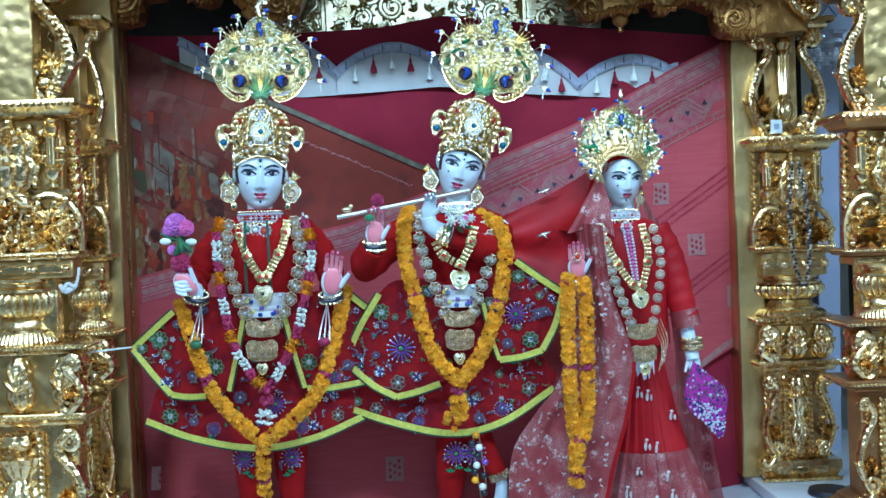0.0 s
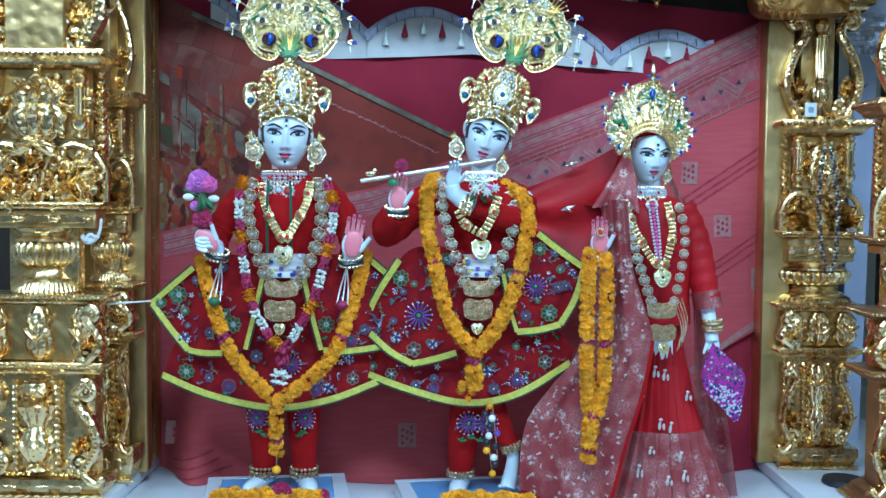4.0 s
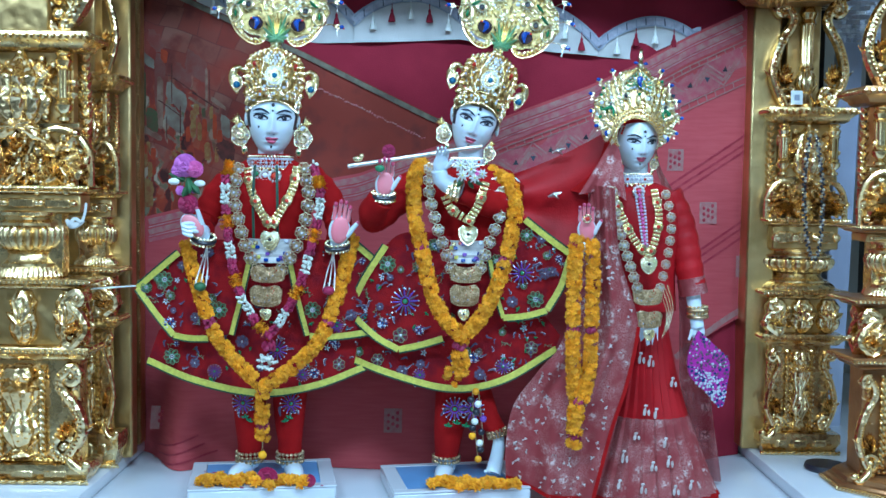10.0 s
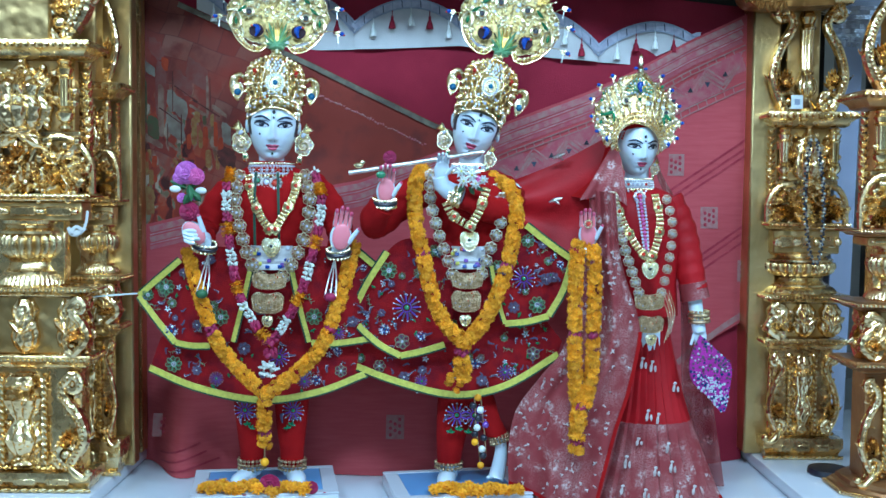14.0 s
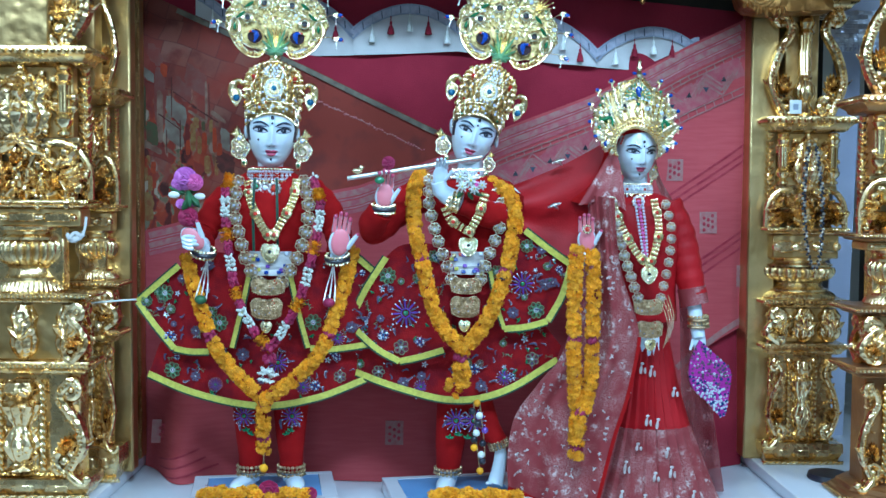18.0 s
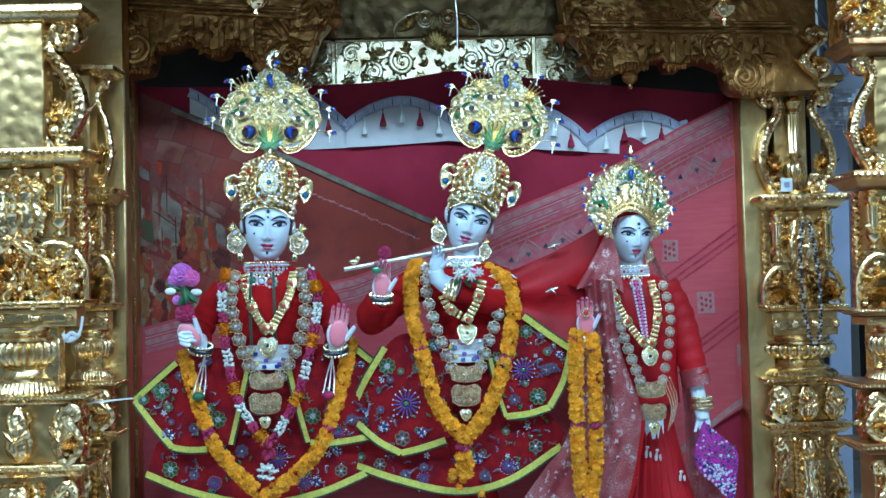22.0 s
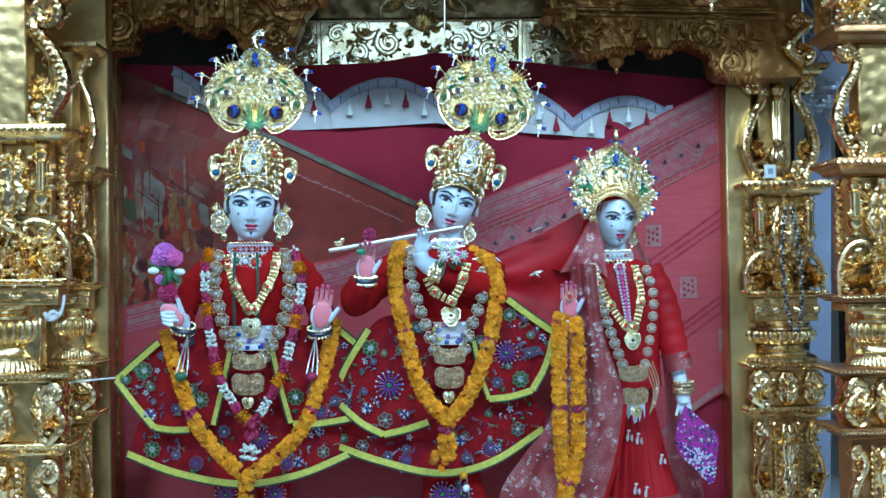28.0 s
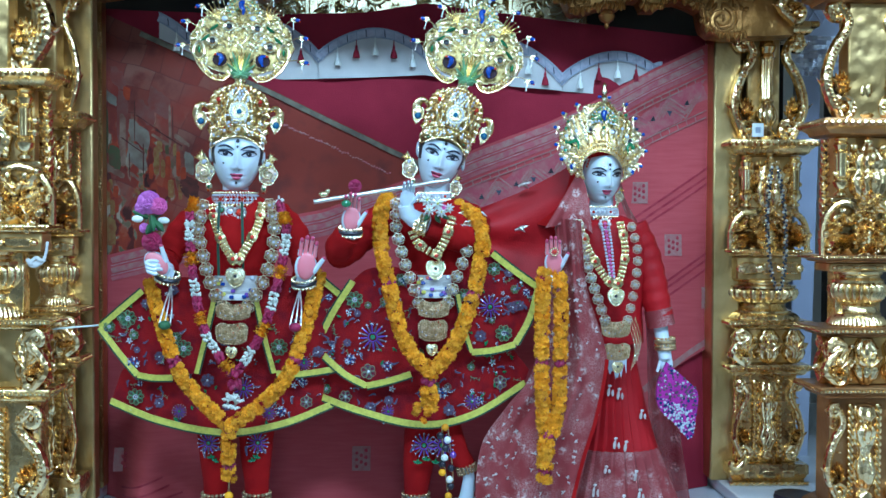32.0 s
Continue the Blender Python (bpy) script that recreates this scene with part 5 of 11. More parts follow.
PINK_PALE = material("pale_pink_weave", (0.52, 0.24, 0.24), 0.85, 0.0, (0.40, 0.12, 0.14), 40.0, 0.3, 350.0)
PINK_DARK = material("dark_red_stripe", (0.33, 0.016, 0.036), 0.85, 0.0, (0.40, 0.040, 0.055), 40.0, 0.3, 350.0)
BEIGE_DULL = material("dull_beige_weave", (0.40, 0.20, 0.17), 0.85, 0.0, (0.44, 0.10, 0.12), 55.0, 0.3, 350.0)
BAND_GROUND = material("rose_grey_weave", (0.42, 0.13, 0.13), 0.85, 0.0, (0.44, 0.070, 0.095), 45.0, 0.3, 350.0)
BEIGE = material("beige_motif_weave", (0.36, 0.19, 0.165), 0.85, 0.0, (0.38, 0.12, 0.115), 60.0, 0.3, 350.0)

backdrop = thing("backdrop_cloth", (0, 0.44, 0.02), "plain maroon cotton cloth hung as a backdrop", "cloth")
bm = bmesh.new()
TOP = [(-1.02, 1.575), (-0.5, 1.55), (-0.15, 1.57), (0.06, 1.60), (0.4, 1.555), (1.0, 1.50)]


def back_surface(u, v):
    x = -1.0 + 1.99 * u
    z = 0.022 + (lerp_table(TOP, x) - 0.022) * v
    return Vector((x, drape(x, z, -0.012), z))


sheet(bm, back_surface, 70, 50)
part("cloth", bm, MAROON, backdrop)

printed = thing("printed_cloth", (-0.6, 0.43, 0.8), "dull red cloth with a faded street-scene print", "cloth")
bm = bmesh.new()


def print_surface(u, v):
    x = -0.982 + (0.056 - -0.982) * u
    lo, hi = lerp_table(PINK_TOP, x) - 0.05, lerp_table(PRINT_TOP, x)
    z = lo + (max(hi, lo + 0.002) - lo) * v
    return Vector((x, drape(x, z, 0.0), z))


sheet(bm, print_surface, 40, 24)
part("cloth", bm, PRINT, printed)
bm = bmesh.new()
pts = [Vector((x, drape(x, lerp_table(PRINT_TOP, x), 0.004), lerp_table(PRINT_TOP, x) - 0.012)) for x in [-0.86 + 0.90 * i / 40 for i in range(41)]]
ribbon(bm, pts, 0.016, 0.003)
part("border", bm, OLIVE_CLOTH, printed, "grey-olive woven border")

bm = bmesh.new()
da, db = (-0.425, 1.213), (-0.061, 1.047)
rr = random.Random(3)
for i in range(44):
    x, z = da[0] + (db[0] - da[0]) * i / 43, da[1] + (db[1] - da[1]) * i / 43
    ball(bm, (x, drape(x, z, 0.001), z + rr.uniform(-0.003, 0.003)), rr.uniform(0.0022, 0.0042), 6, 4, (1.5, 0.3, 0.9), 0, Matrix.Rotation(rr.uniform(-0.9, 0.9), 3, "Y"))
part("dotted_trim", bm, BEIGE_DULL, printed, "pale dotted stitching")


def print_patch(name, mat, blocks, layer, label):
    """Printed fields of one colour on the cloth: (x, z, width, height, slope), each a soft-cornered leaning block."""
    for x, z, wide, high, slope in blocks:
        bm = bmesh.new()
        rows = []
        for j in range(7):
            b = 2 * j / 6 - 1
            row = []
            for i in range(7):
                a = 2 * i / 6 - 1
                rag = 0.12 * min(wide, high) * noise.noise(Vector((40 * (x + a * wide), 40 * (z + b * high), 7.3)))
                px = x + 0.5 * wide * a * (1 - 0.14 * b * b) + rag
                pz = z + 0.5 * high * b * (1 - 0.12 * a * a) + slope * 0.5 * wide * a + rag
                row.append(bm.verts.new((px, drape(px, pz, layer), pz)))
            rows.append(row)
        quads(bm, rows)
        part(name, bm, mat, printed, label)


print_patch("printed_wall", PRINT_STONE, [(-0.865, 1.169, 0.068, 0.066, -0.64), (-0.871, 1.098, 0.060, 0.068, -0.62), (-0.955, 1.286, 0.040, 0.034, -0.6), (-0.706, 1.077, 0.032, 0.070, -0.5)], 0.0012, "pale grey printed wall blocks")
print_patch("printed_wall", PRINT_MAUVE, [(-0.846, 1.238, 0.060, 0.062, -0.60), (-0.918, 1.215, 0.036, 0.190, -0.4), (-0.800, 1.270, 0.070, 0.080, -0.5), (-0.935, 1.350, 0.050, 0.060, -0.5)], 0.0012, "dull mauve printed wall blocks")
print_patch("printed_post", PRINT_TAN, [(-0.917, 1.150, 0.022, 0.170, -0.5), (-0.880, 1.035, 0.040, 0.012, -0.62), (-0.795, 1.150, 0.062, 0.012, -0.55), (-0.613, 1.190, 0.010, 0.130, 0), (-0.766, 1.200, 0.009, 0.130, 0), (-0.942, 1.050, 0.062, 0.022, -0.45), (-0.728, 1.150, 0.050, 0.016, -0.6)], 0.0016, "tan printed posts and beams")
print_patch("printed_line", PRINT_DARK, [(-0.879, 1.213, 0.003, 0.130, 0), (-0.885, 1.133, 0.080, 0.0035, -0.64), (-0.836, 1.205, 0.080, 0.0035, -0.62), (-0.770, 1.158, 0.090, 0.005, -0.55), (-0.851, 1.090, 0.004, 0.100, 0), (-0.895, 1.070, 0.003, 0.080, 0), (-0.757, 1.205, 0.003, 0.110, 0), (-0.705, 1.000, 0.060, 0.070, -0.3), (-0.965, 1.035, 0.026, 0.024, -0.5)], 0.0020, "dark printed lines and shadows")
print_patch("printed_sign", PRINT_ORANGE, [(-0.905, 1.301, 0.022, 0.040, -0.45), (-0.774, 1.066, 0.016, 0.070, 0.1), (-0.741, 1.075, 0.014, 0.080, -0.2), (-0.725, 1.045, 0.018, 0.040, 0.2), (-0.827, 1.050, 0.014, 0.050, 0.2), (-0.938, 0.985, 0.016, 0.040, 0), (-0.962, 1.000, 0.010, 0.030, 0), (-0.935, 0.930, 0.012, 0.024, 0)], 0.0022, "orange-red printed fields")
print_patch("printed_awning", PRINT_GREEN, [(-0.942, 1.095, 0.040, 0.070, -0.45), (-0.776, 1.120, 0.012, 0.030, 0.1), (-0.972, 1.180, 0.018, 0.150, 0)], 0.0018, "moss green printed fields")
print_patch("printed_stroke", PRINT_OCHRE, [(-0.810, 1.085, 0.018, 0.090, 0.1), (-0.790, 1.060, 0.014, 0.060, -0.2), (-0.800, 1.130, 0.020, 0.036, 0), (-0.752, 1.120, 0.012, 0.040, 0.3), (-0.765, 0.995, 0.020, 0.060, 0), (-0.735, 0.985, 0.012, 0.050, 0), (-0.965, 0.970, 0.018, 0.060, 0.1), (-0.948, 0.935, 0.016, 0.050, -0.2), (-0.870, 0.985, 0.018, 0.014, -0.3), (-0.855, 1.000, 0.010, 0.014, 0.2), (-0.955, 1.010, 0.014, 0.030, 0), (-0.960, 0.860, 0.045, 0.090, -0.3)], 0.0020, "ochre printed strokes")

pink = thing("pink_sari_cloth", (0.2, 0.40, 0.02), "rose pink woven cloth with dark stripes and beige motifs, pinned aslant", "cloth")
bm = bmesh.new()


def pink_place(x, z, back=0.014):
    return Vector((x, drape(x, z, back), z))


def pink_surface(u, v):
    x = -0.989 + (1.001 - -0.989) * u
    lo, hi = lerp_table(PINK_LOW, x), lerp_table(PINK_TOP, x)
    return pink_place(x, lo + (hi - lo) * v)


sheet(bm, pink_surface, 110, 60)
part("cloth", bm, PINK, pink)


def cloth_line(a, b, width, mat, name, n=30):
    """A woven stripe across the pink cloth from a to b, each (x, z)."""
    bm = bmesh.new()
    ribbon(bm, [pink_place(a[0] + (b[0] - a[0]) * i / n, a[1] + (b[1] - a[1]) * i / n, 0.015) for i in range(n + 1)], width, 0.0015)
    part(name, bm, mat, pink)


def along_top(x0, x1, d, width, mat, name, n=24, back=0.015):
    """A woven stripe that keeps its distance d below the cloth's upper edge."""
    bm = bmesh.new()
    run = [(x0 + (x1 - x0) * i / n) for i in range(n + 1)]
    ribbon(bm, [pink_place(x, lerp_table(PINK_TOP, x) - d, back) for x in run], width, 0.0012)
    part(name, bm, mat, pink)


for d, w, mat in ((0.020, 0.020, BEIGE_DULL), (0.037, 0.004, PINK_PALE), (0.053, 0.018, BEIGE_DULL), (0.068, 0.004, PINK_PALE), (0.080, 0.012, BAND_GROUND)):
    for x0, x1 in ((-0.95, -0.28), (-0.28, 0.18), (0.18, 0.96)):
        along_top(x0, x1, d, w, mat, "stripe")
along_top(0.10, 0.97, 0.162, 0.090, BAND_GROUND, "woven_band", 30, 0.0148)
for d0, d1 in ((0.098, 0.114), (0.216, 0.238)):
    for d in (d0, d1):
        along_top(0.10, 0.97, d, 0.0040, BEIGE, "stripe", 30, 0.0170)
    for k in range(30):
        x = 0.12 + 0.028 * k
        z = lerp_table(PINK_TOP, x)
        cloth_line((x, z - d0), (x + 0.006, z - d1), 0.0032, BEIGE, "tick", 2)
for a, b in (((0.712, 0.889), (0.989, 1.081)), ((0.712, 0.865), (0.990, 1.053)), ((0.713, 0.843), (0.991, 1.031)), ((0.736, 0.628), (0.997, 0.806)), ((0.736, 0.606), (0.997, 0.784)), ((0.737, 0.578), (0.998, 0.754))):
    cloth_line(a, b, 0.007, PINK_DARK, "dark_stripe")
cloth_line((0.751, 0.357), (1.009, 0.520), 0.018, BEIGE, "pale_stripe")
for a, b in (((-0.890, 0.067), (-0.739, 0.122)), ((-0.881, 0.045), (-0.721, 0.095)), ((-0.872, 0.024), (-0.685, 0.069))):
    cloth_line(a, b, 0.006, PINK_DARK, "dark_stripe")


def motif(x, z, s):
    bm = bmesh.new()
    ribbon(bm, [pink_place(x, z - s * 0.5 + s * i / 4, 0.015) for i in range(5)], s * 0.8, 0.0015)
    ob = part("motif", bm, BEIGE, pink)
    bm = bmesh.new()
    for i, j in ((-1, 1), (1, 1), (-1, 0), (1, 0), (-1, -1), (1, -1), (0, 0.5), (0, -0.5)):
        p = pink_place(x + i * s * 0.2, z + j * s * 0.27 + i * 0.004, 0.0178)
        ball(bm, p, s * 0.075, 6, 4, (1, 0.2, 1.2))
    part("motif_dots", bm, PINK_DARK, ob)


for x, z in ((0.863, 0.819), (0.991, 0.645), (0.752, 0.989), (-0.144, 0.168), (-0.889, 0.148)):
    motif(x, z, 0.07)
# zigzag band: hatched pale strokes round rose triangles with a dark heart
for k in range(15):
    x = 0.12 + 0.056 * k
    up = 0.034 if k % 2 else -0.034
    za, zb = lerp_table(PINK_TOP, x) - 0.164, lerp_table(PINK_TOP, x + 0.056) - 0.164
    for h, w, mat in ((0.0, 0.0095, BEIGE), (0.016, 0.0050, BEIGE_DULL), (-0.016, 0.0050, BEIGE)):
        cloth_line((x, za + up * 0.92 + h), (x + 0.056, zb - up * 0.92 + h), w, mat, "zigzag", 5)
    bm = bmesh.new()
    p = pink_place(x + 0.003, za - up * 0.10, 0.0185)
    f = 1 if k % 2 else -1
    tri = [bm.verts.new((p.x + dx, p.y, p.z + f * dz)) for dx, dz in ((-0.009, 0.007), (0.009, 0.007), (0.001, -0.010))]
    if f > 0:
        tri.reverse()
    low = [bm.verts.new(v.co + Vector((0, 0.0015, 0))) for v in tri]
    bm.faces.new(tri)
    bm.faces.new(list(reversed(low)))
    quads(bm, [low, tri], True)
    part("triangle", bm, BLACK if k % 2 == 0 else SLATE, pink)

# White scalloped valance with tassels.
valance = thing("scalloped_valance", (0.1, 0.42, 1.35), "white scalloped cloth valance with grey border and maroon tassels", "valance")


def scallop(x):
    """Upper edge of the white valance."""
    return 1.408 - 0.085 * x + 0.10 * abs(math.sin(math.pi * (x + 0.290) / 0.392)) ** 0.8


def valance_low(x):
    return lerp_table([(-0.78, 1.385), (-0.40, 1.346), (0.05, 1.366), (0.36, 1.326), (0.62, 1.310), (0.82, 1.40)], x)


for x0, x1 in ((-0.80, -0.682), (-0.682, -0.290), (-0.290, 0.102), (0.102, 0.494), (0.494, 0.83)):
    bm = bmesh.new()
    lay = -0.007 if x1 < -0.2 or x0 > 0.45 else 0.004
    sheet(bm, lambda u, v: Vector((x0 + (x1 - x0) * u, drape(x0 + (x1 - x0) * u, 1.4, lay) - 0.004 * math.sin(9 * u + 2 * v) * (1 - v), valance_low(x0 + (x1 - x0) * u) + max(0.004, scallop(x0 + (x1 - x0) * u) - valance_low(x0 + (x1 - x0) * u)) * v)), 30, 6, 0.002)
    lobe = part("scallop", bm, WHITE_CLOTH, valance)
    for off, w, mat, lift in ((-0.016, 0.030, VALANCE_BAND, 0.0055), (-0.003, 0.005, GREY_CLOTH, 0.0070), (-0.031, 0.005, GREY_CLOTH, 0.0070)):
        bm = bmesh.new()
        ribbon(bm, [Vector((x, drape(x, 1.4, lay + lift), max(valance_low(x) + 0.004, scallop(x) + off))) for x in [x0 + (x1 - x0) * i / 30 for i in range(31)]], w, 0.0015)
        part("border", bm, mat, lobe)
    n = max(4, int((x1 - x0) / 0.028))
    for i in range(1, n):
        x = x0 + (x1 - x0) * i / n
        z = scallop(x)
        bm = bmesh.new()
        ribbon(bm, [Vector((x, drape(x, 1.4, lay + 0.0072), z - 0.003)), Vector((x + 0.002, drape(x, 1.4, lay + 0.0072), z - 0.029))], 0.0032, 0.001)
        part("stitch", bm, SLATE if i % 2 else GREY_CLOTH, lobe)
        if i % 2 == 0 and z - 0.075 > valance_low(x):
            bm = bmesh.new()
            y = drape(x, 1.4, lay + 0.014)
            white = (i // 2) % 2
            tube(bm, [Vector((x, y, z - 0.032)), Vector((x, y, z - 0.050))], 0.0015, 6)
            lathe(bm, (x, y, z - 0.090), [(0.010, 0), (0.0095, 0.006), (0.0075, 0.018), (0.004, 0.030), (0.0045, 0.036), (0.003, 0.041)], 12, 6, 0.16, (0, 1, 2))
            part("tassel", bm, PETAL_WHITE if white else MAROON, lobe)


# ---- the dressed figures: shared makers ----
FACE_A, FACE_B, FACE_H = 0.0705, 0.082, 0.108


def face_wide(z):
    """Half the head's width at a height: an oval with a full jaw."""
    t = abs(z) / (FACE_H if z > 0 else 0.114)
    return FACE_A * (max(0.0, 1 - t ** 2.1) ** 0.5 * (1 - 0.13 * t) if z < 0 else max(0.0, 1 - t * t) ** 0.5)


def face_point(x, z, out=0.0):
    """A place on the front of the head, in its own coordinates: x right, z up from the brow, the face to -y."""
    lat = math.asin(max(-1, min(1, z / (FACE_H if z > 0 else 0.114))))
    wide = face_wide(z)
    lon = math.asin(max(-1, min(1, x / max(wide, 1e-6))))
    y = -FACE_B * (1 - 0.10 * max(0.0, -z / FACE_H)) * math.cos(lon) * math.cos(lat) ** 0.8

    def swell(cx, cz, wx, wz):
        return math.exp(-((abs(x) - cx) / wx) ** 2 - ((z - cz) / wz) ** 2)
    ridge = 0.0062 + 0.0030 * smoothstep(-0.020, -0.045, z)
    y -= 0.021 * math.exp(-(x / ridge) ** 2) * smoothstep(-0.054, -0.045, z) * smoothstep(0.016, -0.042, z)
    y -= 0.0055 * swell(0.0095, -0.0465, 0.0050, 0.0045)
    y -= 0.0035 * math.exp(-((abs(x) - 0.030) / 0.024) ** 2 - ((z - 0.0135) / 0.007) ** 2)
    y += 0.0075 * swell(0.031, -0.006, 0.019, 0.011)
    y -= 0.0050 * swell(0.031, -0.0055, 0.013, 0.0065)
    y -= 0.0050 * math.exp(-(x / 0.017) ** 2 - ((z + 0.0642) / 0.0042) ** 2)
    y -= 0.0058 * math.exp(-(x / 0.015) ** 2 - ((z + 0.0738) / 0.0045) ** 2)
    y += 0.0030 * math.exp(-(x / 0.020) ** 2 - ((z + 0.0688) / 0.0020) ** 2)
    y += 0.0030 * math.exp(-(x / 0.014) ** 2 - ((z + 0.0835) / 0.0045) ** 2)
    y -= 0.0075 * math.exp(-(x / 0.020) ** 2 - ((z + 0.0985) / 0.012) ** 2)
    y -= 0.0045 * swell(0.036, -0.042, 0.020, 0.020)
    return Vector((x, y - out, z))


def add_patch(bm, m, edge, mat, out=0.0012):
    """A painted feature laid on the face: edge is a list of (x, z)."""
    c = (sum(p[0] for p in edge) / len(edge), sum(p[1] for p in edge) / len(edge))
    mid = bm.verts.new(m @ face_point(*c, out))
    ring = [bm.verts.new(m @ face_point(*p, out)) for p in edge]
    half = [bm.verts.new(m @ face_point((p[0] + c[0]) / 2, (p[1] + c[1]) / 2, out)) for p in edge]
    n = len(edge)
    for i in range(n):
        j = (i + 1) % n
        bm.faces.new((half[i], half[j], mid)).material_index = mat
        bm.faces.new((ring[i], ring[j], half[j], half[i])).material_index = mat


def add_head(bm, m, hair_shown=True):
    """Head with painted brows, eyes, lips and forehead mark. Material slots: 0 marble, 1 black, 2 white, 3 lip, 4 palm, 5 slate, 6 dark lip."""
    rows = []
    for j in range(1, 96):
        lat = -math.pi / 2 + math.pi * j / 96
        z = (FACE_H if lat > 0 else 0.114) * math.sin(lat)
        row = []
        for k in range(128):
            a = 2 * math.pi * k / 128
            x = face_wide(z) * math.sin(a)
            if math.cos(a) > 0.02:
                p = face_point(x, z)
            else:
                p = Vector((x, -FACE_B * math.cos(a) * math.cos(lat) ** 0.8, z))
            row.append(bm.verts.new(m @ p))
        rows.append(row)
    for j, (a, b) in enumerate(zip(rows, rows[1:])):
        for k in range(128):
            f = bm.faces.new((a[k], a[(k + 1) % 128], b[(k + 1) % 128], b[k]))
            g = 2 * math.pi * (k + 0.5) / 128
            z = FACE_H * math.sin(-math.pi / 2 + math.pi * (j + 1.5) / 96)
            side = abs(math.sin(g)) if math.cos(g) > 0 else 1.5
            hair = side > 0.875 - 0.20 * max(0, z / FACE_H) and z > -0.034 or z > 0.052 - 0.034 * side ** 3
            f.material_index = 1 if hair and hair_shown else 0
    bm.faces.new(list(reversed(rows[0]))).material_index = 0
    bm.faces.new(rows[-1]).material_index = 1 if hair_shown else 0
    turnings = [2 * math.pi * i / 22 for i in range(22)]
    for s in (-1, 1):
        ex = 0.0320

        def almond(wide, up, low, dz=0.0, dx=0.0):
            return [(s * (ex + dx + wide * math.cos(a)), -0.0080 + dz + (up if math.sin(a) > 0 else low) * math.sin(a) * (1 - 0.25 * abs(math.cos(a)) ** 3) + 0.0026 * math.cos(a)) for a in turnings]
        add_patch(bm, m, almond(0.0215, 0.0104, 0.0066), 5, 0.0008)
        add_patch(bm, m, almond(0.0206, 0.0092, 0.0056), 1, 0.0013)
        add_patch(bm, m, almond(0.0176, 0.0048, 0.0042, -0.0010), 2, 0.0018)
        add_patch(bm, m, [(s * 0.0318 + 0.0076 * math.cos(a), -0.0078 + 0.0058 * math.sin(a)) for a in turnings], 5, 0.0024)
        add_patch(bm, m, [(s * 0.0318 + 0.0040 * math.cos(a), -0.0076 + 0.0038 * math.sin(a)) for a in turnings], 1, 0.0029)
        # White dot on the pupil: a painted glint.
        add_patch(bm, m, [(s * 0.0318 - 0.0020 + 0.0012 * math.cos(a), -0.0058 + 0.0012 * math.sin(a)) for a in turnings], 2, 0.0033)
        # lid crease, brow and a flick at the outer corner
        crease = [(s * (ex + 0.0190 * math.cos(a)), 0.0006 + 0.0042 * math.sin(a)) for a in [math.pi * i / 10 for i in range(11)]]
        add_patch(bm, m, crease + [(x, z - 0.0012 * math.sin(math.pi * i / 10)) for i, (x, z) in reversed(list(enumerate(crease)))], 5, 0.0010)
        up = [(s * (0.0085 + 0.0450 * t), 0.0010 + 0.0190 * math.sin(math.pi * (0.06 + 0.66 * t)) - 0.006 * t * t) for t in [i / 12 for i in range(13)]]
        low = [(x, z - 0.0038 * math.sin(math.pi * (0.18 + 0.78 * i / 12)) - 0.0004) for i, (x, z) in enumerate(up)]
        add_patch(bm, m, up + list(reversed(low)), 5, 0.0012)
    upper = [(0.0178 * math.cos(a), -0.0682 + (0.0080 - 0.0022 * math.exp(-(math.cos(a) / 0.16) ** 2)) * math.sin(a) ** 1.15 + 0.0050 * math.cos(a) ** 4) for a in [math.pi * i / 18 for i in range(19)]]
    add_patch(bm, m, upper + [(x, -0.0692 + 0.0050 * (x / 0.018) ** 4) for x in [-0.0170 + 0.0034 * i for i in range(11)]], 3, 0.0011)
    lower = [(0.0150 * math.cos(a), -0.0696 - 0.0088 * abs(math.sin(a)) ** 1.1 + 0.0042 * math.cos(a) ** 4) for a in [math.pi * i / 16 for i in range(17)]]
    add_patch(bm, m, lower + [(x, -0.0694 + 0.0042 * (x / 0.015) ** 4) for x in [-0.0142 + 0.00284 * i for i in range(11)]], 3, 0.0012)
    add_patch(bm, m, [(x, -0.0686 + 0.0060 * (x / 0.018) ** 4) for x in [-0.0175 + 0.0035 * i for i in range(11)]] + [(x, -0.0696 + 0.0060 * (x / 0.018) ** 4) for x in [0.0175 - 0.0035 * i for i in range(11)]], 6, 0.0017)
    # Nostrils: the dark under the nose laid on as slate patches.
    for s in (-1, 1):
        add_patch(bm, m, [(s * 0.0060 + 0.0026 * math.cos(a), -0.0520 + 0.0011 * math.sin(a)) for a in turnings], 5, 0.0010)
    for x, z, r in ((0.0, 0.0275, 0.0048), (0.0, 0.0120, 0.0030), (-0.036, -0.034, 0.0025), (0.0, -0.0865, 0.0034)):
        add_patch(bm, m, [(x + r * math.cos(a), z + r * 1.2 * math.sin(a)) for a in turnings], 1, 0.0018)
    for x in (-0.0078, 0.0078):
        add_patch(bm, m, [(x * 0.7 - 0.0016, 0.004), (x * 0.7 + 0.0016, 0.004), (x + 0.0020, 0.044), (x - 0.0020, 0.044)], 2, 0.0014)
    for s in (-1, 1):
        ball(bm, m @ Vector((s * 0.071, 0.010, -0.012)), 0.018, 10, 8, (0.4, 0.7, 1.2), 0)


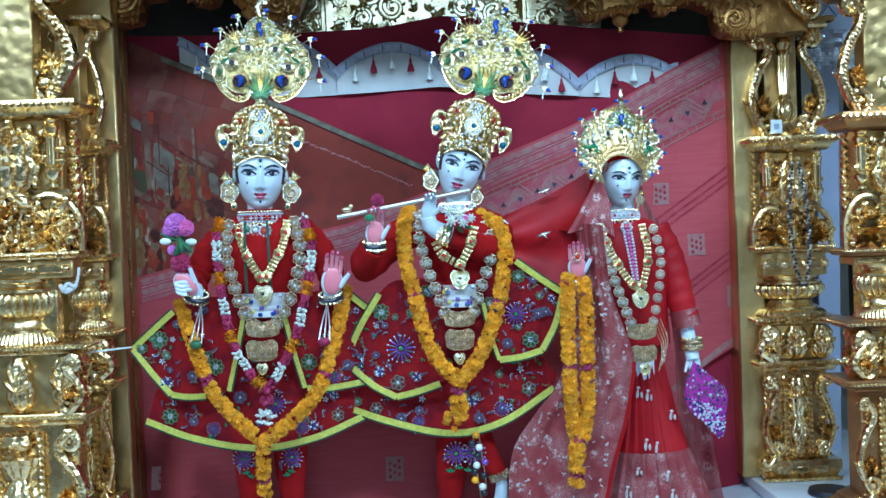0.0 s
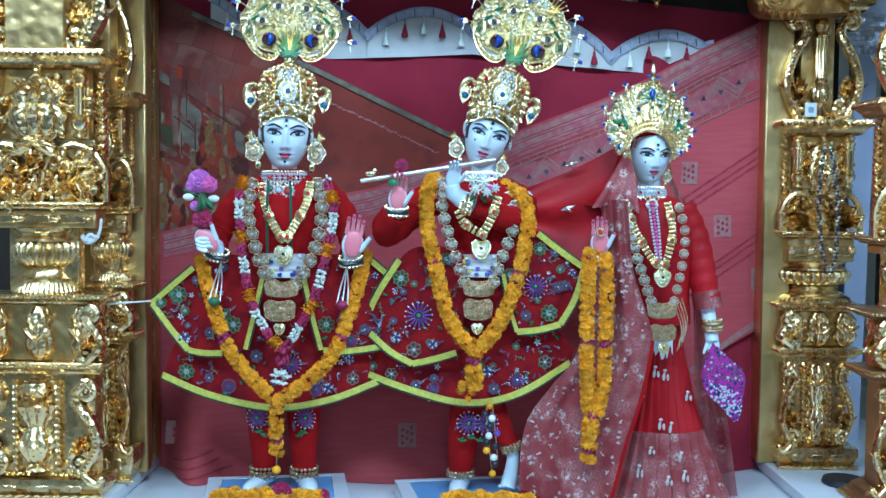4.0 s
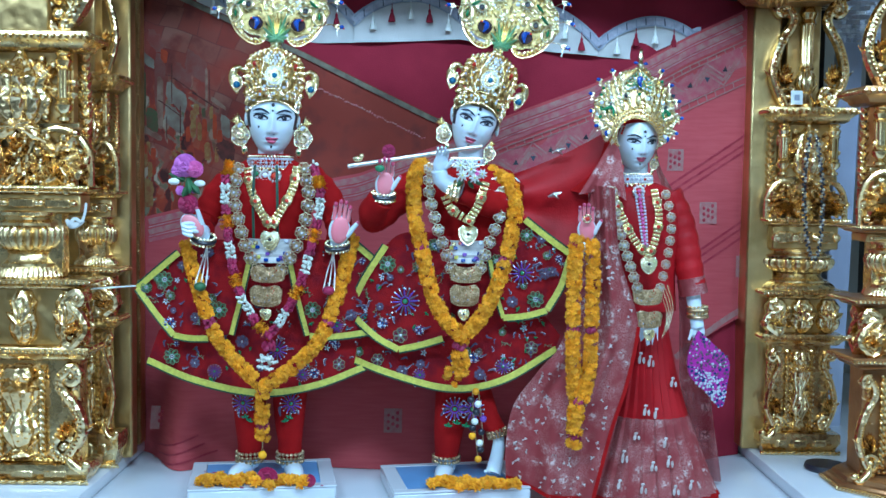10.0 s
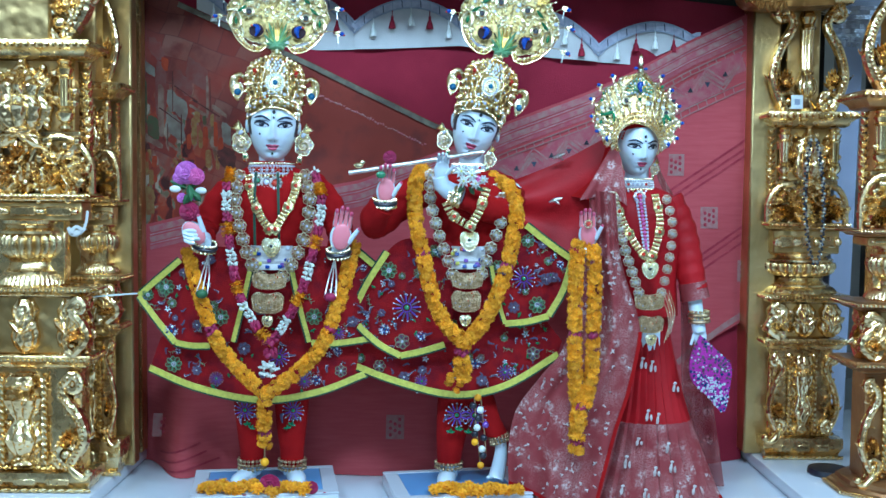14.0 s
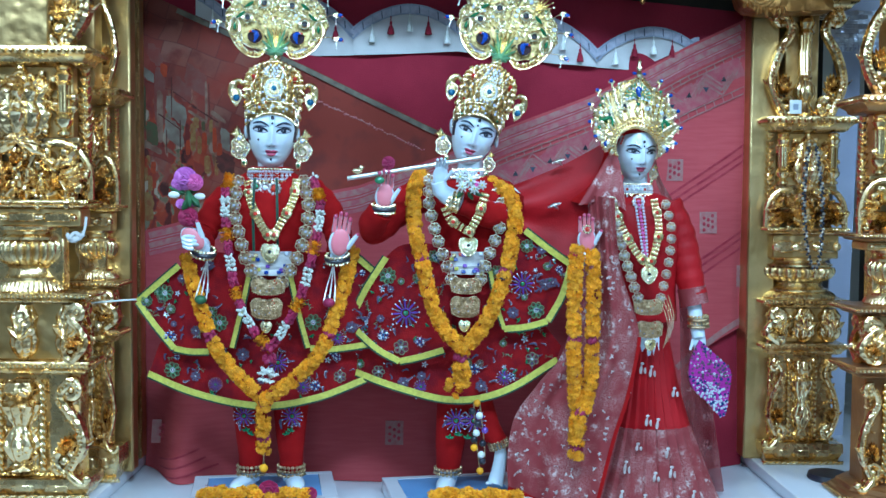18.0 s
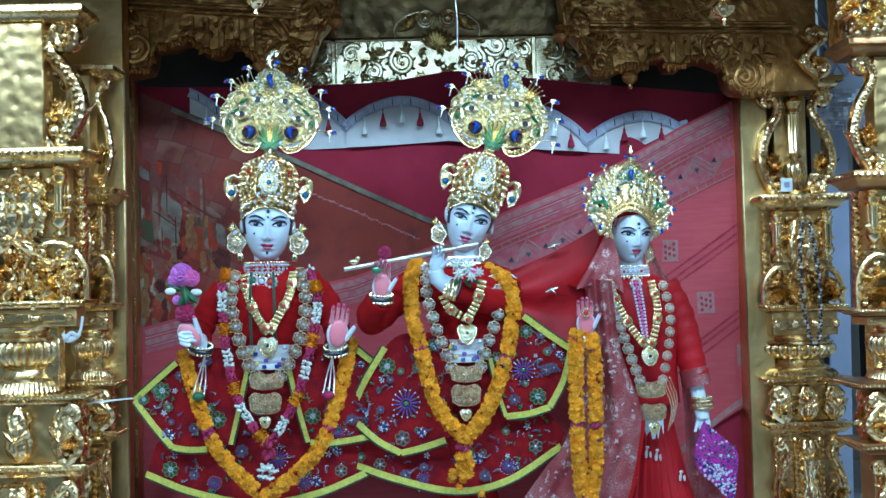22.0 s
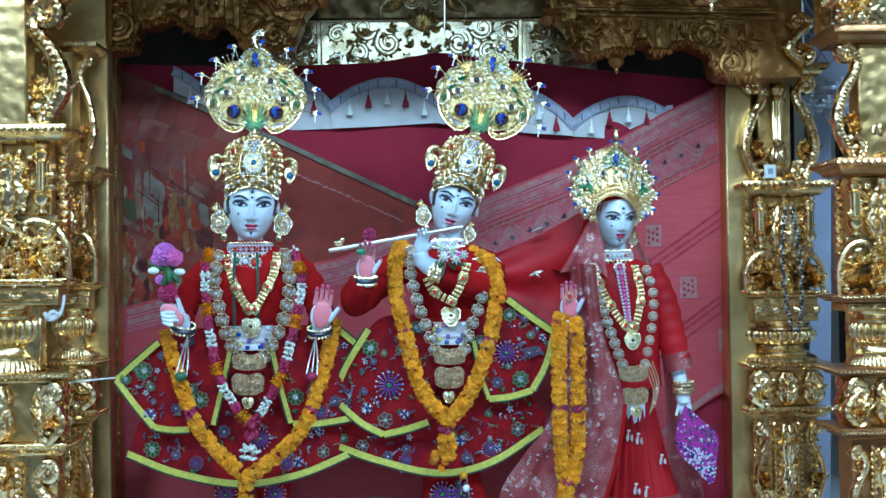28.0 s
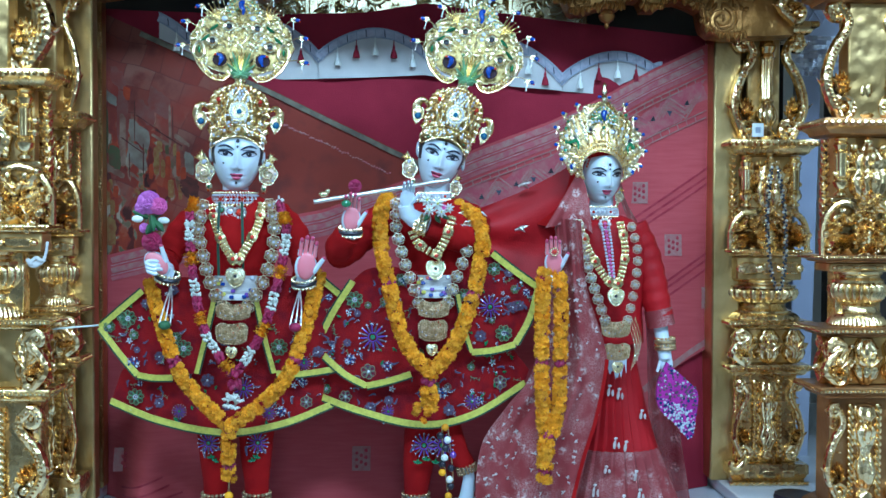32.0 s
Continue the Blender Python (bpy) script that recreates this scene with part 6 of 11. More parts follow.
def add_hand(bm, m, s=1.0, spread=0.16, curl=0.25, palm=True, fingers=True):
    """A hand with its palm to -y and its fingers along +z, the wrist at the origin; the painted palm lies inside a white rim."""
    ball(bm, m @ Vector((0, 0, 0.040 * s)), 1.0, 16, 12, (0.032 * s, 0.014 * s, 0.044 * s), 0, m.to_3x3())
    if palm:
        ball(bm, m @ Vector((0.001 * s, -0.0072 * s, 0.042 * s)), 1.0, 14, 10, (0.0270 * s, 0.0090 * s, 0.0405 * s), 4, m.to_3x3())
    for i, (x, l) in enumerate(((-0.021, 0.050), (-0.007, 0.060), (0.007, 0.059), (0.020, 0.046)) if fingers else ()):
        lean = (i - 1.5) * spread
        pts = [m @ (Vector((x + lean * l * t, -curl * l * t * t * 0.8 + 0.001, 0.070 + l * t)) * s) for t in [k / 7 for k in range(8)]]
        tube(bm, pts, lambda t: 0.0072 * s * (1 - 0.30 * t + 0.06 * math.sin(9.4 * t)), 8, 0)
        if palm:
            tube(bm, [p + m.to_3x3() @ Vector((0, -0.0034 * s, 0)) for p in pts[:-1]], lambda t: 0.0064 * s * (1 - 0.28 * t), 8, 4)
            ball(bm, pts[-1] + m.to_3x3() @ Vector((0, -0.001 * s, -0.003 * s)), 0.0062 * s, 8, 6, (1, 1.0, 1.3), 3, m.to_3x3())
    pts = [m @ (Vector((0.024 + 0.024 * t, -0.012 * t - 0.003, 0.028 + 0.044 * t)) * s) for t in [k / 5 for k in range(6)]]
    tube(bm, pts, lambda t: 0.0092 * s * (1 - 0.35 * t), 8, 0)
    if palm:
        ball(bm, pts[-1], 0.0058 * s, 8, 6, (1, 0.9, 1.2), 3, m.to_3x3())


def add_foot(bm, m, s=1.0):
    """A bare foot with its toes to -y, the heel at the origin on the ground."""
    ball(bm, m @ Vector((0, -0.040 * s, 0.020 * s)), 1.0, 14, 10, (0.027 * s, 0.075 * s, 0.020 * s), 0, m.to_3x3())
    ball(bm, m @ Vector((0, 0.004 * s, 0.040 * s)), 1.0, 12, 10, (0.024 * s, 0.030 * s, 0.042 * s), 0, m.to_3x3())
    for i in range(5):
        x = (-0.022 + 0.011 * i) * s
        r = (0.0085 if i in (0, 4) else 0.007) * s
        ball(bm, m @ Vector((x, (-0.108 + 0.004 * abs(i - 1.5)) * s, 0.010 * s)), r, 8, 6, (1, 1.5, 1), 0)


STATUE_SLOTS = [SKIN, BLACK, EYE, LIP, PALM, SLATE, LIP_DARK]


def limb(bm, pts, r0, r1, mat=0, sides=12):
    tube(bm, spline(pts, 14), lambda t: r0 + (r1 - r0) * t, sides, mat)


# Garments
PANELS = {}


def garment_panel(root, name, top, hem, depth, mat, fold=0.006, folds=7.0, nu=40, nv=18, thick=0.004):
    """A cloth panel between a top edge and a hem, both lists of (x, z), laid on depth(x, z)."""
    a, b = spline([(x, 0, z) for x, z in top], nu + 1), spline([(x, 0, z) for x, z in hem], nu + 1)

    def surface(u, v):
        i = min(nu, int(round(u * nu)))
        p = a[i].lerp(b[i], v)
        p.y = depth(p.x, p.z) - fold * v * math.sin(folds * 2 * math.pi * u)
        return p
    bm = bmesh.new()
    sheet(bm, surface, nu, nv, thick)
    ob = part(name, bm, mat, root)
    PANELS[ob.name] = (a, b, depth)
    return ob


def trim(root, pts, depth, width=0.021, inset=0.0):
    """A pleated yellow ribbon along an edge, with green piping beside it."""
    n = max(12, int(length_of([Vector((x, 0, z)) for x, z in pts]) / 0.0045))
    run = spline([(x, 0, z) for x, z in pts], n)
    for p in run:
        p.y = depth(p.x, p.z) - 0.008
    bm = bmesh.new()
    ribbon(bm, run, width, 0.003, 0.0010)
    ob = part("ribbon_trim", bm, YELLOW, root, "yellow pleated ribbon edging")
    bm = bmesh.new()
    line = []
    for i, p in enumerate(run[::3]):
        d = run[min(i * 3 + 1, n - 1)] - run[max(i * 3 - 1, 0)]
        s = d.cross(Vector((0, -1, 0)))
        s = s.normalized() if s.length > 1e-6 else Vector((0, 0, 1))
        line.append(p + s * (width * 0.60) * inset)
    if inset:
        ribbon(bm, line, 0.0048, 0.0035)
        part("piping", bm, GREEN, ob)
    else:
        bm.free()
    return ob


def loop_petals(bm, n, r_in, r_out, wide, wire, y=0.0, mat=0, start=0.0, steps=10, sides=4):
    """A ring of open petals, each a closed wire loop."""
    for i in range(n):
        a = start + 2 * math.pi * i / n
        d, q = Vector((math.cos(a), 0, math.sin(a))), Vector((-math.sin(a), 0, math.cos(a)))
        c, h = d * (r_in + r_out) / 2, (r_out - r_in) / 2
        pts = [c + d * h * math.cos(2 * math.pi * k / steps) + q * wide * math.sin(2 * math.pi * k / steps) + Vector((0, y, 0)) for k in range(steps + 1)]
        tube(bm, pts, wire, sides, mat)


def flower_mesh(kind):
    """A beaded flower sewn on the velvet: its front is -y."""
    bm = bmesh.new()
    if kind == 0:                                   # open loops of pale green thread round a dark eye
        loop_petals(bm, 8, 0.0070, 0.0230, 0.0062, 0.0013, -0.001, 0)
        loop_petals(bm, 8, 0.0100, 0.0185, 0.0030, 0.0010, -0.001, 2)
        loop_petals(bm, 1, -0.0060, 0.0060, 0.0060, 0.0016, -0.001, 1, 0, 14)
        ball(bm, (0, 0, 0), 0.0030, 7, 5, (1, 0.6, 1), 1)
        mats = [THREAD_GREEN, GEM_CLEAR, BEAD_GREEN]
    elif kind == 1:                                 # many narrow white and violet rays round a green stone
        for i in range(16):
            a = 2 * math.pi * i / 16
            d = Vector((math.cos(a), 0, math.sin(a)))
            tube(bm, [d * 0.0085 + Vector((0, -0.001, 0)), d * 0.015 + Vector((0, -0.002, 0)), d * 0.0225], lambda t: 0.0011 + 0.0011 * math.sin(math.pi * t), 5, i % 2)
            ball(bm, d * 0.0235, 0.0017, 5, 4, (1, 1, 1), 3)
        loop_petals(bm, 1, -0.0078, 0.0078, 0.0078, 0.0015, -0.001, 1, 0, 14)
        ball(bm, (0, -0.001, 0), 0.0046, 8, 6, (1, 0.6, 1), 2)
        mats = [BEAD_LILAC, BEAD_PURPLE, GEM_GREEN, GEM_CLEAR]
    elif kind == 2:                                 # small round rosette of white and blue stones
        for i in range(9):
            a = 2 * math.pi * i / 9
            ball(bm, (0.0110 * math.cos(a), -0.001, 0.0110 * math.sin(a)), 0.0036, 6, 5, (1.2, 0.6, 0.9), i % 2, Matrix.Rotation(-a, 3, "Y"))
            ball(bm, (0.0168 * math.cos(a + 0.35), -0.001, 0.0168 * math.sin(a + 0.35)), 0.0016, 5, 4, (1, 1, 1), 0)
        ball(bm, (0, -0.001, 0), 0.0050, 8, 6, (1, 0.6, 1), 1)
        mats = [GEM_CLEAR, BEAD_BLUE]
    elif kind == 3:                                 # dark violet bloom with a thread rim
        loop_petals(bm, 7, 0.0050, 0.0200, 0.0070, 0.0014, -0.001, 1)
        for i in range(7):
            a = 2 * math.pi * i / 7
            ball(bm, (0.0125 * math.cos(a), 0, 0.0125 * math.sin(a)), 0.0060, 6, 4, (1, 0.30, 0.7), 0, Matrix.Rotation(-a, 3, "Y"))
        ball(bm, (0, -0.002, 0), 0.0036, 7, 5, (1, 0.7, 1), 2)
        mats = [THREAD_SLATE, BEAD_LILAC, GEM_CLEAR]
    elif kind == 4:                                 # small white star
        for i in range(5):
            a = 2 * math.pi * i / 5
            ball(bm, (0.0070 * math.cos(a), -0.001, 0.0070 * math.sin(a)), 0.0038, 6, 4, (1.3, 0.5, 0.7), 0, Matrix.Rotation(-a, 3, "Y"))
        ball(bm, (0, -0.002, 0), 0.0024, 6, 5, (1, 0.7, 1), 1)
        mats = [GEM_CLEAR, BEAD_GREEN]
    else:                                           # olive thread bloom
        loop_petals(bm, 6, 0.0050, 0.0190, 0.0072, 0.0014, -0.001, 0)
        loop_petals(bm, 6, 0.0080, 0.0150, 0.0034, 0.0010, -0.001, 1)
        ball(bm, (0, -0.001, 0), 0.0040, 7, 5, (1, 0.6, 1), 2)
        mats = [THREAD_OLIVE, BEAD_LILAC, GEM_CLEAR]
    return finish(bm, mats, "embroidered_flower")


FLOWERS = [flower_mesh(k) for k in range(6)]


def sprig_mesh(kind):
    """Small thread and bead work: feathers, vines and single sequins."""
    bm = bmesh.new()
    if kind in (0, 1):                              # curved feather with a beaded edge
        pts = [Vector((0.020 * t - 0.010, -0.001, 0.017 * math.sin(2.1 * t))) for t in [i / 12 for i in range(13)]]
        tube(bm, pts, lambda t: 0.0012 + 0.0024 * math.sin(math.pi * (0.1 + 0.75 * t)), 6, 0, flat=0.5)
        for i, p in enumerate(pts[1:-1]):
            ball(bm, p + Vector((-0.0010, -0.001, 0.0040 * math.sin(math.pi * (0.1 + 0.75 * i / 11)))), 0.0011, 5, 4, (1, 1, 1), 1)
        mats = [BEAD_LILAC, GEM_CLEAR] if kind == 0 else [THREAD_SLATE, BEAD_LILAC]
    elif kind == 2:                                 # winding vine with leaves
        pts = [Vector((0.036 * t - 0.018, 0, 0.006 * math.sin(7 * t))) for t in [i / 18 for i in range(19)]]
        tube(bm, pts, 0.0009, 5, 0)
        for i in range(2, 18, 4):
            s = 1 if i % 8 == 2 else -1
            leaf(bm, pts[i], pts[i] + Vector((0.004, -0.001, s * 0.009)), 0.0026, 0.003, 1, 1)
        mats = [THREAD_OLIVE, THREAD_GREEN]
    elif kind == 3:                                 # single bright sequins
        for x, z, mat in ((0, 0, 0), (0.010, 0.004, 1), (-0.007, 0.008, 0)):
            ball(bm, (x, -0.001, z), 0.0034, 7, 5, (1, 0.5, 1), mat)
        mats = [SEQUIN_TEAL, GEM_CLEAR]
    else:                                           # dark green leaf trio
        for a in (0.3, 1.4, 2.6):
            leaf(bm, (0, 0, 0), (0.012 * math.cos(a), -0.001, 0.012 * math.sin(a)), 0.0040, 0.005, 2, 0)
        mats = [GEM_GREEN]
    return finish(bm, mats, "bead_sprig")


SPRIGS = [sprig_mesh(k) for k in range(5)]


def embroider(root, depth, spots, rnd):
    """Beaded flowers at (x, z, kind, size) on a garment, with thread work between."""
    for x, z, kind, s in spots:
        m = Matrix.Translation((x, depth(x, z) - 0.006, z)) @ Matrix.Rotation(rnd.uniform(0, 6), 4, "Y") @ Matrix.Scale(s, 4)
        piece("embroidered_flower", FLOWERS[kind], m, root)
        for k in range(2):
            a = rnd.uniform(0, 6.28)
            q = (x + 0.036 * s * math.cos(a), z + 0.036 * s * math.sin(a))
            m = Matrix.Translation((q[0], depth(*q) - 0.006, q[1])) @ Matrix.Rotation(rnd.uniform(0, 6), 4, "Y") @ Matrix.Scale(rnd.uniform(0.6, 0.9), 4)
            piece("bead_sprig", SPRIGS[rnd.choice((0, 0, 1, 3, 4))], m, root)


def scatter_beads(ob, count, rnd):
    """Small beaded flowers, feathers and vines strewn over a garment panel."""
    a, b, depth = PANELS[ob.name]
    for i in range(count):
        k, v = rnd.randrange(2, len(a) - 2), rnd.uniform(0.10, 0.90)
        p = a[k].lerp(b[k], v)
        if (a[k] - b[k]).length < 0.05:
            continue
        m = Matrix.Translation((p.x, depth(p.x, p.z) - 0.0065, p.z)) @ Matrix.Rotation(rnd.uniform(0, 6), 4, "Y")
        if rnd.random() < 0.24:
            piece("embroidered_flower", FLOWERS[rnd.choice((0, 2, 3, 4, 5, 0))], m @ Matrix.Scale(rnd.uniform(0.40, 0.72), 4), ob)
        else:
            piece("bead_sprig", SPRIGS[rnd.choice((0, 1, 1, 1, 2, 2, 3, 4))], m @ Matrix.Scale(rnd.uniform(0.5, 0.85), 4), ob)


# Flowers and garlands
def marigold_mesh(seed):
    """A ruffled marigold head, its axis along z: rings of notched petals over a solid heart."""
    rnd = random.Random(seed)
    bm = bmesh.new()
    ball(bm, (0, 0, -0.04), 0.62, 8, 5, (1, 1, 0.5))
    for n, r0, r1, z0, z1 in ((13, 0.40, 1.06, -0.22, -0.16), (12, 0.36, 0.98, -0.06, 0.10), (9, 0.26, 0.74, 0.08, 0.34), (6, 0.10, 0.46, 0.16, 0.46)):
        for k in range(n):
            a = 2 * math.pi * (k + rnd.uniform(-0.3, 0.3)) / n
            w = 0.62 * math.pi * r1 / n
            d, q = Vector((math.cos(a), math.sin(a), 0)), Vector((-math.sin(a), math.cos(a), 0))
            top, lift = r1 * rnd.uniform(0.86, 1.10), z1 + rnd.uniform(-0.12, 0.14)
            base = [bm.verts.new(d * r0 + q * w * 0.45 * s + Vector((0, 0, z0))) for s in (-1, 1)]
            mid = [bm.verts.new(d * (r0 + top) * 0.5 + q * w * s + Vector((0, 0, (z0 + lift) / 2 + 0.06))) for s in (1, -1)]
            tip = [bm.verts.new(d * top * f + q * w * s + Vector((0, 0, lift + e))) for s, f, e in ((0.95, 0.94, rnd.uniform(-0.10, 0.10)), (0.0, 1.04, rnd.uniform(-0.05, 0.12)), (-0.95, 0.94, rnd.uniform(-0.10, 0.10)))]
            bm.faces.new((base[0], base[1], mid[0], mid[1]))
            bm.faces.new((mid[1], mid[0], tip[0], tip[1], tip[2]))
    return finish(bm, MARIGOLD, "marigold", False)


MARIGOLDS = [marigold_mesh(s) for s in range(4)]


def rosebud_mesh(mat, name):
    """A ruffled bunch of petals round the thread, about one unit wide."""
    rnd = random.Random(5)
    bm = bmesh.new()
    for k in range(11):
        a = 2.4 * k + rnd.uniform(-0.3, 0.3)
        out = Vector((math.cos(a), math.sin(a), rnd.uniform(-0.35, 0.35)))
        turn = out.to_track_quat("Z", "X").to_matrix() @ Matrix.Rotation(rnd.uniform(0, 3.1), 3, "Z") @ Matrix.Rotation(rnd.uniform(-0.7, 0.7), 3, "X")
        ball(bm, (out.x * 0.62, out.y * 0.62, out.z * 0.55), 1.0, 7, 5, (rnd.uniform(0.42, 0.58), rnd.uniform(0.16, 0.24), rnd.uniform(0.36, 0.50)), 0, turn)
    return finish(bm, mat, name)


ROSE_PETALS = rosebud_mesh(UNIT_ROSE, "rose_petals")


def tuberose_mesh():
    """A clutch of slim white buds splayed round the thread."""
    rnd = random.Random(9)
    bm = bmesh.new()
    for k in range(10):
        a = 2.4 * k + rnd.uniform(-0.25, 0.25)
        out = Vector((math.cos(a), math.sin(a), rnd.uniform(-0.55, 0.65)))
        ball(bm, (out.x * 0.60, out.y * 0.60, out.z * 0.42), 1.0, 6, 5, (0.24, 0.24, rnd.uniform(0.40, 0.54)), 0, out.to_track_quat("Z", "X").to_matrix())
    return finish(bm, UNIT_WHITE, "tuberose")


TUBEROSE = tuberose_mesh()


def axis_pose(p, d, r, length, spin):
    """A pose at p with z along d, scaled to radius r and length."""
    q = d.to_track_quat("Z", "X").to_matrix().to_4x4()
    return Matrix.Translation(p) @ q @ Matrix.Rotation(spin, 4, "Z") @ Matrix.Diagonal((r, r, length, 1))


def string_heads(root, pts, r, rnd, bands):
    """A full marigold garland: flower heads turned outward round the thread, with bands of crimson petals."""
    n = max(2, int(length_of(spline(pts, 60)) / 0.0150))
    run = spline(pts, n)
    for i, p in enumerate(run):
        t = i / (n - 1)
        d = (run[min(i + 1, n - 1)] - run[max(i - 1, 0)]).normalized()
        if any(a <= t <= b for a, b in bands):
            piece("rose_petals", ROSE_PETALS, axis_pose(p, d, r * 0.85, 0.022, rnd.uniform(0, 6)), root)
            continue
        s = d.cross(Vector((0, -1, 0))).normalized()
        for k in range(3):
            g = radians(((-62, 2, 66), (-34, 34, 88))[i % 2][k] + rnd.uniform(-20, 20))
            out = (s * math.sin(g) + Vector((0, -1, 0)) * math.cos(g) + d * rnd.uniform(-0.45, 0.45)).normalized()
            h = r * rnd.uniform(0.50, 0.70)
            piece("marigold", MARIGOLDS[rnd.randrange(4)], axis_pose(p + out * (r - h * 0.45) + d * rnd.uniform(-0.005, 0.005), out, h, h * 0.95, rnd.uniform(0, 6)), root)


def string_flowers(root, pts, r, step, rnd, pick, name="marigold"):
    """Threads flowers along a curve. pick(t) gives a mesh, its name and its thickness factor."""
    n = max(2, int(length_of(spline(pts, 60)) / step))
    run = spline(pts, n)
    for i, p in enumerate(run):
        d = (run[min(i + 1, n - 1)] - run[max(i - 1, 0)]).normalized()
        d = (d + Vector((rnd.uniform(-0.15, 0.15), rnd.uniform(-0.15, 0.15), rnd.uniform(-0.15, 0.15)))).normalized()
        mesh, label, fat = pick(i / (n - 1), rnd)
        piece(label, mesh, axis_pose(p + Vector((rnd.uniform(-1, 1), rnd.uniform(-1, 0.4), rnd.uniform(-1, 1))) * r * 0.10, d, r * rnd.uniform(0.90, 1.08) * fat, step * 1.5, rnd.uniform(0, 6)), root)


def cord(root, pts, r, mat, name="cord"):
    bm = bmesh.new()
    tube(bm, spline(pts, 30), r, 6)
    return part(name, bm, mat, root)


# Jewellery
def medallion_mesh(metal, core):
    """A flower-shaped openwork medallion with a stone in its eye."""
    bm = bmesh.new()
    loop_petals(bm, 7, 0.34, 1.0, 0.30, 0.085, 0.0, 0, 0, 9, 5)
    for k in range(7):
        a = 2 * math.pi * k / 7
        ball(bm, (0.62 * math.cos(a), -0.04, 0.62 * math.sin(a)), 0.14, 6, 4, (1, 0.6, 1), 1 if k % 3 == 0 else 2)
        ball(bm, (0.90 * math.cos(a + 0.45), 0, 0.90 * math.sin(a + 0.45)), 0.10, 5, 4, (1, 0.7, 1), 0)
        ball(bm, (0.30 * math.cos(a + 0.45), -0.10, 0.30 * math.sin(a + 0.45)), 0.09, 5, 4, (1, 1, 1), 0)
    ball(bm, (0, 0.02, 0), 0.50, 10, 5, (1, 0.22, 1), 2)
    ball(bm, (0, -0.12, 0), 0.22, 8, 6, (1, 0.7, 1), 1)
    return finish(bm, [metal, core, ANTIQUE], "medallion")


MEDALLION = medallion_mesh(MED_SILVER, GEM_CLEAR)
MEDALLION_GOLD = medallion_mesh(MED_ANTIQUE, GEM_CLEAR)


def link_mesh(mat, wide=False):
    bm = bmesh.new()
    if wide:
        slab(bm, (-1.25, -0.22, -0.80), (1.25, 0.2, 0.80), 0.16)
        ball(bm, (0, -0.22, 0), 0.5, 8, 6, (1, 0.6, 1), 1)
        for x in (-1, 1):
            for z in (-0.55, 0.55):
                ball(bm, (x * 0.95, -0.22, z), 0.20, 6, 4, (1, 0.8, 1), 0)
    else:
        for x in (-0.68, 0, 0.68):
            ball(bm, (x, -0.16, 0), 0.40, 7, 5, (0.86, 0.6, 1.0), 0)
        slab(bm, (-1, -0.12, -0.44), (1, 0.2, 0.44), 0.12)
    return finish(bm, [mat, GEM_RED], "link")


LINK = link_mesh(LINK_GOLD)
LINK_WIDE = link_mesh(LINK_GOLD, True)


def string_plates(root, pts, mesh, size, step, name, every=0):
    n = max(2, int(length_of(spline(pts, 60)) / step))
    run = spline(pts, n)
    for i, p in enumerate(run):
        d = run[min(i + 1, n - 1)] - run[max(i - 1, 0)]
        a = math.atan2(d.x, -d.z)
        special = every and i % every == every // 2
        piece(name, LINK_WIDE if special else mesh, Matrix.Translation(p + Vector((0, -0.004 if special else 0, 0))) @ Matrix.Rotation(-a, 4, "Y") @ Matrix.Scale(size, 4), root)


def pendant(root, p, s, name="pendant"):
    """A heart-shaped gold pendant, beaded round its rim, with a small dark stone."""
    bm = bmesh.new()
    rim = []
    for i in range(28):
        a = 2 * math.pi * i / 28
        x = 0.82 * math.sin(a)
        z = -math.cos(a) * (1.0 if math.cos(a) > 0 else 0.82 - 0.25 * math.exp(-(math.sin(a) / 0.30) ** 2))
        rim.append((p[0] + s * x * (1 - 0.22 * math.cos(a)), p[2] + s * z))
    plate(bm, rim, p[1], p[1] + s * 0.2, 0, s * 0.22)
    beads(bm, [Vector((x, p[1] - 0.001, z)) for x, z in rim + rim[:1]], s * 0.10)
    beads(bm, [Vector((p[0] + (x - p[0]) * 0.66, p[1] - s * 0.10, p[2] + (z - p[2]) * 0.66)) for x, z in rim + rim[:1]], s * 0.07)
    for k in range(8):
        a = 2 * math.pi * k / 8
        ball(bm, (p[0] + s * 0.30 * math.cos(a), p[1] - s * 0.20, p[2] + s * 0.30 * math.sin(a)), s * 0.10, 6, 4)
    ball(bm, (p[0], p[1] - s * 0.22, p[2]), s * 0.16, 8, 6, (1, 0.6, 1), 1)
    return part(name, bm, [GOLD_PALE, BLACK], root)


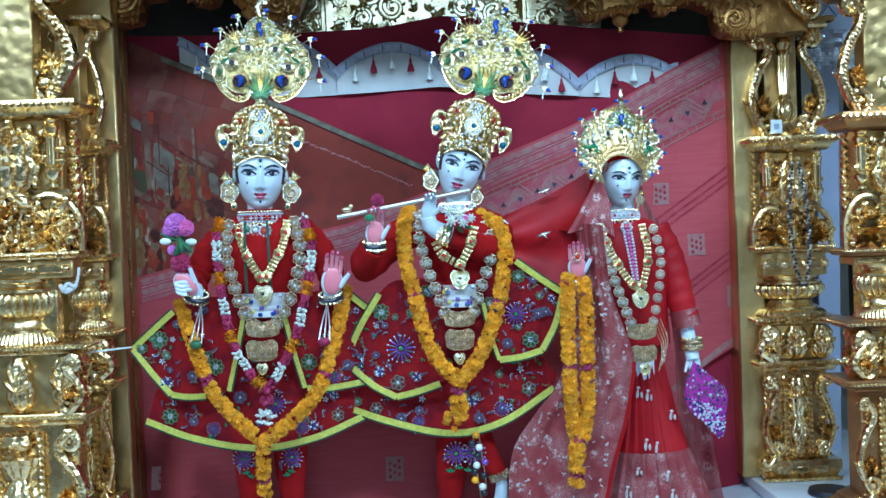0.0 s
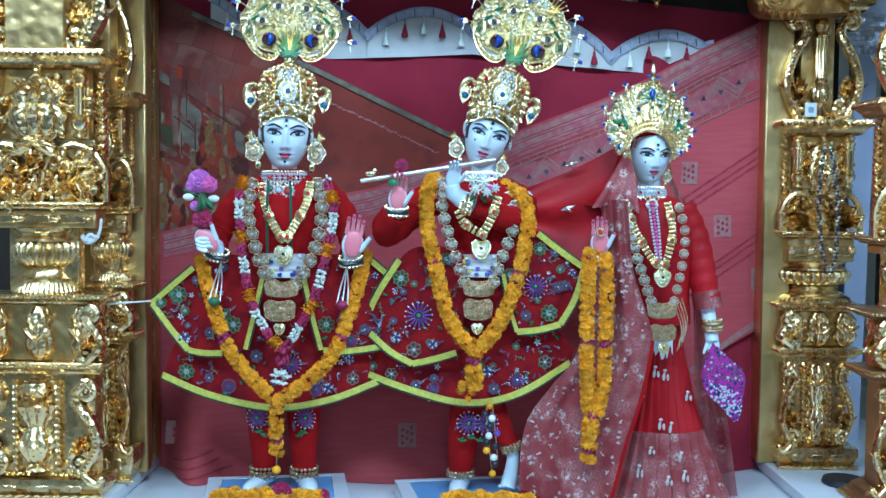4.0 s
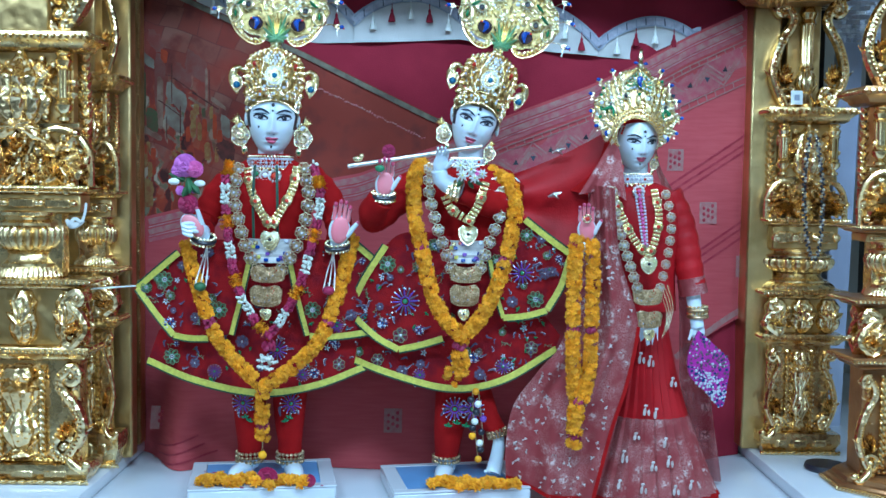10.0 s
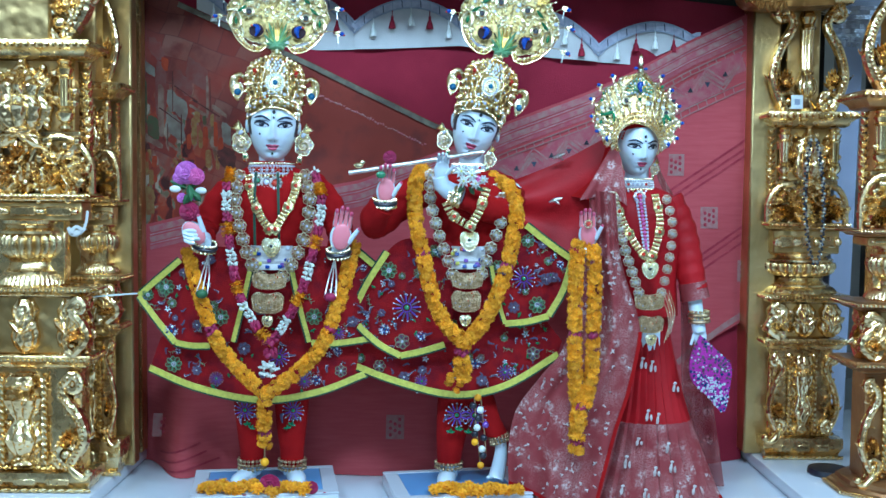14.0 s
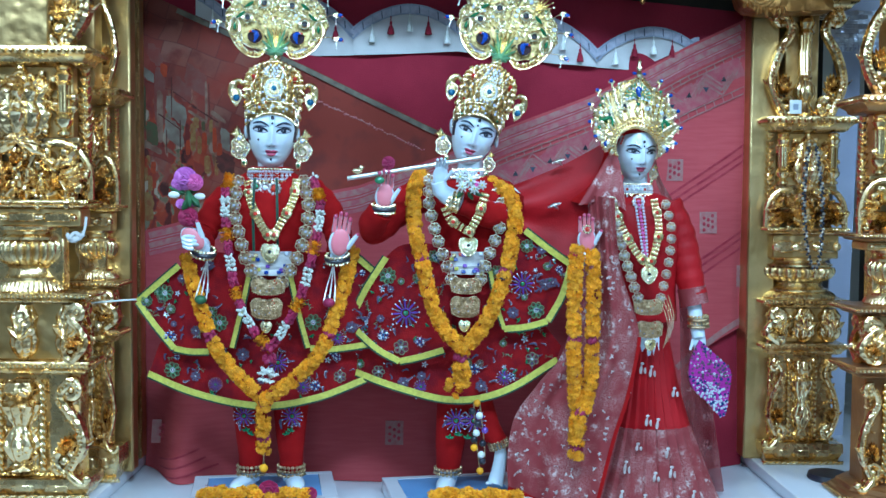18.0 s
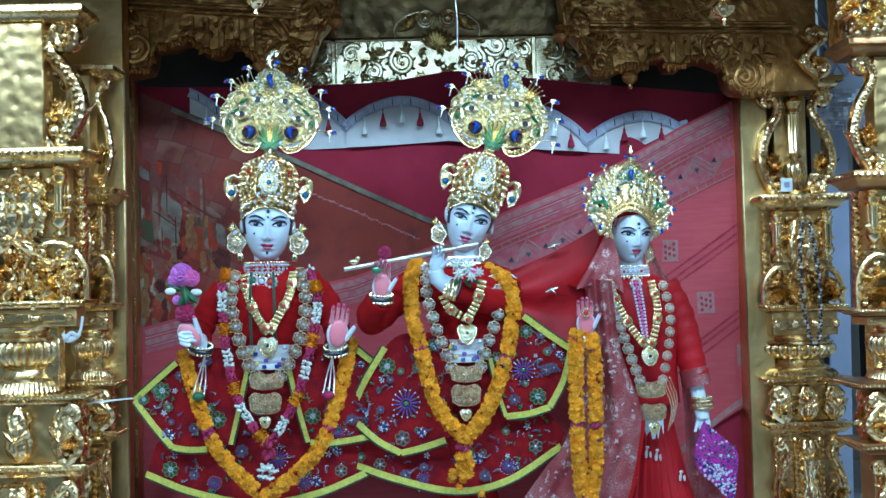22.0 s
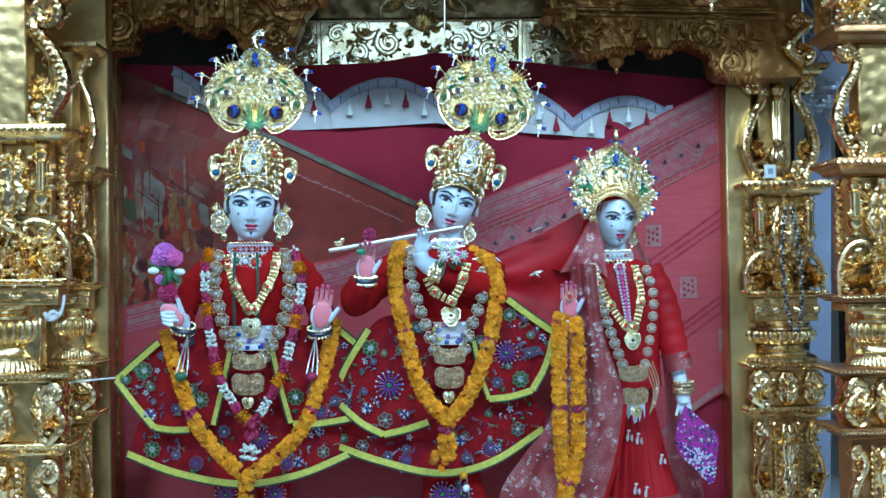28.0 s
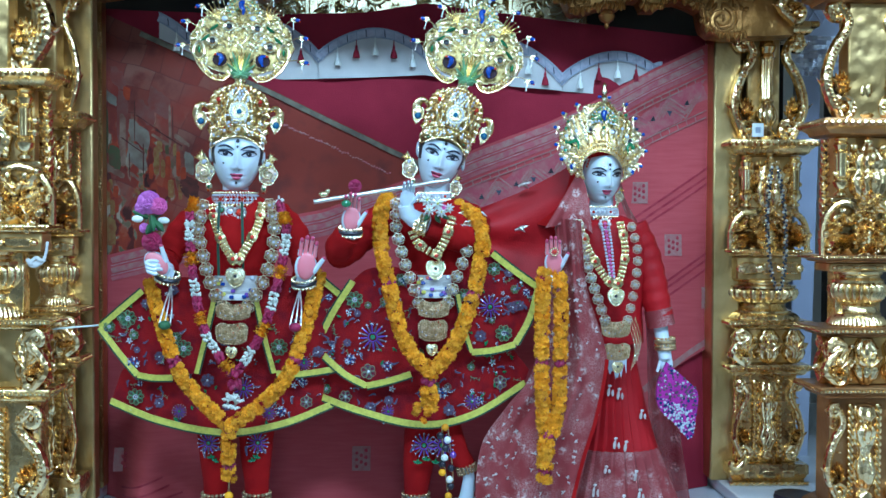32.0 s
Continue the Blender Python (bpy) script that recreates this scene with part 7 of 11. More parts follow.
def brooch(root, p, w, h, name="plaque"):
    """A broad embossed plaque, saddle-shaped at the top, with a leafy rim and stones."""
    w, h = w * 0.92, h * 0.80
    bm = bmesh.new()
    rim = []
    for i in range(36):
        a = 2 * math.pi * i / 36
        c, s = math.cos(a), math.sin(a)
        k = abs(s) ** 0.75 * (1 if s > 0 else -1)
        z = (0.44 + 0.10 * abs(s) ** 2 - 0.10 * math.exp(-(s / 0.35) ** 2) if c > 0 else 0.52) * (abs(c) ** 0.6) * (1 if c > 0 else -1)
        rim.append((p[0] + w / 2 * k * (0.98 + 0.03 * math.cos(9 * a)), p[2] + h * z))
    plate(bm, rim, p[1], p[1] + 0.010, 0, 0.010)
    beads(bm, [Vector((x, p[1] - 0.001, z)) for x, z in rim + rim[:1]], 0.0028)
    inner = [Vector((p[0] + (x - p[0]) * 0.82, p[1] - 0.003, p[2] + (z - p[2]) * 0.80)) for x, z in rim + rim[:1]]
    tube(bm, inner, 0.0018, 6)
    for s in (-1, 1):
        for r, cx, cz in ((0.20, 0.24, 0.02), (0.13, 0.10, -0.22), (0.12, 0.12, 0.22)):
            tube(bm, spiral(p[0] + s * w * cx, p[1] - 0.007, p[2] + h * cz, h * r, 1.3, 90, s, 18), lambda t: 0.0020 * (1.1 - 0.5 * t), 6)
    for i in range(26):
        a = 2.4 * i
        r = 0.40 * math.sqrt((i + 0.5) / 26)
        ball(bm, (p[0] + w * r * math.cos(a), p[1] - 0.008 + 0.012 * r, p[2] + h * r * math.sin(a)), 0.0026, 6, 4, (1, 0.8, 1), 0 if i % 5 and i % 8 else (1 if i % 8 else 2))
    return part(name, bm, [ANTIQUE, GEM_CLEAR, GEM_RED], root)


def bangle(name, centre, axis, r, mats, label, count=2):
    """Stacked wrist rings round an axis."""
    axis = Vector(axis).normalized()
    ob = thing(name, centre, label, "bangle", "bangles")
    s = axis.cross(Vector((0.1, 1, 0.2))).normalized()
    w = axis.cross(s)
    for k in range(count):
        bm = bmesh.new()
        c = Vector(centre) + axis * (k - (count - 1) / 2) * 0.0095
        ring = [c + (s * math.cos(a) + w * math.sin(a)) * r for a in [2 * math.pi * i / 26 for i in range(27)]]
        if k % 2 == 0:
            beads(bm, ring, 0.0046)
        else:
            tube(bm, ring, 0.0050, 8)
        part("bead_ring" if k % 2 == 0 else "ring", bm, mats[k % len(mats)], ob)
    return ob


def boss(bm, x, y, z, r, mats=(0, 1)):
    """A ring of beads round a gem."""
    for k in range(10):
        a = 2 * math.pi * k / 10
        ball(bm, (x + r * math.cos(a), y, z + r * math.sin(a)), r * 0.34, 6, 4, (1, 0.8, 1), mats[0])
    ball(bm, (x, y - 0.002, z), r * 0.62, 8, 6, (1, 0.6, 1), mats[1])


def local_part(name, bm, mat, root, m, label=""):
    bmesh.ops.transform(bm, matrix=m, verts=bm.verts)
    return part(name, bm, mat, root, label)


def rim_dip(x, z):
    """The rim is arched over the brow and hangs lower at the temples."""
    return -0.040 * (abs(x) / 0.076) ** 2.2 * max(0.0, 1 - z / 0.085)


def crown_profile(z):
    """Radius of the tall crown at a height over its rim."""
    return lerp_table([(0.0, 0.0715), (0.006, 0.0765), (0.020, 0.0770), (0.035, 0.0785), (0.060, 0.0820), (0.085, 0.0815), (0.110, 0.0760), (0.130, 0.0630), (0.145, 0.0440), (0.155, 0.0220), (0.165, 0.0150), (0.173, 0.0170), (0.184, 0.0080)], z)


def crown_place(a, z, out=0.0):
    """A pose on the crown's surface: its front is -y, turned a radians round, z over the rim."""
    r = crown_profile(z) + out
    x = r * math.sin(a)
    return Matrix.Translation((x, 0.002 - 1.15 * r * math.cos(a), z + rim_dip(x, z))) @ Matrix.Rotation(a, 4, "Z")


def tall_crown(m, label, seed):
    """A tall jewelled crown over the brow, with side ornaments and a fan crest. m: its pose at the brow."""
    rnd = random.Random(seed)
    root = thing("jewelled_crown", m.translation, label, "crown", "crowns of the figures")
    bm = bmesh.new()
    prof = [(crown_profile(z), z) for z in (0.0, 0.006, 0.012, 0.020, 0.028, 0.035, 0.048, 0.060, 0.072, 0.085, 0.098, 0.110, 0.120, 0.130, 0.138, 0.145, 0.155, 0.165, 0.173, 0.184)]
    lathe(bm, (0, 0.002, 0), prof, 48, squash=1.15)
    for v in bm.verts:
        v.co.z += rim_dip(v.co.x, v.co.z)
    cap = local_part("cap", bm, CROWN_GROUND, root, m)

    def set_on(bm, a, z, make, out=0.0):
        piece_bm = bmesh.new()
        make(piece_bm)
        mesh = bpy.data.meshes.new("motif")
        piece_bm.transform(crown_place(a, z, out))
        piece_bm.to_mesh(mesh)
        piece_bm.free()
        bm.from_mesh(mesh)
        bpy.data.meshes.remove(mesh)
    # scrolling leaves in both flanks, rising from the rim band
    bm = bmesh.new()
    for s in (-1, 1):
        for j, z in enumerate((0.044, 0.060, 0.076, 0.092, 0.108, 0.122)):
            for i in range(6):
                a = s * (0.46 + 0.23 * i + 0.08 * (j % 2))
                g = radians(90 - s * (24 + 10 * (i % 3)) + rnd.uniform(-14, 14))
                l = rnd.uniform(0.014, 0.019)

                def curl(b):
                    leaf(b, (-l * 0.5 * math.cos(g), 0, -l * 0.5 * math.sin(g)), (l * 0.6 * math.cos(g), -0.001, l * 0.6 * math.sin(g)), 0.0052, 0.011, 3)
                    ball(b, (l * 0.62 * math.cos(g), -0.004, l * 0.62 * math.sin(g)), 0.0034, 7, 5)
                    tube(b, spiral(0, -0.003, 0, 0.0075, 0.8, math.degrees(g) + 120, s, 12), lambda t: 0.0016, 5)
                set_on(bm, a, z, curl)
    local_part("leaf_scrollwork", bm, GOLD_BRIGHT, cap, m)
    bm = bmesh.new()
    for i in range(300):
        a, z = rnd.uniform(-1.9, 1.9), rnd.uniform(0.004, 0.148)
        s = rnd.uniform(0.0018, 0.0038)
        q = rnd.random()
        ball(bm, crown_place(a, z, 0.002).translation, s, 6, 4, (1, 1, 1), 0 if q < 0.62 else (1 if q < 0.94 else (2 if q < 0.97 else 3)))
    local_part("filigree", bm, [GOLD_PALE, GEM_CLEAR, GEM_RED, GEM_GREEN], cap, m)
    # rim: pearls, a row of framed stones and a second bead row
    bm = bmesh.new()
    turn = [-1.9 + 3.8 * i / 40 for i in range(41)]
    for z, r in ((0.003, 0.0020), (0.036, 0.0022)):
        beads(bm, [crown_place(a, z, 0.003).translation for a in turn], r)
    local_part("bead_band", bm, GOLD_BRIGHT, cap, m)
    bm = bmesh.new()
    for i in range(15):
        set_on(bm, -1.75 + 0.25 * i, 0.0235, lambda b: boss(b, 0, -0.002, 0, 0.0066, (0, 1 if i % 2 else 2)))
        set_on(bm, -1.62 + 0.25 * i, 0.0235, lambda b: leaf(b, (0, 0, -0.008), (0, -0.002, 0.010), 0.0036, 0.007, 2, 0))
    local_part("stone_band", bm, [GOLD_BRIGHT, GEM_CLEAR, GOLD_PALE], cap, m)
    # the bright middle panel: a white stone disc round a blue stone, stones above and below
    bm = bmesh.new()
    rim = [(0.0285 * math.cos(a), 0.0285 * math.sin(a)) for a in [2 * math.pi * i / 28 for i in range(28)]]
    plate(bm, rim, -0.002, 0.006, 0, 0.003)
    for n, r, size, mat in ((24, 0.0275, 0.0034, 0), (20, 0.0225, 0.0032, 1), (14, 0.0160, 0.0030, 2), (10, 0.0112, 0.0024, 0)):
        for k in range(n):
            a = 2 * math.pi * k / n
            ball(bm, (r * math.cos(a), -0.004, r * math.sin(a)), size, 6, 5, (1, 0.9, 1), mat)
    ball(bm, (0, -0.005, 0), 0.0078, 12, 8, (1, 0.7, 1), 3)
    bm.transform(crown_place(0, 0.074, 0.002))
    local_part("front_boss", bm, [GOLD_PALE, GEM_CLEAR, GOLD_BRIGHT, GEM_TEAL], cap, m)
    bm = bmesh.new()
    for z, wide, n in ((0.044, 0.34, 6), (0.050, 0.22, 4), (0.108, 0.30, 5), (0.116, 0.34, 6), (0.125, 0.30, 5), (0.134, 0.30, 4), (0.142, 0.26, 4)):
        for k in range(n):
            set_on(bm, wide * (2 * k / (n - 1) - 1), z, lambda b: ball(b, (0, -0.002, 0), 0.0042, 7, 5, (1, 0.8, 1.1), 1 if (k + int(z * 1000)) % 3 else 0))
    for s in (-1, 1):
        beads(bm, [crown_place(s * (0.40 + 0.05 * math.sin(30 * z)), z, 0.004).translation for z in [0.040 + 0.012 * i for i in range(9)]], 0.0030, 0)
    local_part("middle_panel", bm, [GOLD_PALE, GEM_CLEAR], cap, m)
    # knobbed comb along the top and a flower finial
    bm = bmesh.new()
    for i in range(13):
        a = -1.32 + 0.22 * i
        z = 0.120 + 0.030 * math.cos(a * 1.05)
        set_on(bm, a, z, lambda b: ball(b, (0, -0.003, 0.003), 0.0064, 8, 6, (1, 0.9, 1.25)))
        set_on(bm, a + 0.11, z - 0.007, lambda b: leaf(b, (0, 0, -0.008), (0, -0.003, 0.010), 0.0050, 0.009, 2))
    local_part("comb", bm, GOLD_BRIGHT, cap, m)
    bm = bmesh.new()
    for k in range(7):
        a = 2 * math.pi * k / 7
        ball(bm, (0.0105 * math.cos(a), -0.018, 0.166 + 0.0115 * math.sin(a)), 0.0062, 7, 5, (1, 0.8, 1))
    ball(bm, (0, -0.022, 0.166), 0.0060, 8, 6)
    local_part("flower_finial", bm, GOLD_PALE, cap, m)
    for s in (-1, 1):
        bm = bmesh.new()
        ball(bm, crown_place(s * 0.78, 0.106, 0.005).translation, 0.0078, 10, 8, (1, 1, 0.85))
        local_part("red_gem", bm, GEM_RED, cap, m)
        bm = bmesh.new()
        hook = spline([(s * 0.086, -0.020, 0.080), (s * 0.098, -0.022, 0.092), (s * 0.113, -0.024, 0.086), (s * 0.119, -0.024, 0.062), (s * 0.112, -0.024, 0.034), (s * 0.103, -0.024, 0.018)], 22)
        tube(bm, hook, lambda t: 0.0042 + 0.0085 * math.sin(math.pi * t) ** 1.2, 10, flat=0.6)
        rim = [(s * 0.1065 + 0.0150 * math.sin(a) * (1 + 0.28 * math.cos(a)), 0.046 + 0.023 * math.cos(a)) for a in [2 * math.pi * i / 20 for i in range(20)]]
        plate(bm, rim, -0.033, -0.022, 0, 0.003)
        beads(bm, [Vector((x, -0.034, z)) for x, z in rim + rim[:1]], 0.0030, 1)
        for k in range(5):
            ball(bm, hook[2 + 2 * k] + Vector((0, -0.008, 0.001)), 0.0050, 7, 5, (1, 0.8, 1), 1)
        ball(bm, (s * 0.1065, -0.036, 0.043), 0.0100, 10, 8, (1, 0.6, 1.05), 2)
        local_part("side_ornament", bm, [GOLD_BRIGHT, GOLD_PALE, GEM_TEAL], root, m)
        # pearl string along the temple
        bm = bmesh.new()
        beads(bm, [Vector((s * (0.0735 + 0.0015 * math.sin(4 * t)), -0.020 + 0.012 * t, -0.004 - 0.050 * t)) for t in [i / 6 for i in range(7)]], 0.0026)
        local_part("pearl_string", bm, GOLD_PALE, root, m)
    return root


def fan_crest(root, m, s, seed, sprigs=True):
    """A peacock-fan crest: openwork plate with paisley curls, ringed stones, a green palmette and sprigs on wires."""
    rnd = random.Random(seed)

    def oval(a, k=1.0):
        x, z = 0.140 * k * math.cos(a), (0.116 if math.sin(a) > 0 else 0.080) * k * math.sin(a)
        return x, z + 0.012
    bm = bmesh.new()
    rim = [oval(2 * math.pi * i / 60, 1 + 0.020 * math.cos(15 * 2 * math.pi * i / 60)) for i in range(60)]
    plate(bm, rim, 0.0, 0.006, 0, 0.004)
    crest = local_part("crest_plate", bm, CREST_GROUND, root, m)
    keep = []                                  # round fields that the filler leaves free

    def free(x, z, r):
        return all((x - a) ** 2 + (z - b) ** 2 > (c + r) ** 2 for a, b, c in keep)
    for x, z in ((-0.036, 0.066), (0.041, 0.062), (-0.080, 0.022), (0.077, 0.010)):
        keep.append((x, z, 0.017))
        bm = bmesh.new()
        tube(bm, [Vector((x + 0.0120 * math.cos(a), -0.009, z + 0.0120 * math.sin(a))) for a in [2 * math.pi * i / 18 for i in range(19)]], 0.0056, 8)
        for k in range(12):
            a = 2 * math.pi * k / 12
            ball(bm, (x + 0.0175 * math.cos(a), -0.006, z + 0.0175 * math.sin(a)), 0.0030, 6, 4)
        ball(bm, (x, -0.008, z), 0.0072, 10, 6, (1, 0.6, 1), 1)
        local_part("boss", bm, [GOLD_PALE, BLACK], crest, m)
    for h in (-1, 1):
        # paisley curl round a dark eye with a blue peacock
        cx, cz = h * 0.058, -0.030
        keep.append((cx, cz, 0.030))
        bm = bmesh.new()
        lobe = spline([(h * 0.030, -0.010, -0.062), (h * 0.046, -0.010, -0.080), (h * 0.072, -0.010, -0.078), (h * 0.100, -0.010, -0.056), (h * 0.118, -0.008, -0.026)], 24)
        tube(bm, [Vector((cx + (p.x - cx) * 1.16, p.y, cz + (p.z - cz) * 1.16)) for p in lobe], lambda t: 0.0014 + 0.0016 * math.sin(math.pi * t), 6, 1)
        for q in lobe[1::2]:
            for g in (0.88, 1.02):
                ball(bm, Vector((cx + (q.x - cx) * g + rnd.uniform(-0.002, 0.002), -0.010, cz + (q.z - cz) * g + rnd.uniform(-0.002, 0.002))), rnd.uniform(0.0026, 0.0042), 6, 5, (1, 0.8, 1), 0 if rnd.random() < 0.7 else 1)
        for k in range(1, 11):
            p, q = lobe[2 * k], lobe[2 * k + 1]
            leaf(bm, (cx + (p.x - cx) * 0.86, -0.008, cz + (p.z - cz) * 0.86), (cx + (q.x - cx) * 1.16, -0.012, cz + (q.z - cz) * 1.16), 0.0050, 0.009, 2)
        beads(bm, [Vector((cx + 0.0205 * math.cos(a), -0.010, cz + 0.0205 * math.sin(a))) for a in [2 * math.pi * i / 26 for i in range(27)]], 0.0019, 1)
        local_part("curl", bm, [GOLD_PALE, GOLD_BRIGHT], crest, m)
        bm = bmesh.new()
        plate(bm, [(cx + 0.0195 * math.cos(a), cz + 0.0195 * math.sin(a)) for a in [2 * math.pi * i / 20 for i in range(20)]], -0.009, -0.004, 0)
        local_part("eye_ground", bm, EYE_GROUND, crest, m)
        bm = bmesh.new()
        neck = spline([(cx + h * 0.006, -0.016, cz + 0.012), (cx - h * 0.003, -0.017, cz + 0.008), (cx - h * 0.004, -0.017, cz - 0.004), (cx + h * 0.001, -0.016, cz - 0.018)], 14)
        tube(bm, neck, lambda t: 0.0030 + 0.0052 * math.sin(math.pi * min(1.0, t + 0.05)) ** 2, 9)
        ball(bm, neck[0], 0.0042, 8, 6)
        local_part("blue_enamel_peacock", bm, GEM_BLUE, crest, m)
        bm = bmesh.new()
        ball(bm, neck[0] + Vector((h * 0.006, -0.002, -0.001)), 0.0028, 7, 5, (1.5, 0.8, 0.9))
        local_part("red_beak", bm, GEM_RED, crest, m)
        # outer paisley with a green stone
        ox, oz = h * 0.115, -0.004
        keep.append((ox, oz, 0.022))
        bm = bmesh.new()
        tear = [(ox + 0.0145 * math.sin(a) * (1 - 0.25 * math.cos(a)), oz + 0.024 * math.cos(a)) for a in [2 * math.pi * i / 24 for i in range(25)]]
        tube(bm, [Vector((x, -0.008, z)) for x, z in tear], 0.0042, 8)
        beads(bm, [Vector((ox + (x - ox) * 0.62, -0.009, oz + (z - oz) * 0.68)) for x, z in tear], 0.0022)
        local_part("paisley", bm, GOLD_PALE, crest, m)
        for p, q in (((ox, -0.009, oz - 0.011), (ox, -0.011, oz + 0.013)), ((h * 0.088, -0.009, 0.040), (h * 0.112, -0.011, 0.020)), ((h * 0.066, -0.009, 0.070), (h * 0.090, -0.011, 0.052))):
            bm = bmesh.new()
            leaf(bm, p, q, 0.0056, 0.010, 2)
            local_part("green_enamel_leaf", bm, GEM_GREEN, crest, m)
    # palmette
    keep.append((0.0, -0.030, 0.030))
    for k in range(9):
        bm = bmesh.new()
        a = math.pi * (0.14 + 0.72 * k / 8)
        l = 0.060 + 0.022 * math.sin(a)
        leaf(bm, (0.004 * math.cos(a), -0.009, -0.070), (l * 0.62 * math.cos(a), -0.013, -0.070 + l * math.sin(a)), 0.0052, 0.011, 4)
        local_part("palmette_leaf", bm, GREEN_PALE if k in (0, 2, 6, 8) else GOLD_PALE, crest, m)
    for k, (x, z) in enumerate(((-0.030, -0.066), (0.030, -0.066), (-0.022, -0.080), (0.022, -0.080), (-0.010, -0.050), (0.010, -0.050))):
        bm = bmesh.new()
        leaf(bm, (0, -0.011, -0.074), (x, -0.014, z), 0.0070, 0.010, 3)
        local_part("palmette_leaf", bm, GREEN_PALE, crest, m)
    bm = bmesh.new()
    # openwork filler: small rings, leaves and grains between the large motifs
    placed = []
    tries = 0
    while len(placed) < 250 and tries < 9000:
        tries += 1
        a, q = rnd.uniform(0, 2 * math.pi), math.sqrt(rnd.random())
        x, z = oval(a, q * 0.96)
        r = rnd.choice((0.0056, 0.0080, 0.0104))
        if not free(x, z, r) or any((x - b) ** 2 + (z - c) ** 2 < (r + d) ** 2 * 0.60 for b, c, d in placed):
            continue
        placed.append((x, z, r))
        kind = rnd.random()
        if kind < 0.40:
            tube(bm, [Vector((x + r * 0.72 * math.cos(b), -0.006, z + r * 0.72 * math.sin(b))) for b in [2 * math.pi * i / 9 for i in range(10)]], r * 0.30, 5)
            ball(bm, (x, -0.005, z), r * 0.30, 6, 4, (1, 1, 1), 0 if kind < 0.34 else 2)
        elif kind < 0.72:
            g = math.atan2(z + 0.07, x) + rnd.uniform(-0.5, 0.5)
            leaf(bm, (x - r * math.cos(g), -0.004, z - r * math.sin(g)), (x + r * 1.3 * math.cos(g), -0.006, z + r * 1.3 * math.sin(g)), r * 0.60, 0.0055, 2)
        else:
            ball(bm, (x, -0.004, z), r * 0.74, 8, 6, (1, 0.55, 1), 0 if kind < 0.94 else 1)
    beads(bm, [Vector((x, -0.003, z)) for x, z in rim + rim[:1]], 0.0036, 0)
    local_part("filigree", bm, [GOLD_PALE, GEM_CLEAR, GREEN_PALE], crest, m)
    # the peacock with a spread tail rising over the plate, between leafy shoulders
    bm = bmesh.new()
    dome = [(0.046 * math.cos(a), 0.112 + 0.052 * math.sin(a)) for a in [math.pi * i / 18 for i in range(19)]]
    plate(bm, dome + [(-0.040, 0.098), (0.040, 0.098)], -0.002, 0.004, 0)
    for j, (r, n) in enumerate(((0.018, 7), (0.028, 9), (0.038, 12), (0.047, 15))):
        for k in range(n):
            a = math.pi * (0.02 + 0.96 * k / (n - 1))
            p = Vector((r * math.cos(a), -0.006, 0.108 + r * 1.10 * math.sin(a)))
            ball(bm, p, 0.0034 if j < 3 else 0.0040, 6, 5, (1, 0.8, 1), (1, 2, 1, 2)[j] if (k + j) % 3 else 3)
            leaf(bm, p * 0.93 + Vector((0, 0, 0.0075)), p + Vector((0, -0.001, 0)), 0.0026, 0.006, 2, 1)
    local_part("peacock_tail", bm, [CREST_GROUND, GREEN_PALE, GOLD_PALE, GEM_CLEAR], crest, m)
    bm = bmesh.new()
    body = spline([(0.004, -0.018, 0.134), (-0.004, -0.019, 0.132), (-0.004, -0.019, 0.122), (0.002, -0.018, 0.110), (0.0, -0.017, 0.098)], 16)
    tube(bm, body, lambda t: 0.0036 + 0.0044 * math.sin(math.pi * min(1.0, 0.2 + 0.9 * t)), 9)
    local_part("blue_enamel_peacock", bm, GEM_BLUE, crest, m)
    bm = bmesh.new()
    for h in (-1, 1):
        for k in range(5):
            g = radians(84 - 15 * k) if h > 0 else radians(96 + 15 * k)
            b0 = Vector((h * 0.062, -0.003, 0.084))
            leaf(bm, b0, b0 + Vector((0.052 * math.cos(g), -0.006, 0.052 * math.sin(g))), 0.0042, 0.008, 4)
            ball(bm, b0 + Vector((0.054 * math.cos(g), -0.006, 0.054 * math.sin(g))), 0.0030, 6, 5)
    local_part("shoulder_leaves", bm, GOLD_PALE, crest, m)
    bm = bmesh.new()
    lathe(bm, (0, 0, -0.116), [(0.016, 0), (0.014, 0.012), (0.008, 0.022), (0.007, 0.045), (0.012, 0.055)], 12)
    local_part("stem", bm, GOLD_PALE, crest, m)
    bm = bmesh.new()
    top = spline([(0.0, -0.006, 0.160), (-0.008, -0.008, 0.178), (-0.004, -0.009, 0.198), (0.006, -0.010, 0.210), (0.014, -0.010, 0.204), (0.013, -0.010, 0.194)], 18)
    tube(bm, top, lambda t: 0.0022 + 0.0050 * math.sin(math.pi * (0.1 + 0.7 * t)), 8)
    for k in range(5):
        p = top[3 + 3 * k]
        leaf(bm, p, p + Vector((0.014, -0.004, -0.004 + 0.003 * k)), 0.0045, 0.007, 2)
        ball(bm, p + Vector((-0.005, -0.005, 0)), 0.0034, 6, 5)
    ball(bm, (0.016, -0.012, 0.178), 0.0070, 8, 6, (1.2, 0.8, 0.9), 1)
    ball(bm, (0.010, -0.013, 0.168), 0.0050, 8, 6, (1, 0.8, 1), 2)
    local_part("top_plume", bm, [GOLD_PALE, GEM_BLUE, GEM_CLEAR], crest, m)
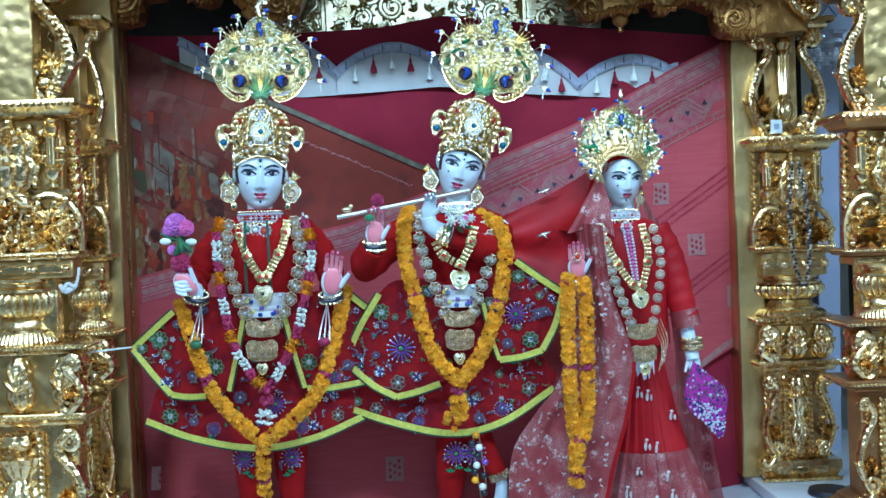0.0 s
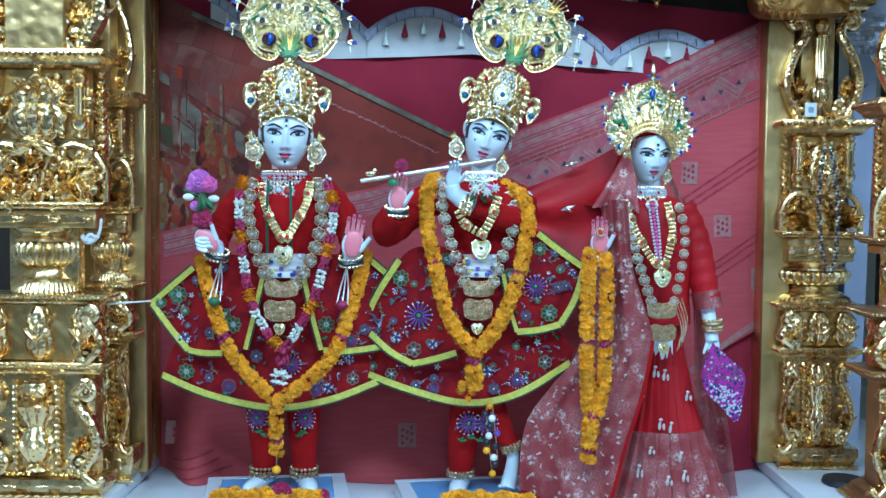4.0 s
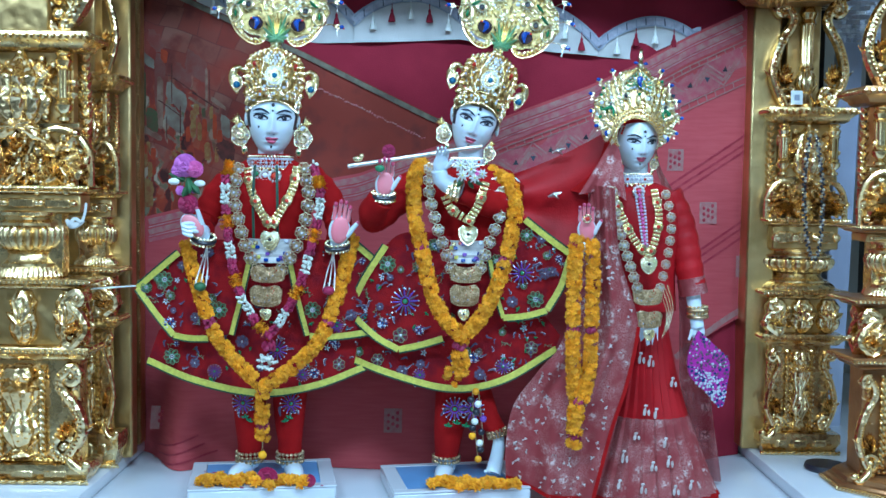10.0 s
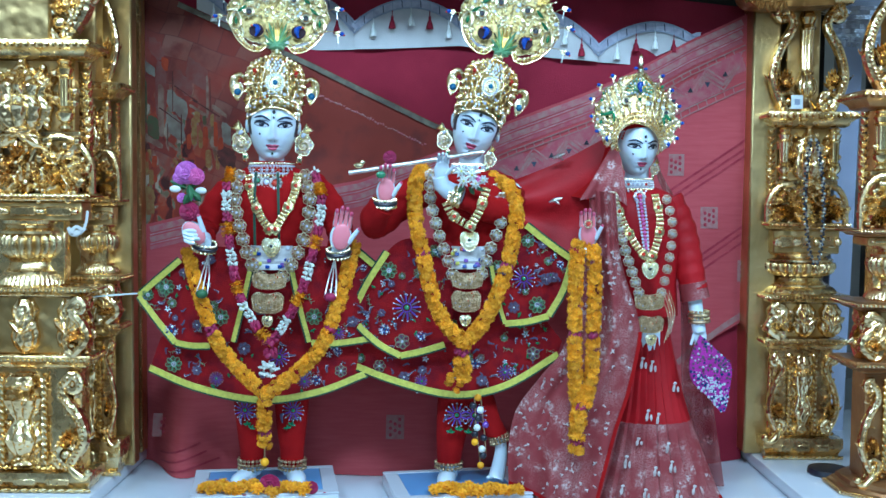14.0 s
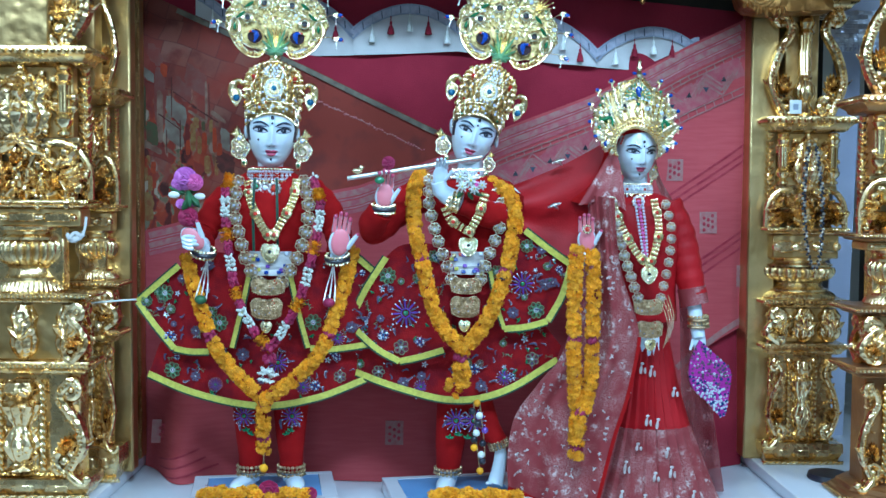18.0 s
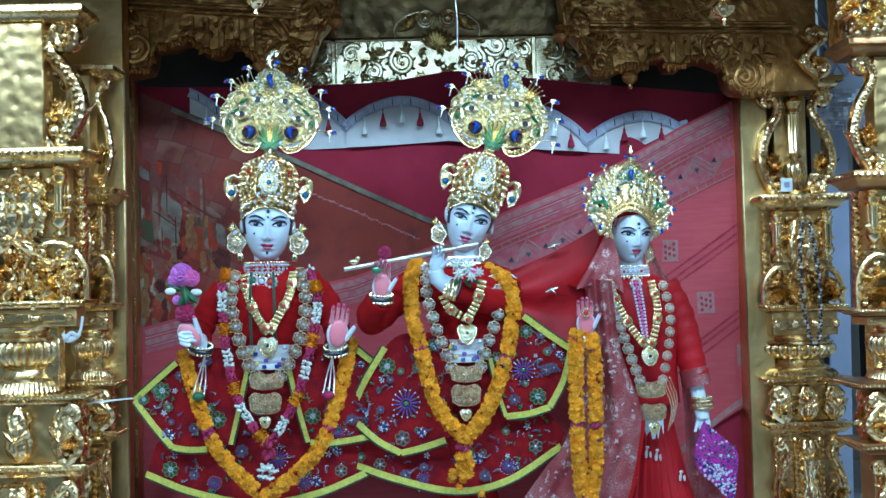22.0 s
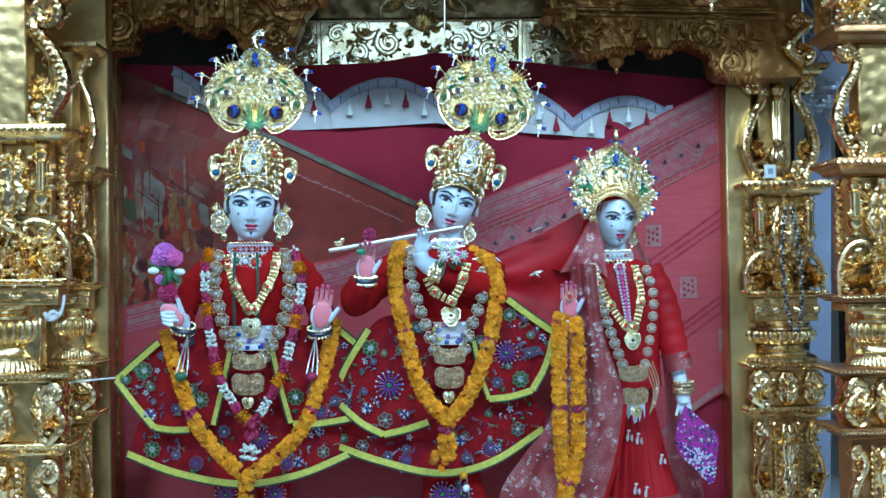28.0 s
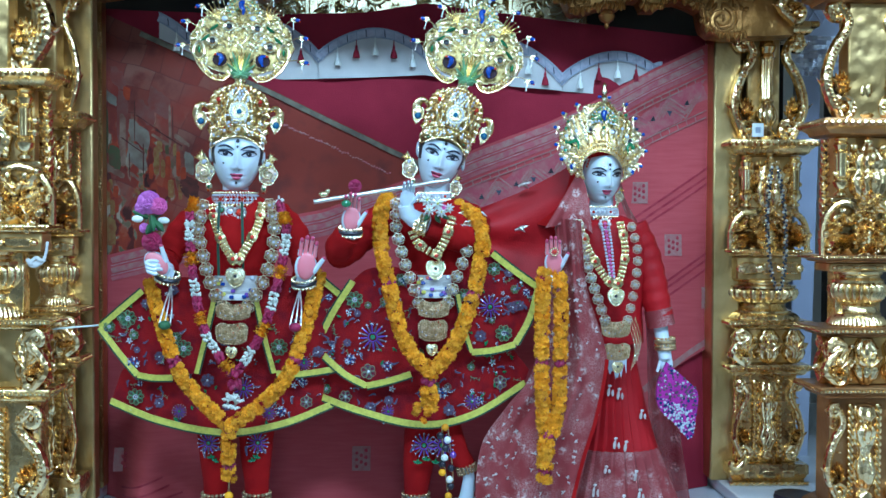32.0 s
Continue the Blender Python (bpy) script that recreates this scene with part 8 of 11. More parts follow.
    if sprigs:
        for x, z, h in ((-0.160, 0.004, -1), (-0.150, 0.072, -1), (-0.112, 0.118, -1), (-0.064, 0.158, -1), (0.085, 0.156, 1), (0.141, 0.092, 1), (0.165, 0.040, 1), (0.168, -0.030, 1)):
            bm = bmesh.new()
            p1 = Vector((x, -0.014, z))
            p0 = Vector((x * 0.80, 0, 0.012 + (z - 0.012) * 0.80))
            tube(bm, [p0, p0.lerp(p1, 0.5) + Vector((0, -0.004, 0.003)), p1], 0.0014, 5)
            for k in range(5):
                g = 2 * math.pi * k / 5
                ball(bm, p1 + Vector((0.0062 * math.cos(g), -0.001, 0.0048 * math.sin(g))), 0.0046, 6, 5, (1.1, 0.6, 0.9), 0)
            ball(bm, p1 + Vector((h * 0.010, -0.006, -0.002)), 0.0060, 8, 6, (1.2, 0.8, 1), 1)
            ball(bm, p1 + Vector((h * 0.016, -0.006, -0.006)), 0.0026, 6, 5, (1, 0.8, 1), 3)
            tube(bm, [p1 + Vector((-h * 0.002, -0.002, -0.004)), p1 + Vector((-h * 0.001, -0.002, -0.026))], 0.0015, 5, 2)
            ball(bm, p1 + Vector((-h * 0.001, -0.002, -0.027)), 0.0028, 6, 5, (1, 1, 1.2), 2)
            local_part("sprig", bm, [GOLD_PALE, GEM_BLUE, SILVER, GEM_RED], crest, m)
    return crest


# ---- pedestals ----
def pedestal(x, y, w, d, turn):
    """A low block turned a little aside, with a raised rim round the inlay."""
    root = thing("marble_pedestal", (x, y, 0.02), "low white marble pedestal with a sky blue inlay", "pedestal", "pedestals of the figures")
    m = Matrix.Translation((x, y, 0)) @ Matrix.Rotation(radians(turn), 4, "Z")
    bm = bmesh.new()
    slab(bm, (-w / 2, -d / 2, 0.02), (w / 2, d / 2, 0.0565), 0.005)
    bm.transform(m)
    part("block", bm, MARBLE, root)
    for lo, hi in (((-w / 2, -d / 2, 0.056), (w / 2, -d / 2 + 0.030, 0.0615)), ((-w / 2, d / 2 - 0.024, 0.056), (w / 2, d / 2, 0.0615)),
                   ((-w / 2, -d / 2 + 0.0305, 0.056), (-w / 2 + 0.042, d / 2 - 0.0245, 0.0612)), ((w / 2 - 0.042, -d / 2 + 0.0305, 0.056), (w / 2, d / 2 - 0.0245, 0.0612))):
        bm = bmesh.new()
        slab(bm, lo, hi, 0.0015)
        bm.transform(m)
        part("rim", bm, MARBLE, root)
    bm = bmesh.new()
    slab(bm, (-w / 2 + 0.0425, -d / 2 + 0.031, 0.056), (w / 2 - 0.0425, d / 2 - 0.025, 0.0600), 0.001)
    bm.transform(m)
    part("inlay", bm, BLUE_MARBLE, root, "sky blue inlaid slab")


pedestal(-0.508, 0.0, 0.405, 0.285, 9.5)
pedestal(0.040, 0.0, 0.385, 0.285, 11.0)


def skirt_depth(xc, front, fall, half):
    """A flared skirt: fullest before the body, falling back to the sides."""
    return lambda x, z: front + fall * min(1.3, abs(x - xc) / half) ** 1.7


def figure_label(what):
    return "painted white marble statue " + what


# ======== the figure with a raised open palm ========
head_1 = pose(-0.481, -0.015, 1.086, 3, 2.5, 9)
bm = bmesh.new()
add_head(bm, head_1)
limb(bm, [(-0.489, 0.0, 0.92), (-0.489, 0.0, 1.02)], 0.036, 0.036)
limb(bm, [(-0.489, 0.01, 0.50), (-0.489, 0.01, 0.68), (-0.489, 0.005, 0.92)], 0.060, 0.058)
for s in (-1, 1):
    limb(bm, [(-0.489 + s * 0.055, 0.0, 0.55), (-0.489 + s * 0.058, 0.0, 0.30), (-0.489 + s * 0.058, 0.01, 0.08)], 0.046, 0.026)
    add_foot(bm, pose(-0.489 + s * 0.062, 0.015, 0.060, 0, 0, s * 16), 1.0)
hand_1r = look((0, 0, 0), (0, 1, 0))
wrist_1r, wrist_1l = Vector((-0.652, -0.130, 0.751)), Vector((-0.286, -0.130, 0.734))
limb(bm, [(-0.569, -0.005, 0.906), (-0.632, -0.010, 0.862), (-0.670, -0.040, 0.790), tuple(wrist_1r)], 0.030, 0.020)
limb(bm, [(-0.385, -0.005, 0.908), (-0.329, -0.010, 0.858), (-0.290, -0.040, 0.780), tuple(wrist_1l)], 0.030, 0.020)
add_hand(bm, Matrix.Translation(wrist_1r) @ pose(0, 0, 0, 12, -42, 0), 0.90, 0.03, 2.0, True, False)
for k in range(3):
    tube(bm, spline([(-0.665, -0.140, 0.783), (-0.687, -0.165, 0.785), (-0.696, -0.175, 0.781), (-0.680, -0.182, 0.774), (-0.670, -0.180, 0.774)], 16), lambda t: 0.0064 - 0.0014 * t, 8, 0)
    bmesh.ops.translate(bm, verts=bm.verts[-128:], vec=(0.002 * k, 0, -0.0100 * k))
add_hand(bm, Matrix.Translation(wrist_1l) @ pose(0, 0, 0, 6, 8, 8), 0.92, 0.015, 0.30)
whole("statue", bm, STATUE_SLOTS, figure_label("in a red dress, one palm raised"), "statue", "statues on the altar")

X1 = -0.489
skirt_1 = skirt_depth(X1, -0.105, 0.085, 0.36)
skirt_1b = skirt_depth(X1, -0.075, 0.075, 0.36)
dress = thing("red_dress", (X1, 0, 0.3), "red velvet dress with beaded flowers and yellow ribbon edging", "dress", "dresses of the figures")


def body_tube(root, name, sections, mat, sides=28, squash=0.72):
    """A garment body through (x, y, z, radius) sections."""
    bm = bmesh.new()
    rows = []
    for x, y, z, r in sections:
        rows.append([bm.verts.new((x + r * math.cos(a), y + squash * r * math.sin(a), z)) for a in [2 * math.pi * k / sides for k in range(sides)]])
    quads(bm, rows, True)
    bm.faces.new(list(reversed(rows[0])))
    bm.faces.new(rows[-1])
    return part(name, bm, mat, root)


def sleeve(root, pts, r0, r1, mat=None):
    bm = bmesh.new()
    tube(bm, spline(pts, 22), lambda t: (r0 + (r1 - r0) * t) * (1 + 0.05 * math.sin(40 * t)), 16)
    return part("sleeve", bm, mat or RED, root)


body_tube(dress, "bodice", [(X1, 0.0, 0.60, 0.098), (X1, -0.005, 0.68, 0.098), (X1, -0.01, 0.78, 0.112), (X1, -0.01, 0.86, 0.126), (X1, -0.002, 0.915, 0.128), (X1, 0.0, 0.945, 0.098), (X1, 0.0, 0.966, 0.060), (X1, 0.0, 0.978, 0.054)], RED)
sleeve(dress, [(-0.577, -0.005, 0.906), (-0.632, -0.010, 0.862), (-0.670, -0.040, 0.790), (-0.659, -0.100, 0.765)], 0.048, 0.032)
sleeve(dress, [(-0.381, -0.005, 0.908), (-0.329, -0.010, 0.858), (-0.290, -0.040, 0.780), (-0.287, -0.100, 0.745)], 0.048, 0.032)
low = garment_panel(dress, "lower_skirt", [(-0.803, 0.472), (-0.566, 0.701), (-0.473, 0.718), (-0.380, 0.703), (-0.206, 0.472)],
                    [(-0.834, 0.389), (-0.687, 0.341), (-0.506, 0.313), (-0.352, 0.333), (-0.213, 0.382)], skirt_1b, RED_SKIRT, 0.005, 6)
trim(low, [(-0.834, 0.389), (-0.687, 0.341), (-0.506, 0.313), (-0.352, 0.333), (-0.213, 0.382)], skirt_1b, 0.0176, 1)
left = garment_panel(dress, "upper_skirt", [(-0.526, 0.729), (-0.633, 0.738), (-0.731, 0.700), (-0.859, 0.600)],
                     [(-0.581, 0.478), (-0.656, 0.467), (-0.747, 0.472), (-0.856, 0.590)], skirt_1, RED_SKIRT, 0.004, 3)
trim(left, [(-0.731, 0.700), (-0.797, 0.647), (-0.859, 0.596)], skirt_1, 0.0160, 1)
trim(left, [(-0.859, 0.596), (-0.802, 0.528), (-0.747, 0.469)], skirt_1, 0.0160, 1)
trim(left, [(-0.747, 0.469), (-0.700, 0.463), (-0.645, 0.465)], skirt_1, 0.0160, 1)
trim(left, [(-0.526, 0.693), (-0.553, 0.576), (-0.578, 0.478)], skirt_1, 0.0128, -1)
right = garment_panel(dress, "upper_skirt", [(-0.420, 0.731), (-0.320, 0.742), (-0.228, 0.718), (-0.151, 0.651)],
                      [(-0.369, 0.478), (-0.303, 0.474), (-0.226, 0.482), (-0.149, 0.497)], skirt_1, RED_SKIRT, 0.004, 3)
trim(right, [(-0.241, 0.730), (-0.207, 0.700), (-0.151, 0.651)], skirt_1, 0.0160, -1)
trim(right, [(-0.363, 0.477), (-0.303, 0.473), (-0.195, 0.484)], skirt_1, 0.0160, 1)
trim(right, [(-0.420, 0.695), (-0.395, 0.578), (-0.369, 0.478)], skirt_1, 0.0128, 1)
rnd = random.Random(41)
embroider(left, skirt_1, [(*(-0.775, 0.623), 0, 1.0), (*(-0.760, 0.500), 2, 1.1), (*(-0.614, 0.545), 0, 1.0), (*(-0.683, 0.521), 3, 0.7), (*(-0.771, 0.562), 4, 0.8), (*(-0.649, 0.634), 4, 0.7)], rnd)
embroider(right, skirt_1, [(*(-0.356, 0.548), 0, 1.0), (*(-0.290, 0.502), 1, 0.8), (*(-0.252, 0.532), 3, 0.8), (*(-0.294, 0.622), 2, 0.7)], rnd)
embroider(low, skirt_1b, [(*(-0.760, 0.403), 0, 1.0), (*(-0.691, 0.389), 3, 0.7), (*(-0.633, 0.368), 1, 0.8), (*(-0.554, 0.455), 3, 0.9), (*(-0.456, 0.433), 1, 1.2), (*(-0.354, 0.367), 2, 0.9), (*(-0.386, 0.363), 1, 0.8), (*(-0.286, 0.390), 5, 0.9), (*(-0.319, 0.438), 4, 0.8)], rnd)
for ob, n in ((left, 36), (right, 32), (low, 62)):
    scatter_beads(ob, n, rnd)
for s in (-1, 1):
    x = X1 + s * 0.058
    leg = body_tube(dress, "trouser_leg", [(x - s * 0.004, 0.0, 0.46, 0.062), (x, -0.002, 0.30, 0.050), (x - s * 0.001, 0.0, 0.22, 0.043), (x, 0.004, 0.15, 0.034), (x, 0.006, 0.105, 0.033)], RED, 24, 0.9)
    piece("embroidered_flower", FLOWERS[1], Matrix.Translation((x + s * 0.010, -0.048, 0.276)) @ Matrix.Scale(1.25, 4), leg)
    for dx, dz, k in ((0.004, 0.232, 4), (-0.006, 0.222, 4), (0.012, 0.240, 0), (-0.012, 0.246, 1)):
        piece("bead_sprig", SPRIGS[k], Matrix.Translation((x + s * dx, -0.044, dz)) @ Matrix.Rotation(s * dx * 60, 4, "Y") @ Matrix.Scale(1.1, 4), leg)
    bm = bmesh.new()
    for z in (0.098, 0.110, 0.122):
        beads(bm, [Vector((x + 0.037 * math.cos(a), 0.006 + 0.035 * math.sin(a), z)) for a in [2 * math.pi * i / 24 for i in range(25)]], 0.0055)
    whole("anklet", bm, ANTIQUE, "beaded antique gold anklet round the ankle", "anklet", "anklets")

for x in (-0.030, 0.036):
    bm = bmesh.new()
    ribbon(bm, spline([(X1 + x * 0.9, -0.095, 0.945), (X1 + x, -0.106, 0.86), (X1 + x, -0.098, 0.76), (X1 + x, -0.084, 0.66)], 16), 0.007, 0.003)
    part("piping", bm, GREEN, dress)
tall = tall_crown(head_1 @ pose(0, -0.002, 0.037) @ Matrix.Diagonal((0.95, 1, 0.94, 1)), "tall gold jewelled crown with blue gems and a peacock-fan crest", 51)
fan_crest(tall, Matrix.Translation((-0.466, -0.030, 1.363)) @ pose(0, 0, 0, -10, 1.5, 5), 1.0, 52)


def earring(p, s, side):
    """A shell-shaped earring of open gold work with stones."""
    bm = bmesh.new()
    boss(bm, p[0], p[1], p[2] + 0.014 * s, 0.010 * s, (0, 1))
    shellp = [(p[0] + 0.021 * s * math.cos(a) * (1 + 0.12 * math.cos(5 * a)), p[2] - 0.010 * s + 0.026 * s * math.sin(a)) for a in [2 * math.pi * i / 22 for i in range(22)]]
    plate(bm, shellp, p[1] + 0.002, p[1] + 0.010, 3, 0.005)
    tube(bm, [Vector((x, p[1], z)) for x, z in shellp + shellp[:1]], 0.0026 * s, 6)
    tube(bm, spiral(p[0], p[1] - 0.004, p[2] - 0.012 * s, 0.014 * s, 1.5, 90, side, 22), lambda t: 0.0034 * s * (1.1 - 0.5 * t), 7)
    for i in range(14):
        a = 2 * math.pi * i / 14
        ball(bm, (p[0] + 0.0175 * s * math.cos(a), p[1] - 0.003, p[2] - 0.010 * s + 0.021 * s * math.sin(a)), 0.0030 * s, 5, 4, (1, 1, 1), 1 if i % 4 == 0 else 0)
    for k in range(4):
        leaf(bm, (p[0], p[1], p[2] + 0.018 * s), (p[0] + side * (0.026 - 0.006 * k) * s, p[1] - 0.002, p[2] + (0.026 + 0.006 * k) * s), 0.005 * s, 0.007, 2)
    ball(bm, (p[0] - side * 0.010 * s, p[1], p[2] - 0.046 * s), 0.009 * s, 8, 6, (0.9, 0.8, 1.4))
    ball(bm, (p[0] - side * 0.010 * s, p[1] - 0.006, p[2] - 0.046 * s), 0.004 * s, 6, 5, (1, 1, 1), 2)
    whole("earring", bm, [GOLD_PALE, GEM_CLEAR, GEM_GREEN, EARRING_SHEET], "pale gold shell-shaped earring beside the cheek", "earring", "earrings")


earring((-0.569, -0.030, 1.041), 1.15, -1)
earring((-0.394, -0.030, 1.034), 1.15, 1)


def choker(c, r, h, label, squash=0.9, gems=13):
    """A collar of gem-set rows round the neck, with small drops below."""
    root = thing("choker", c, label, "necklace", "necklaces")
    for k, (dz, mat, size) in enumerate(((-h * 0.46, GOLD_PALE, 0.13), (-h * 0.28, GEM_CLEAR, 0.11), (h * 0.30, GEM_CLEAR, 0.11), (h * 0.48, GOLD_PALE, 0.12))):
        bm = bmesh.new()
        g = 1.12 - 0.08 * (dz / h + 0.5)
        ring = [Vector((c[0] + r * g * math.cos(a), c[1] - squash * r * g * math.sin(a), c[2] + dz)) for a in [-0.3 + (math.pi + 0.6) * i / 30 for i in range(31)]]
        beads(bm, ring, h * size)
        part("beading", bm, mat, root)
    for i in range(gems):
        a = math.pi * (i + 0.5) / gems
        bm = bmesh.new()
        p = Vector((c[0] + r * 1.10 * math.cos(a), c[1] - squash * r * 1.10 * math.sin(a), c[2]))
        turn = Matrix.Rotation(math.pi / 2 - a, 4, "Z") @ (Matrix.Rotation(radians(45), 4, "Y") if i % 2 else Matrix())
        slab(bm, p - Vector((0.0036, 0.002, 0.0036)), p + Vector((0.0036, 0.002, 0.0036)), 0.0012, 0, turn)
        for q in range(6):
            b = 2 * math.pi * q / 6
            ball(bm, p + Vector((0.0058 * math.cos(b) * math.sin(a), -0.0015 - 0.003 * math.sin(a), 0.0064 * math.sin(b))), 0.0016, 5, 4, (1, 1, 1), 1)
        part("gem", bm, [GEM_RED if i % 4 == 0 else GEM_CLEAR, SILVER], root)
        bm = bmesh.new()
        ball(bm, p + Vector((0, -0.002 * math.sin(a), -h * 0.62)), 0.0030, 6, 5, (0.9, 0.9, 1.4))
        part("drop", bm, GOLD_PALE if i % 2 else GEM_CLEAR, root)
    return root


ch = choker((X1 + 0.002, -0.010, 0.952), 0.058, 0.036, "silver and clear stone choker round the neck", 1.22)
for dx, z, r, mat in ((-0.024, 0.922, 0.012, GEM_GREEN), (0.0, 0.918, 0.013, GEM_CLEAR), (0.026, 0.916, 0.015, GEM_RED)):
    bm = bmesh.new()
    boss(bm, X1 + dx, -0.092, z, r)
    part("drop", bm, [SILVER, mat], ch)


def path(points):
    return [Vector(p) for p in points]


neck = thing("gold_necklace", (X1, -0.1, 0.747), "gold link necklace with a heart-shaped pendant", "necklace", "necklaces")
string_plates(neck, path([(-0.540, -0.070, 0.934), (-0.526, -0.100, 0.880), (-0.499, -0.115, 0.823), (-0.470, -0.120, 0.781)]), LINK, 0.0115, 0.0105, "link", 6)
string_plates(neck, path([(-0.405, -0.070, 0.939), (-0.412, -0.100, 0.881), (-0.440, -0.115, 0.824), (-0.465, -0.120, 0.781)]), LINK, 0.0115, 0.0105, "link", 6)
pendant(neck, (-0.469, -0.128, 0.744), 0.030)

neck = thing("medallion_necklace", (X1, -0.1, 0.662), "long necklace of silver flower medallions with clear stones", "necklace", "necklaces")
string_plates(neck, path([(-0.566, -0.070, 0.933), (-0.571, -0.110, 0.864), (-0.552, -0.125, 0.780), (-0.530, -0.130, 0.711), (-0.501, -0.135, 0.661)]), MEDALLION_GOLD, 0.0190, 0.031, "medallion")
string_plates(neck, path([(-0.385, -0.070, 0.936), (-0.367, -0.110, 0.866), (-0.377, -0.125, 0.782), (-0.404, -0.130, 0.713), (-0.436, -0.135, 0.662)]), MEDALLION_GOLD, 0.0190, 0.031, "medallion")


def waist_set(p1, w1, h1, p2, w2, h2, p3, belt):
    root = thing("waist_ornament", p2, "antique gold embossed waist plaques set with stones", "ornament", "waist ornaments")
    brooch(root, p1, w1, h1)
    brooch(root, p2, w2, h2)
    pendant(root, p3, 0.018)
    ob = thing("patterned_sash", belt[0], "white patterned sash cloth with purple gems at the waist", "sash", "waist sashes")
    x, y, z = belt[0]
    bm = bmesh.new()
    sheet(bm, lambda u, v: Vector((x + belt[1] * (u - 0.5), y + 0.02 * (2 * u - 1) ** 2 - 0.002 * math.sin(20 * v), z + belt[2] * (v - 0.5))), 12, 8, 0.004)
    part("cloth", bm, WHITE_CLOTH, ob)
    rr = random.Random(9)
    for i in range(18):
        bm = bmesh.new()
        u, v = rr.uniform(-0.45, 0.45), rr.uniform(-0.45, 0.45)
        slab(bm, (x + belt[1] * u - 0.006, y - 0.006 + 0.08 * u * u, z + belt[2] * v - 0.005), (x + belt[1] * u + 0.006, y + 0.003 + 0.08 * u * u, z + belt[2] * v + 0.005), 0.002)
        part("gem", bm, rr.choice((BEAD_PURPLE, BEAD_PURPLE, GEM_BLUE, GEM_CLEAR, GOLD_PALE, GEM_RED, YELLOW)), ob)


waist_set((-0.473, -0.138, 0.651), 0.100, 0.056, (-0.477, -0.142, 0.593), 0.092, 0.074, (-0.478, -0.142, 0.542), ((-0.473, -0.118, 0.711), 0.115, 0.066))


def mixed_pick(t, rnd):
    k = (t * 6.5) % 1.0
    if k < 0.26:
        return MARIGOLDS[rnd.randrange(4)], "marigold", 1.18
    if k < 0.44 or k > 0.80:
        return ROSE_PETALS, "rose_petals", 0.88
    return TUBEROSE, "tuberose", 0.86


rnd = random.Random(61)
gar = thing("mixed_garland", (X1, -0.12, 0.495), "flower garland of white tuberoses, crimson petals and marigolds", "garland", "flower garlands")
string_flowers(gar, path([(-0.590, -0.060, 0.949), (-0.597, -0.100, 0.886), (-0.586, -0.125, 0.779), (-0.571, -0.140, 0.688), (-0.550, -0.150, 0.605), (-0.516, -0.150, 0.542), (-0.470, -0.150, 0.490),
                          (-0.425, -0.150, 0.543), (-0.385, -0.150, 0.622), (-0.362, -0.140, 0.699), (-0.343, -0.125, 0.783), (-0.337, -0.100, 0.875), (-0.361, -0.060, 0.949)]), 0.0155, 0.0122, rnd, mixed_pick)
string_flowers(gar, path([(-0.470, -0.152, 0.487), (-0.471, -0.152, 0.452), (-0.473, -0.152, 0.419)]), 0.020, 0.018, rnd, lambda t, r: (ROSE_PETALS, "rose_petals", 1.0) if t < 0.6 else (TUBEROSE, "tuberose", 1.0))
for a in (0.3, 1.4, 2.6, 3.8, 5.0):
    piece("tuberose", TUBEROSE, Matrix.Translation(Vector((-0.472, -0.155, 0.409)) + Vector((0.017 * math.cos(a), 0, 0.015 * math.sin(a)))) @ Matrix.Scale(0.014, 4), gar)

gar = thing("marigold_garland", (X1, -0.13, 0.322), "long marigold garland with crimson bands and a hanging tail", "garland", "flower garlands")
string_heads(gar, path([(-0.711, -0.060, 0.724), (-0.683, -0.100, 0.655), (-0.649, -0.130, 0.566), (-0.614, -0.150, 0.488), (-0.546, -0.160, 0.406), (-0.481, -0.165, 0.346)]), 0.0212, rnd, ((0.50, 0.54),))
string_heads(gar, path([(-0.248, -0.070, 0.753), (-0.267, -0.110, 0.659), (-0.294, -0.140, 0.561), (-0.332, -0.155, 0.470), (-0.404, -0.160, 0.397), (-0.476, -0.165, 0.346)]), 0.0212, rnd, ((0.47, 0.52),))
string_heads(gar, path([(-0.479, -0.165, 0.338), (-0.485, -0.150, 0.273), (-0.488, -0.120, 0.200)]), 0.022, rnd, ((0.0, 0.12), (0.66, 0.80)))
cord(gar, [(-0.488, -0.120, 0.203), (-0.490, -0.115, 0.154)], 0.0016, ANTIQUE)
bm = bmesh.new()
ball(bm, (-0.490, -0.115, 0.145), 0.012, 10, 8)
part("pompom", bm, MARIGOLD, gar)

bangle("bangle", tuple(Vector((-0.650, -0.128, 0.742))), (0.25, -0.3, 1), 0.031, [GOLD_PALE, BLACK], "gold beaded bangle with a black band round the wrist", 3)
bangle("bangle", tuple(Vector((-0.286, -0.128, 0.728))), (-0.05, -0.3, 1), 0.031, [GOLD_PALE, BLACK], "gold beaded bangle with a black band round the wrist", 3)


def wrist_tassel(p, q, mat):
    root = thing("wrist_tassel", q, "white cord tassel with a pompom hanging from the wrist", "tassel", "wrist tassels")
    for dx in (-0.010, 0.0, 0.010):
        cord(root, [p, ((p[0] + q[0]) / 2 + dx, p[1], (p[2] + q[2]) / 2), (q[0] + dx * 1.5, q[1], q[2])], 0.0021, SILVER, "strand")
    bm = bmesh.new()
    ball(bm, q, 0.014, 10, 8, (1.2, 1, 0.9))
    part("pompom", bm, mat, root)


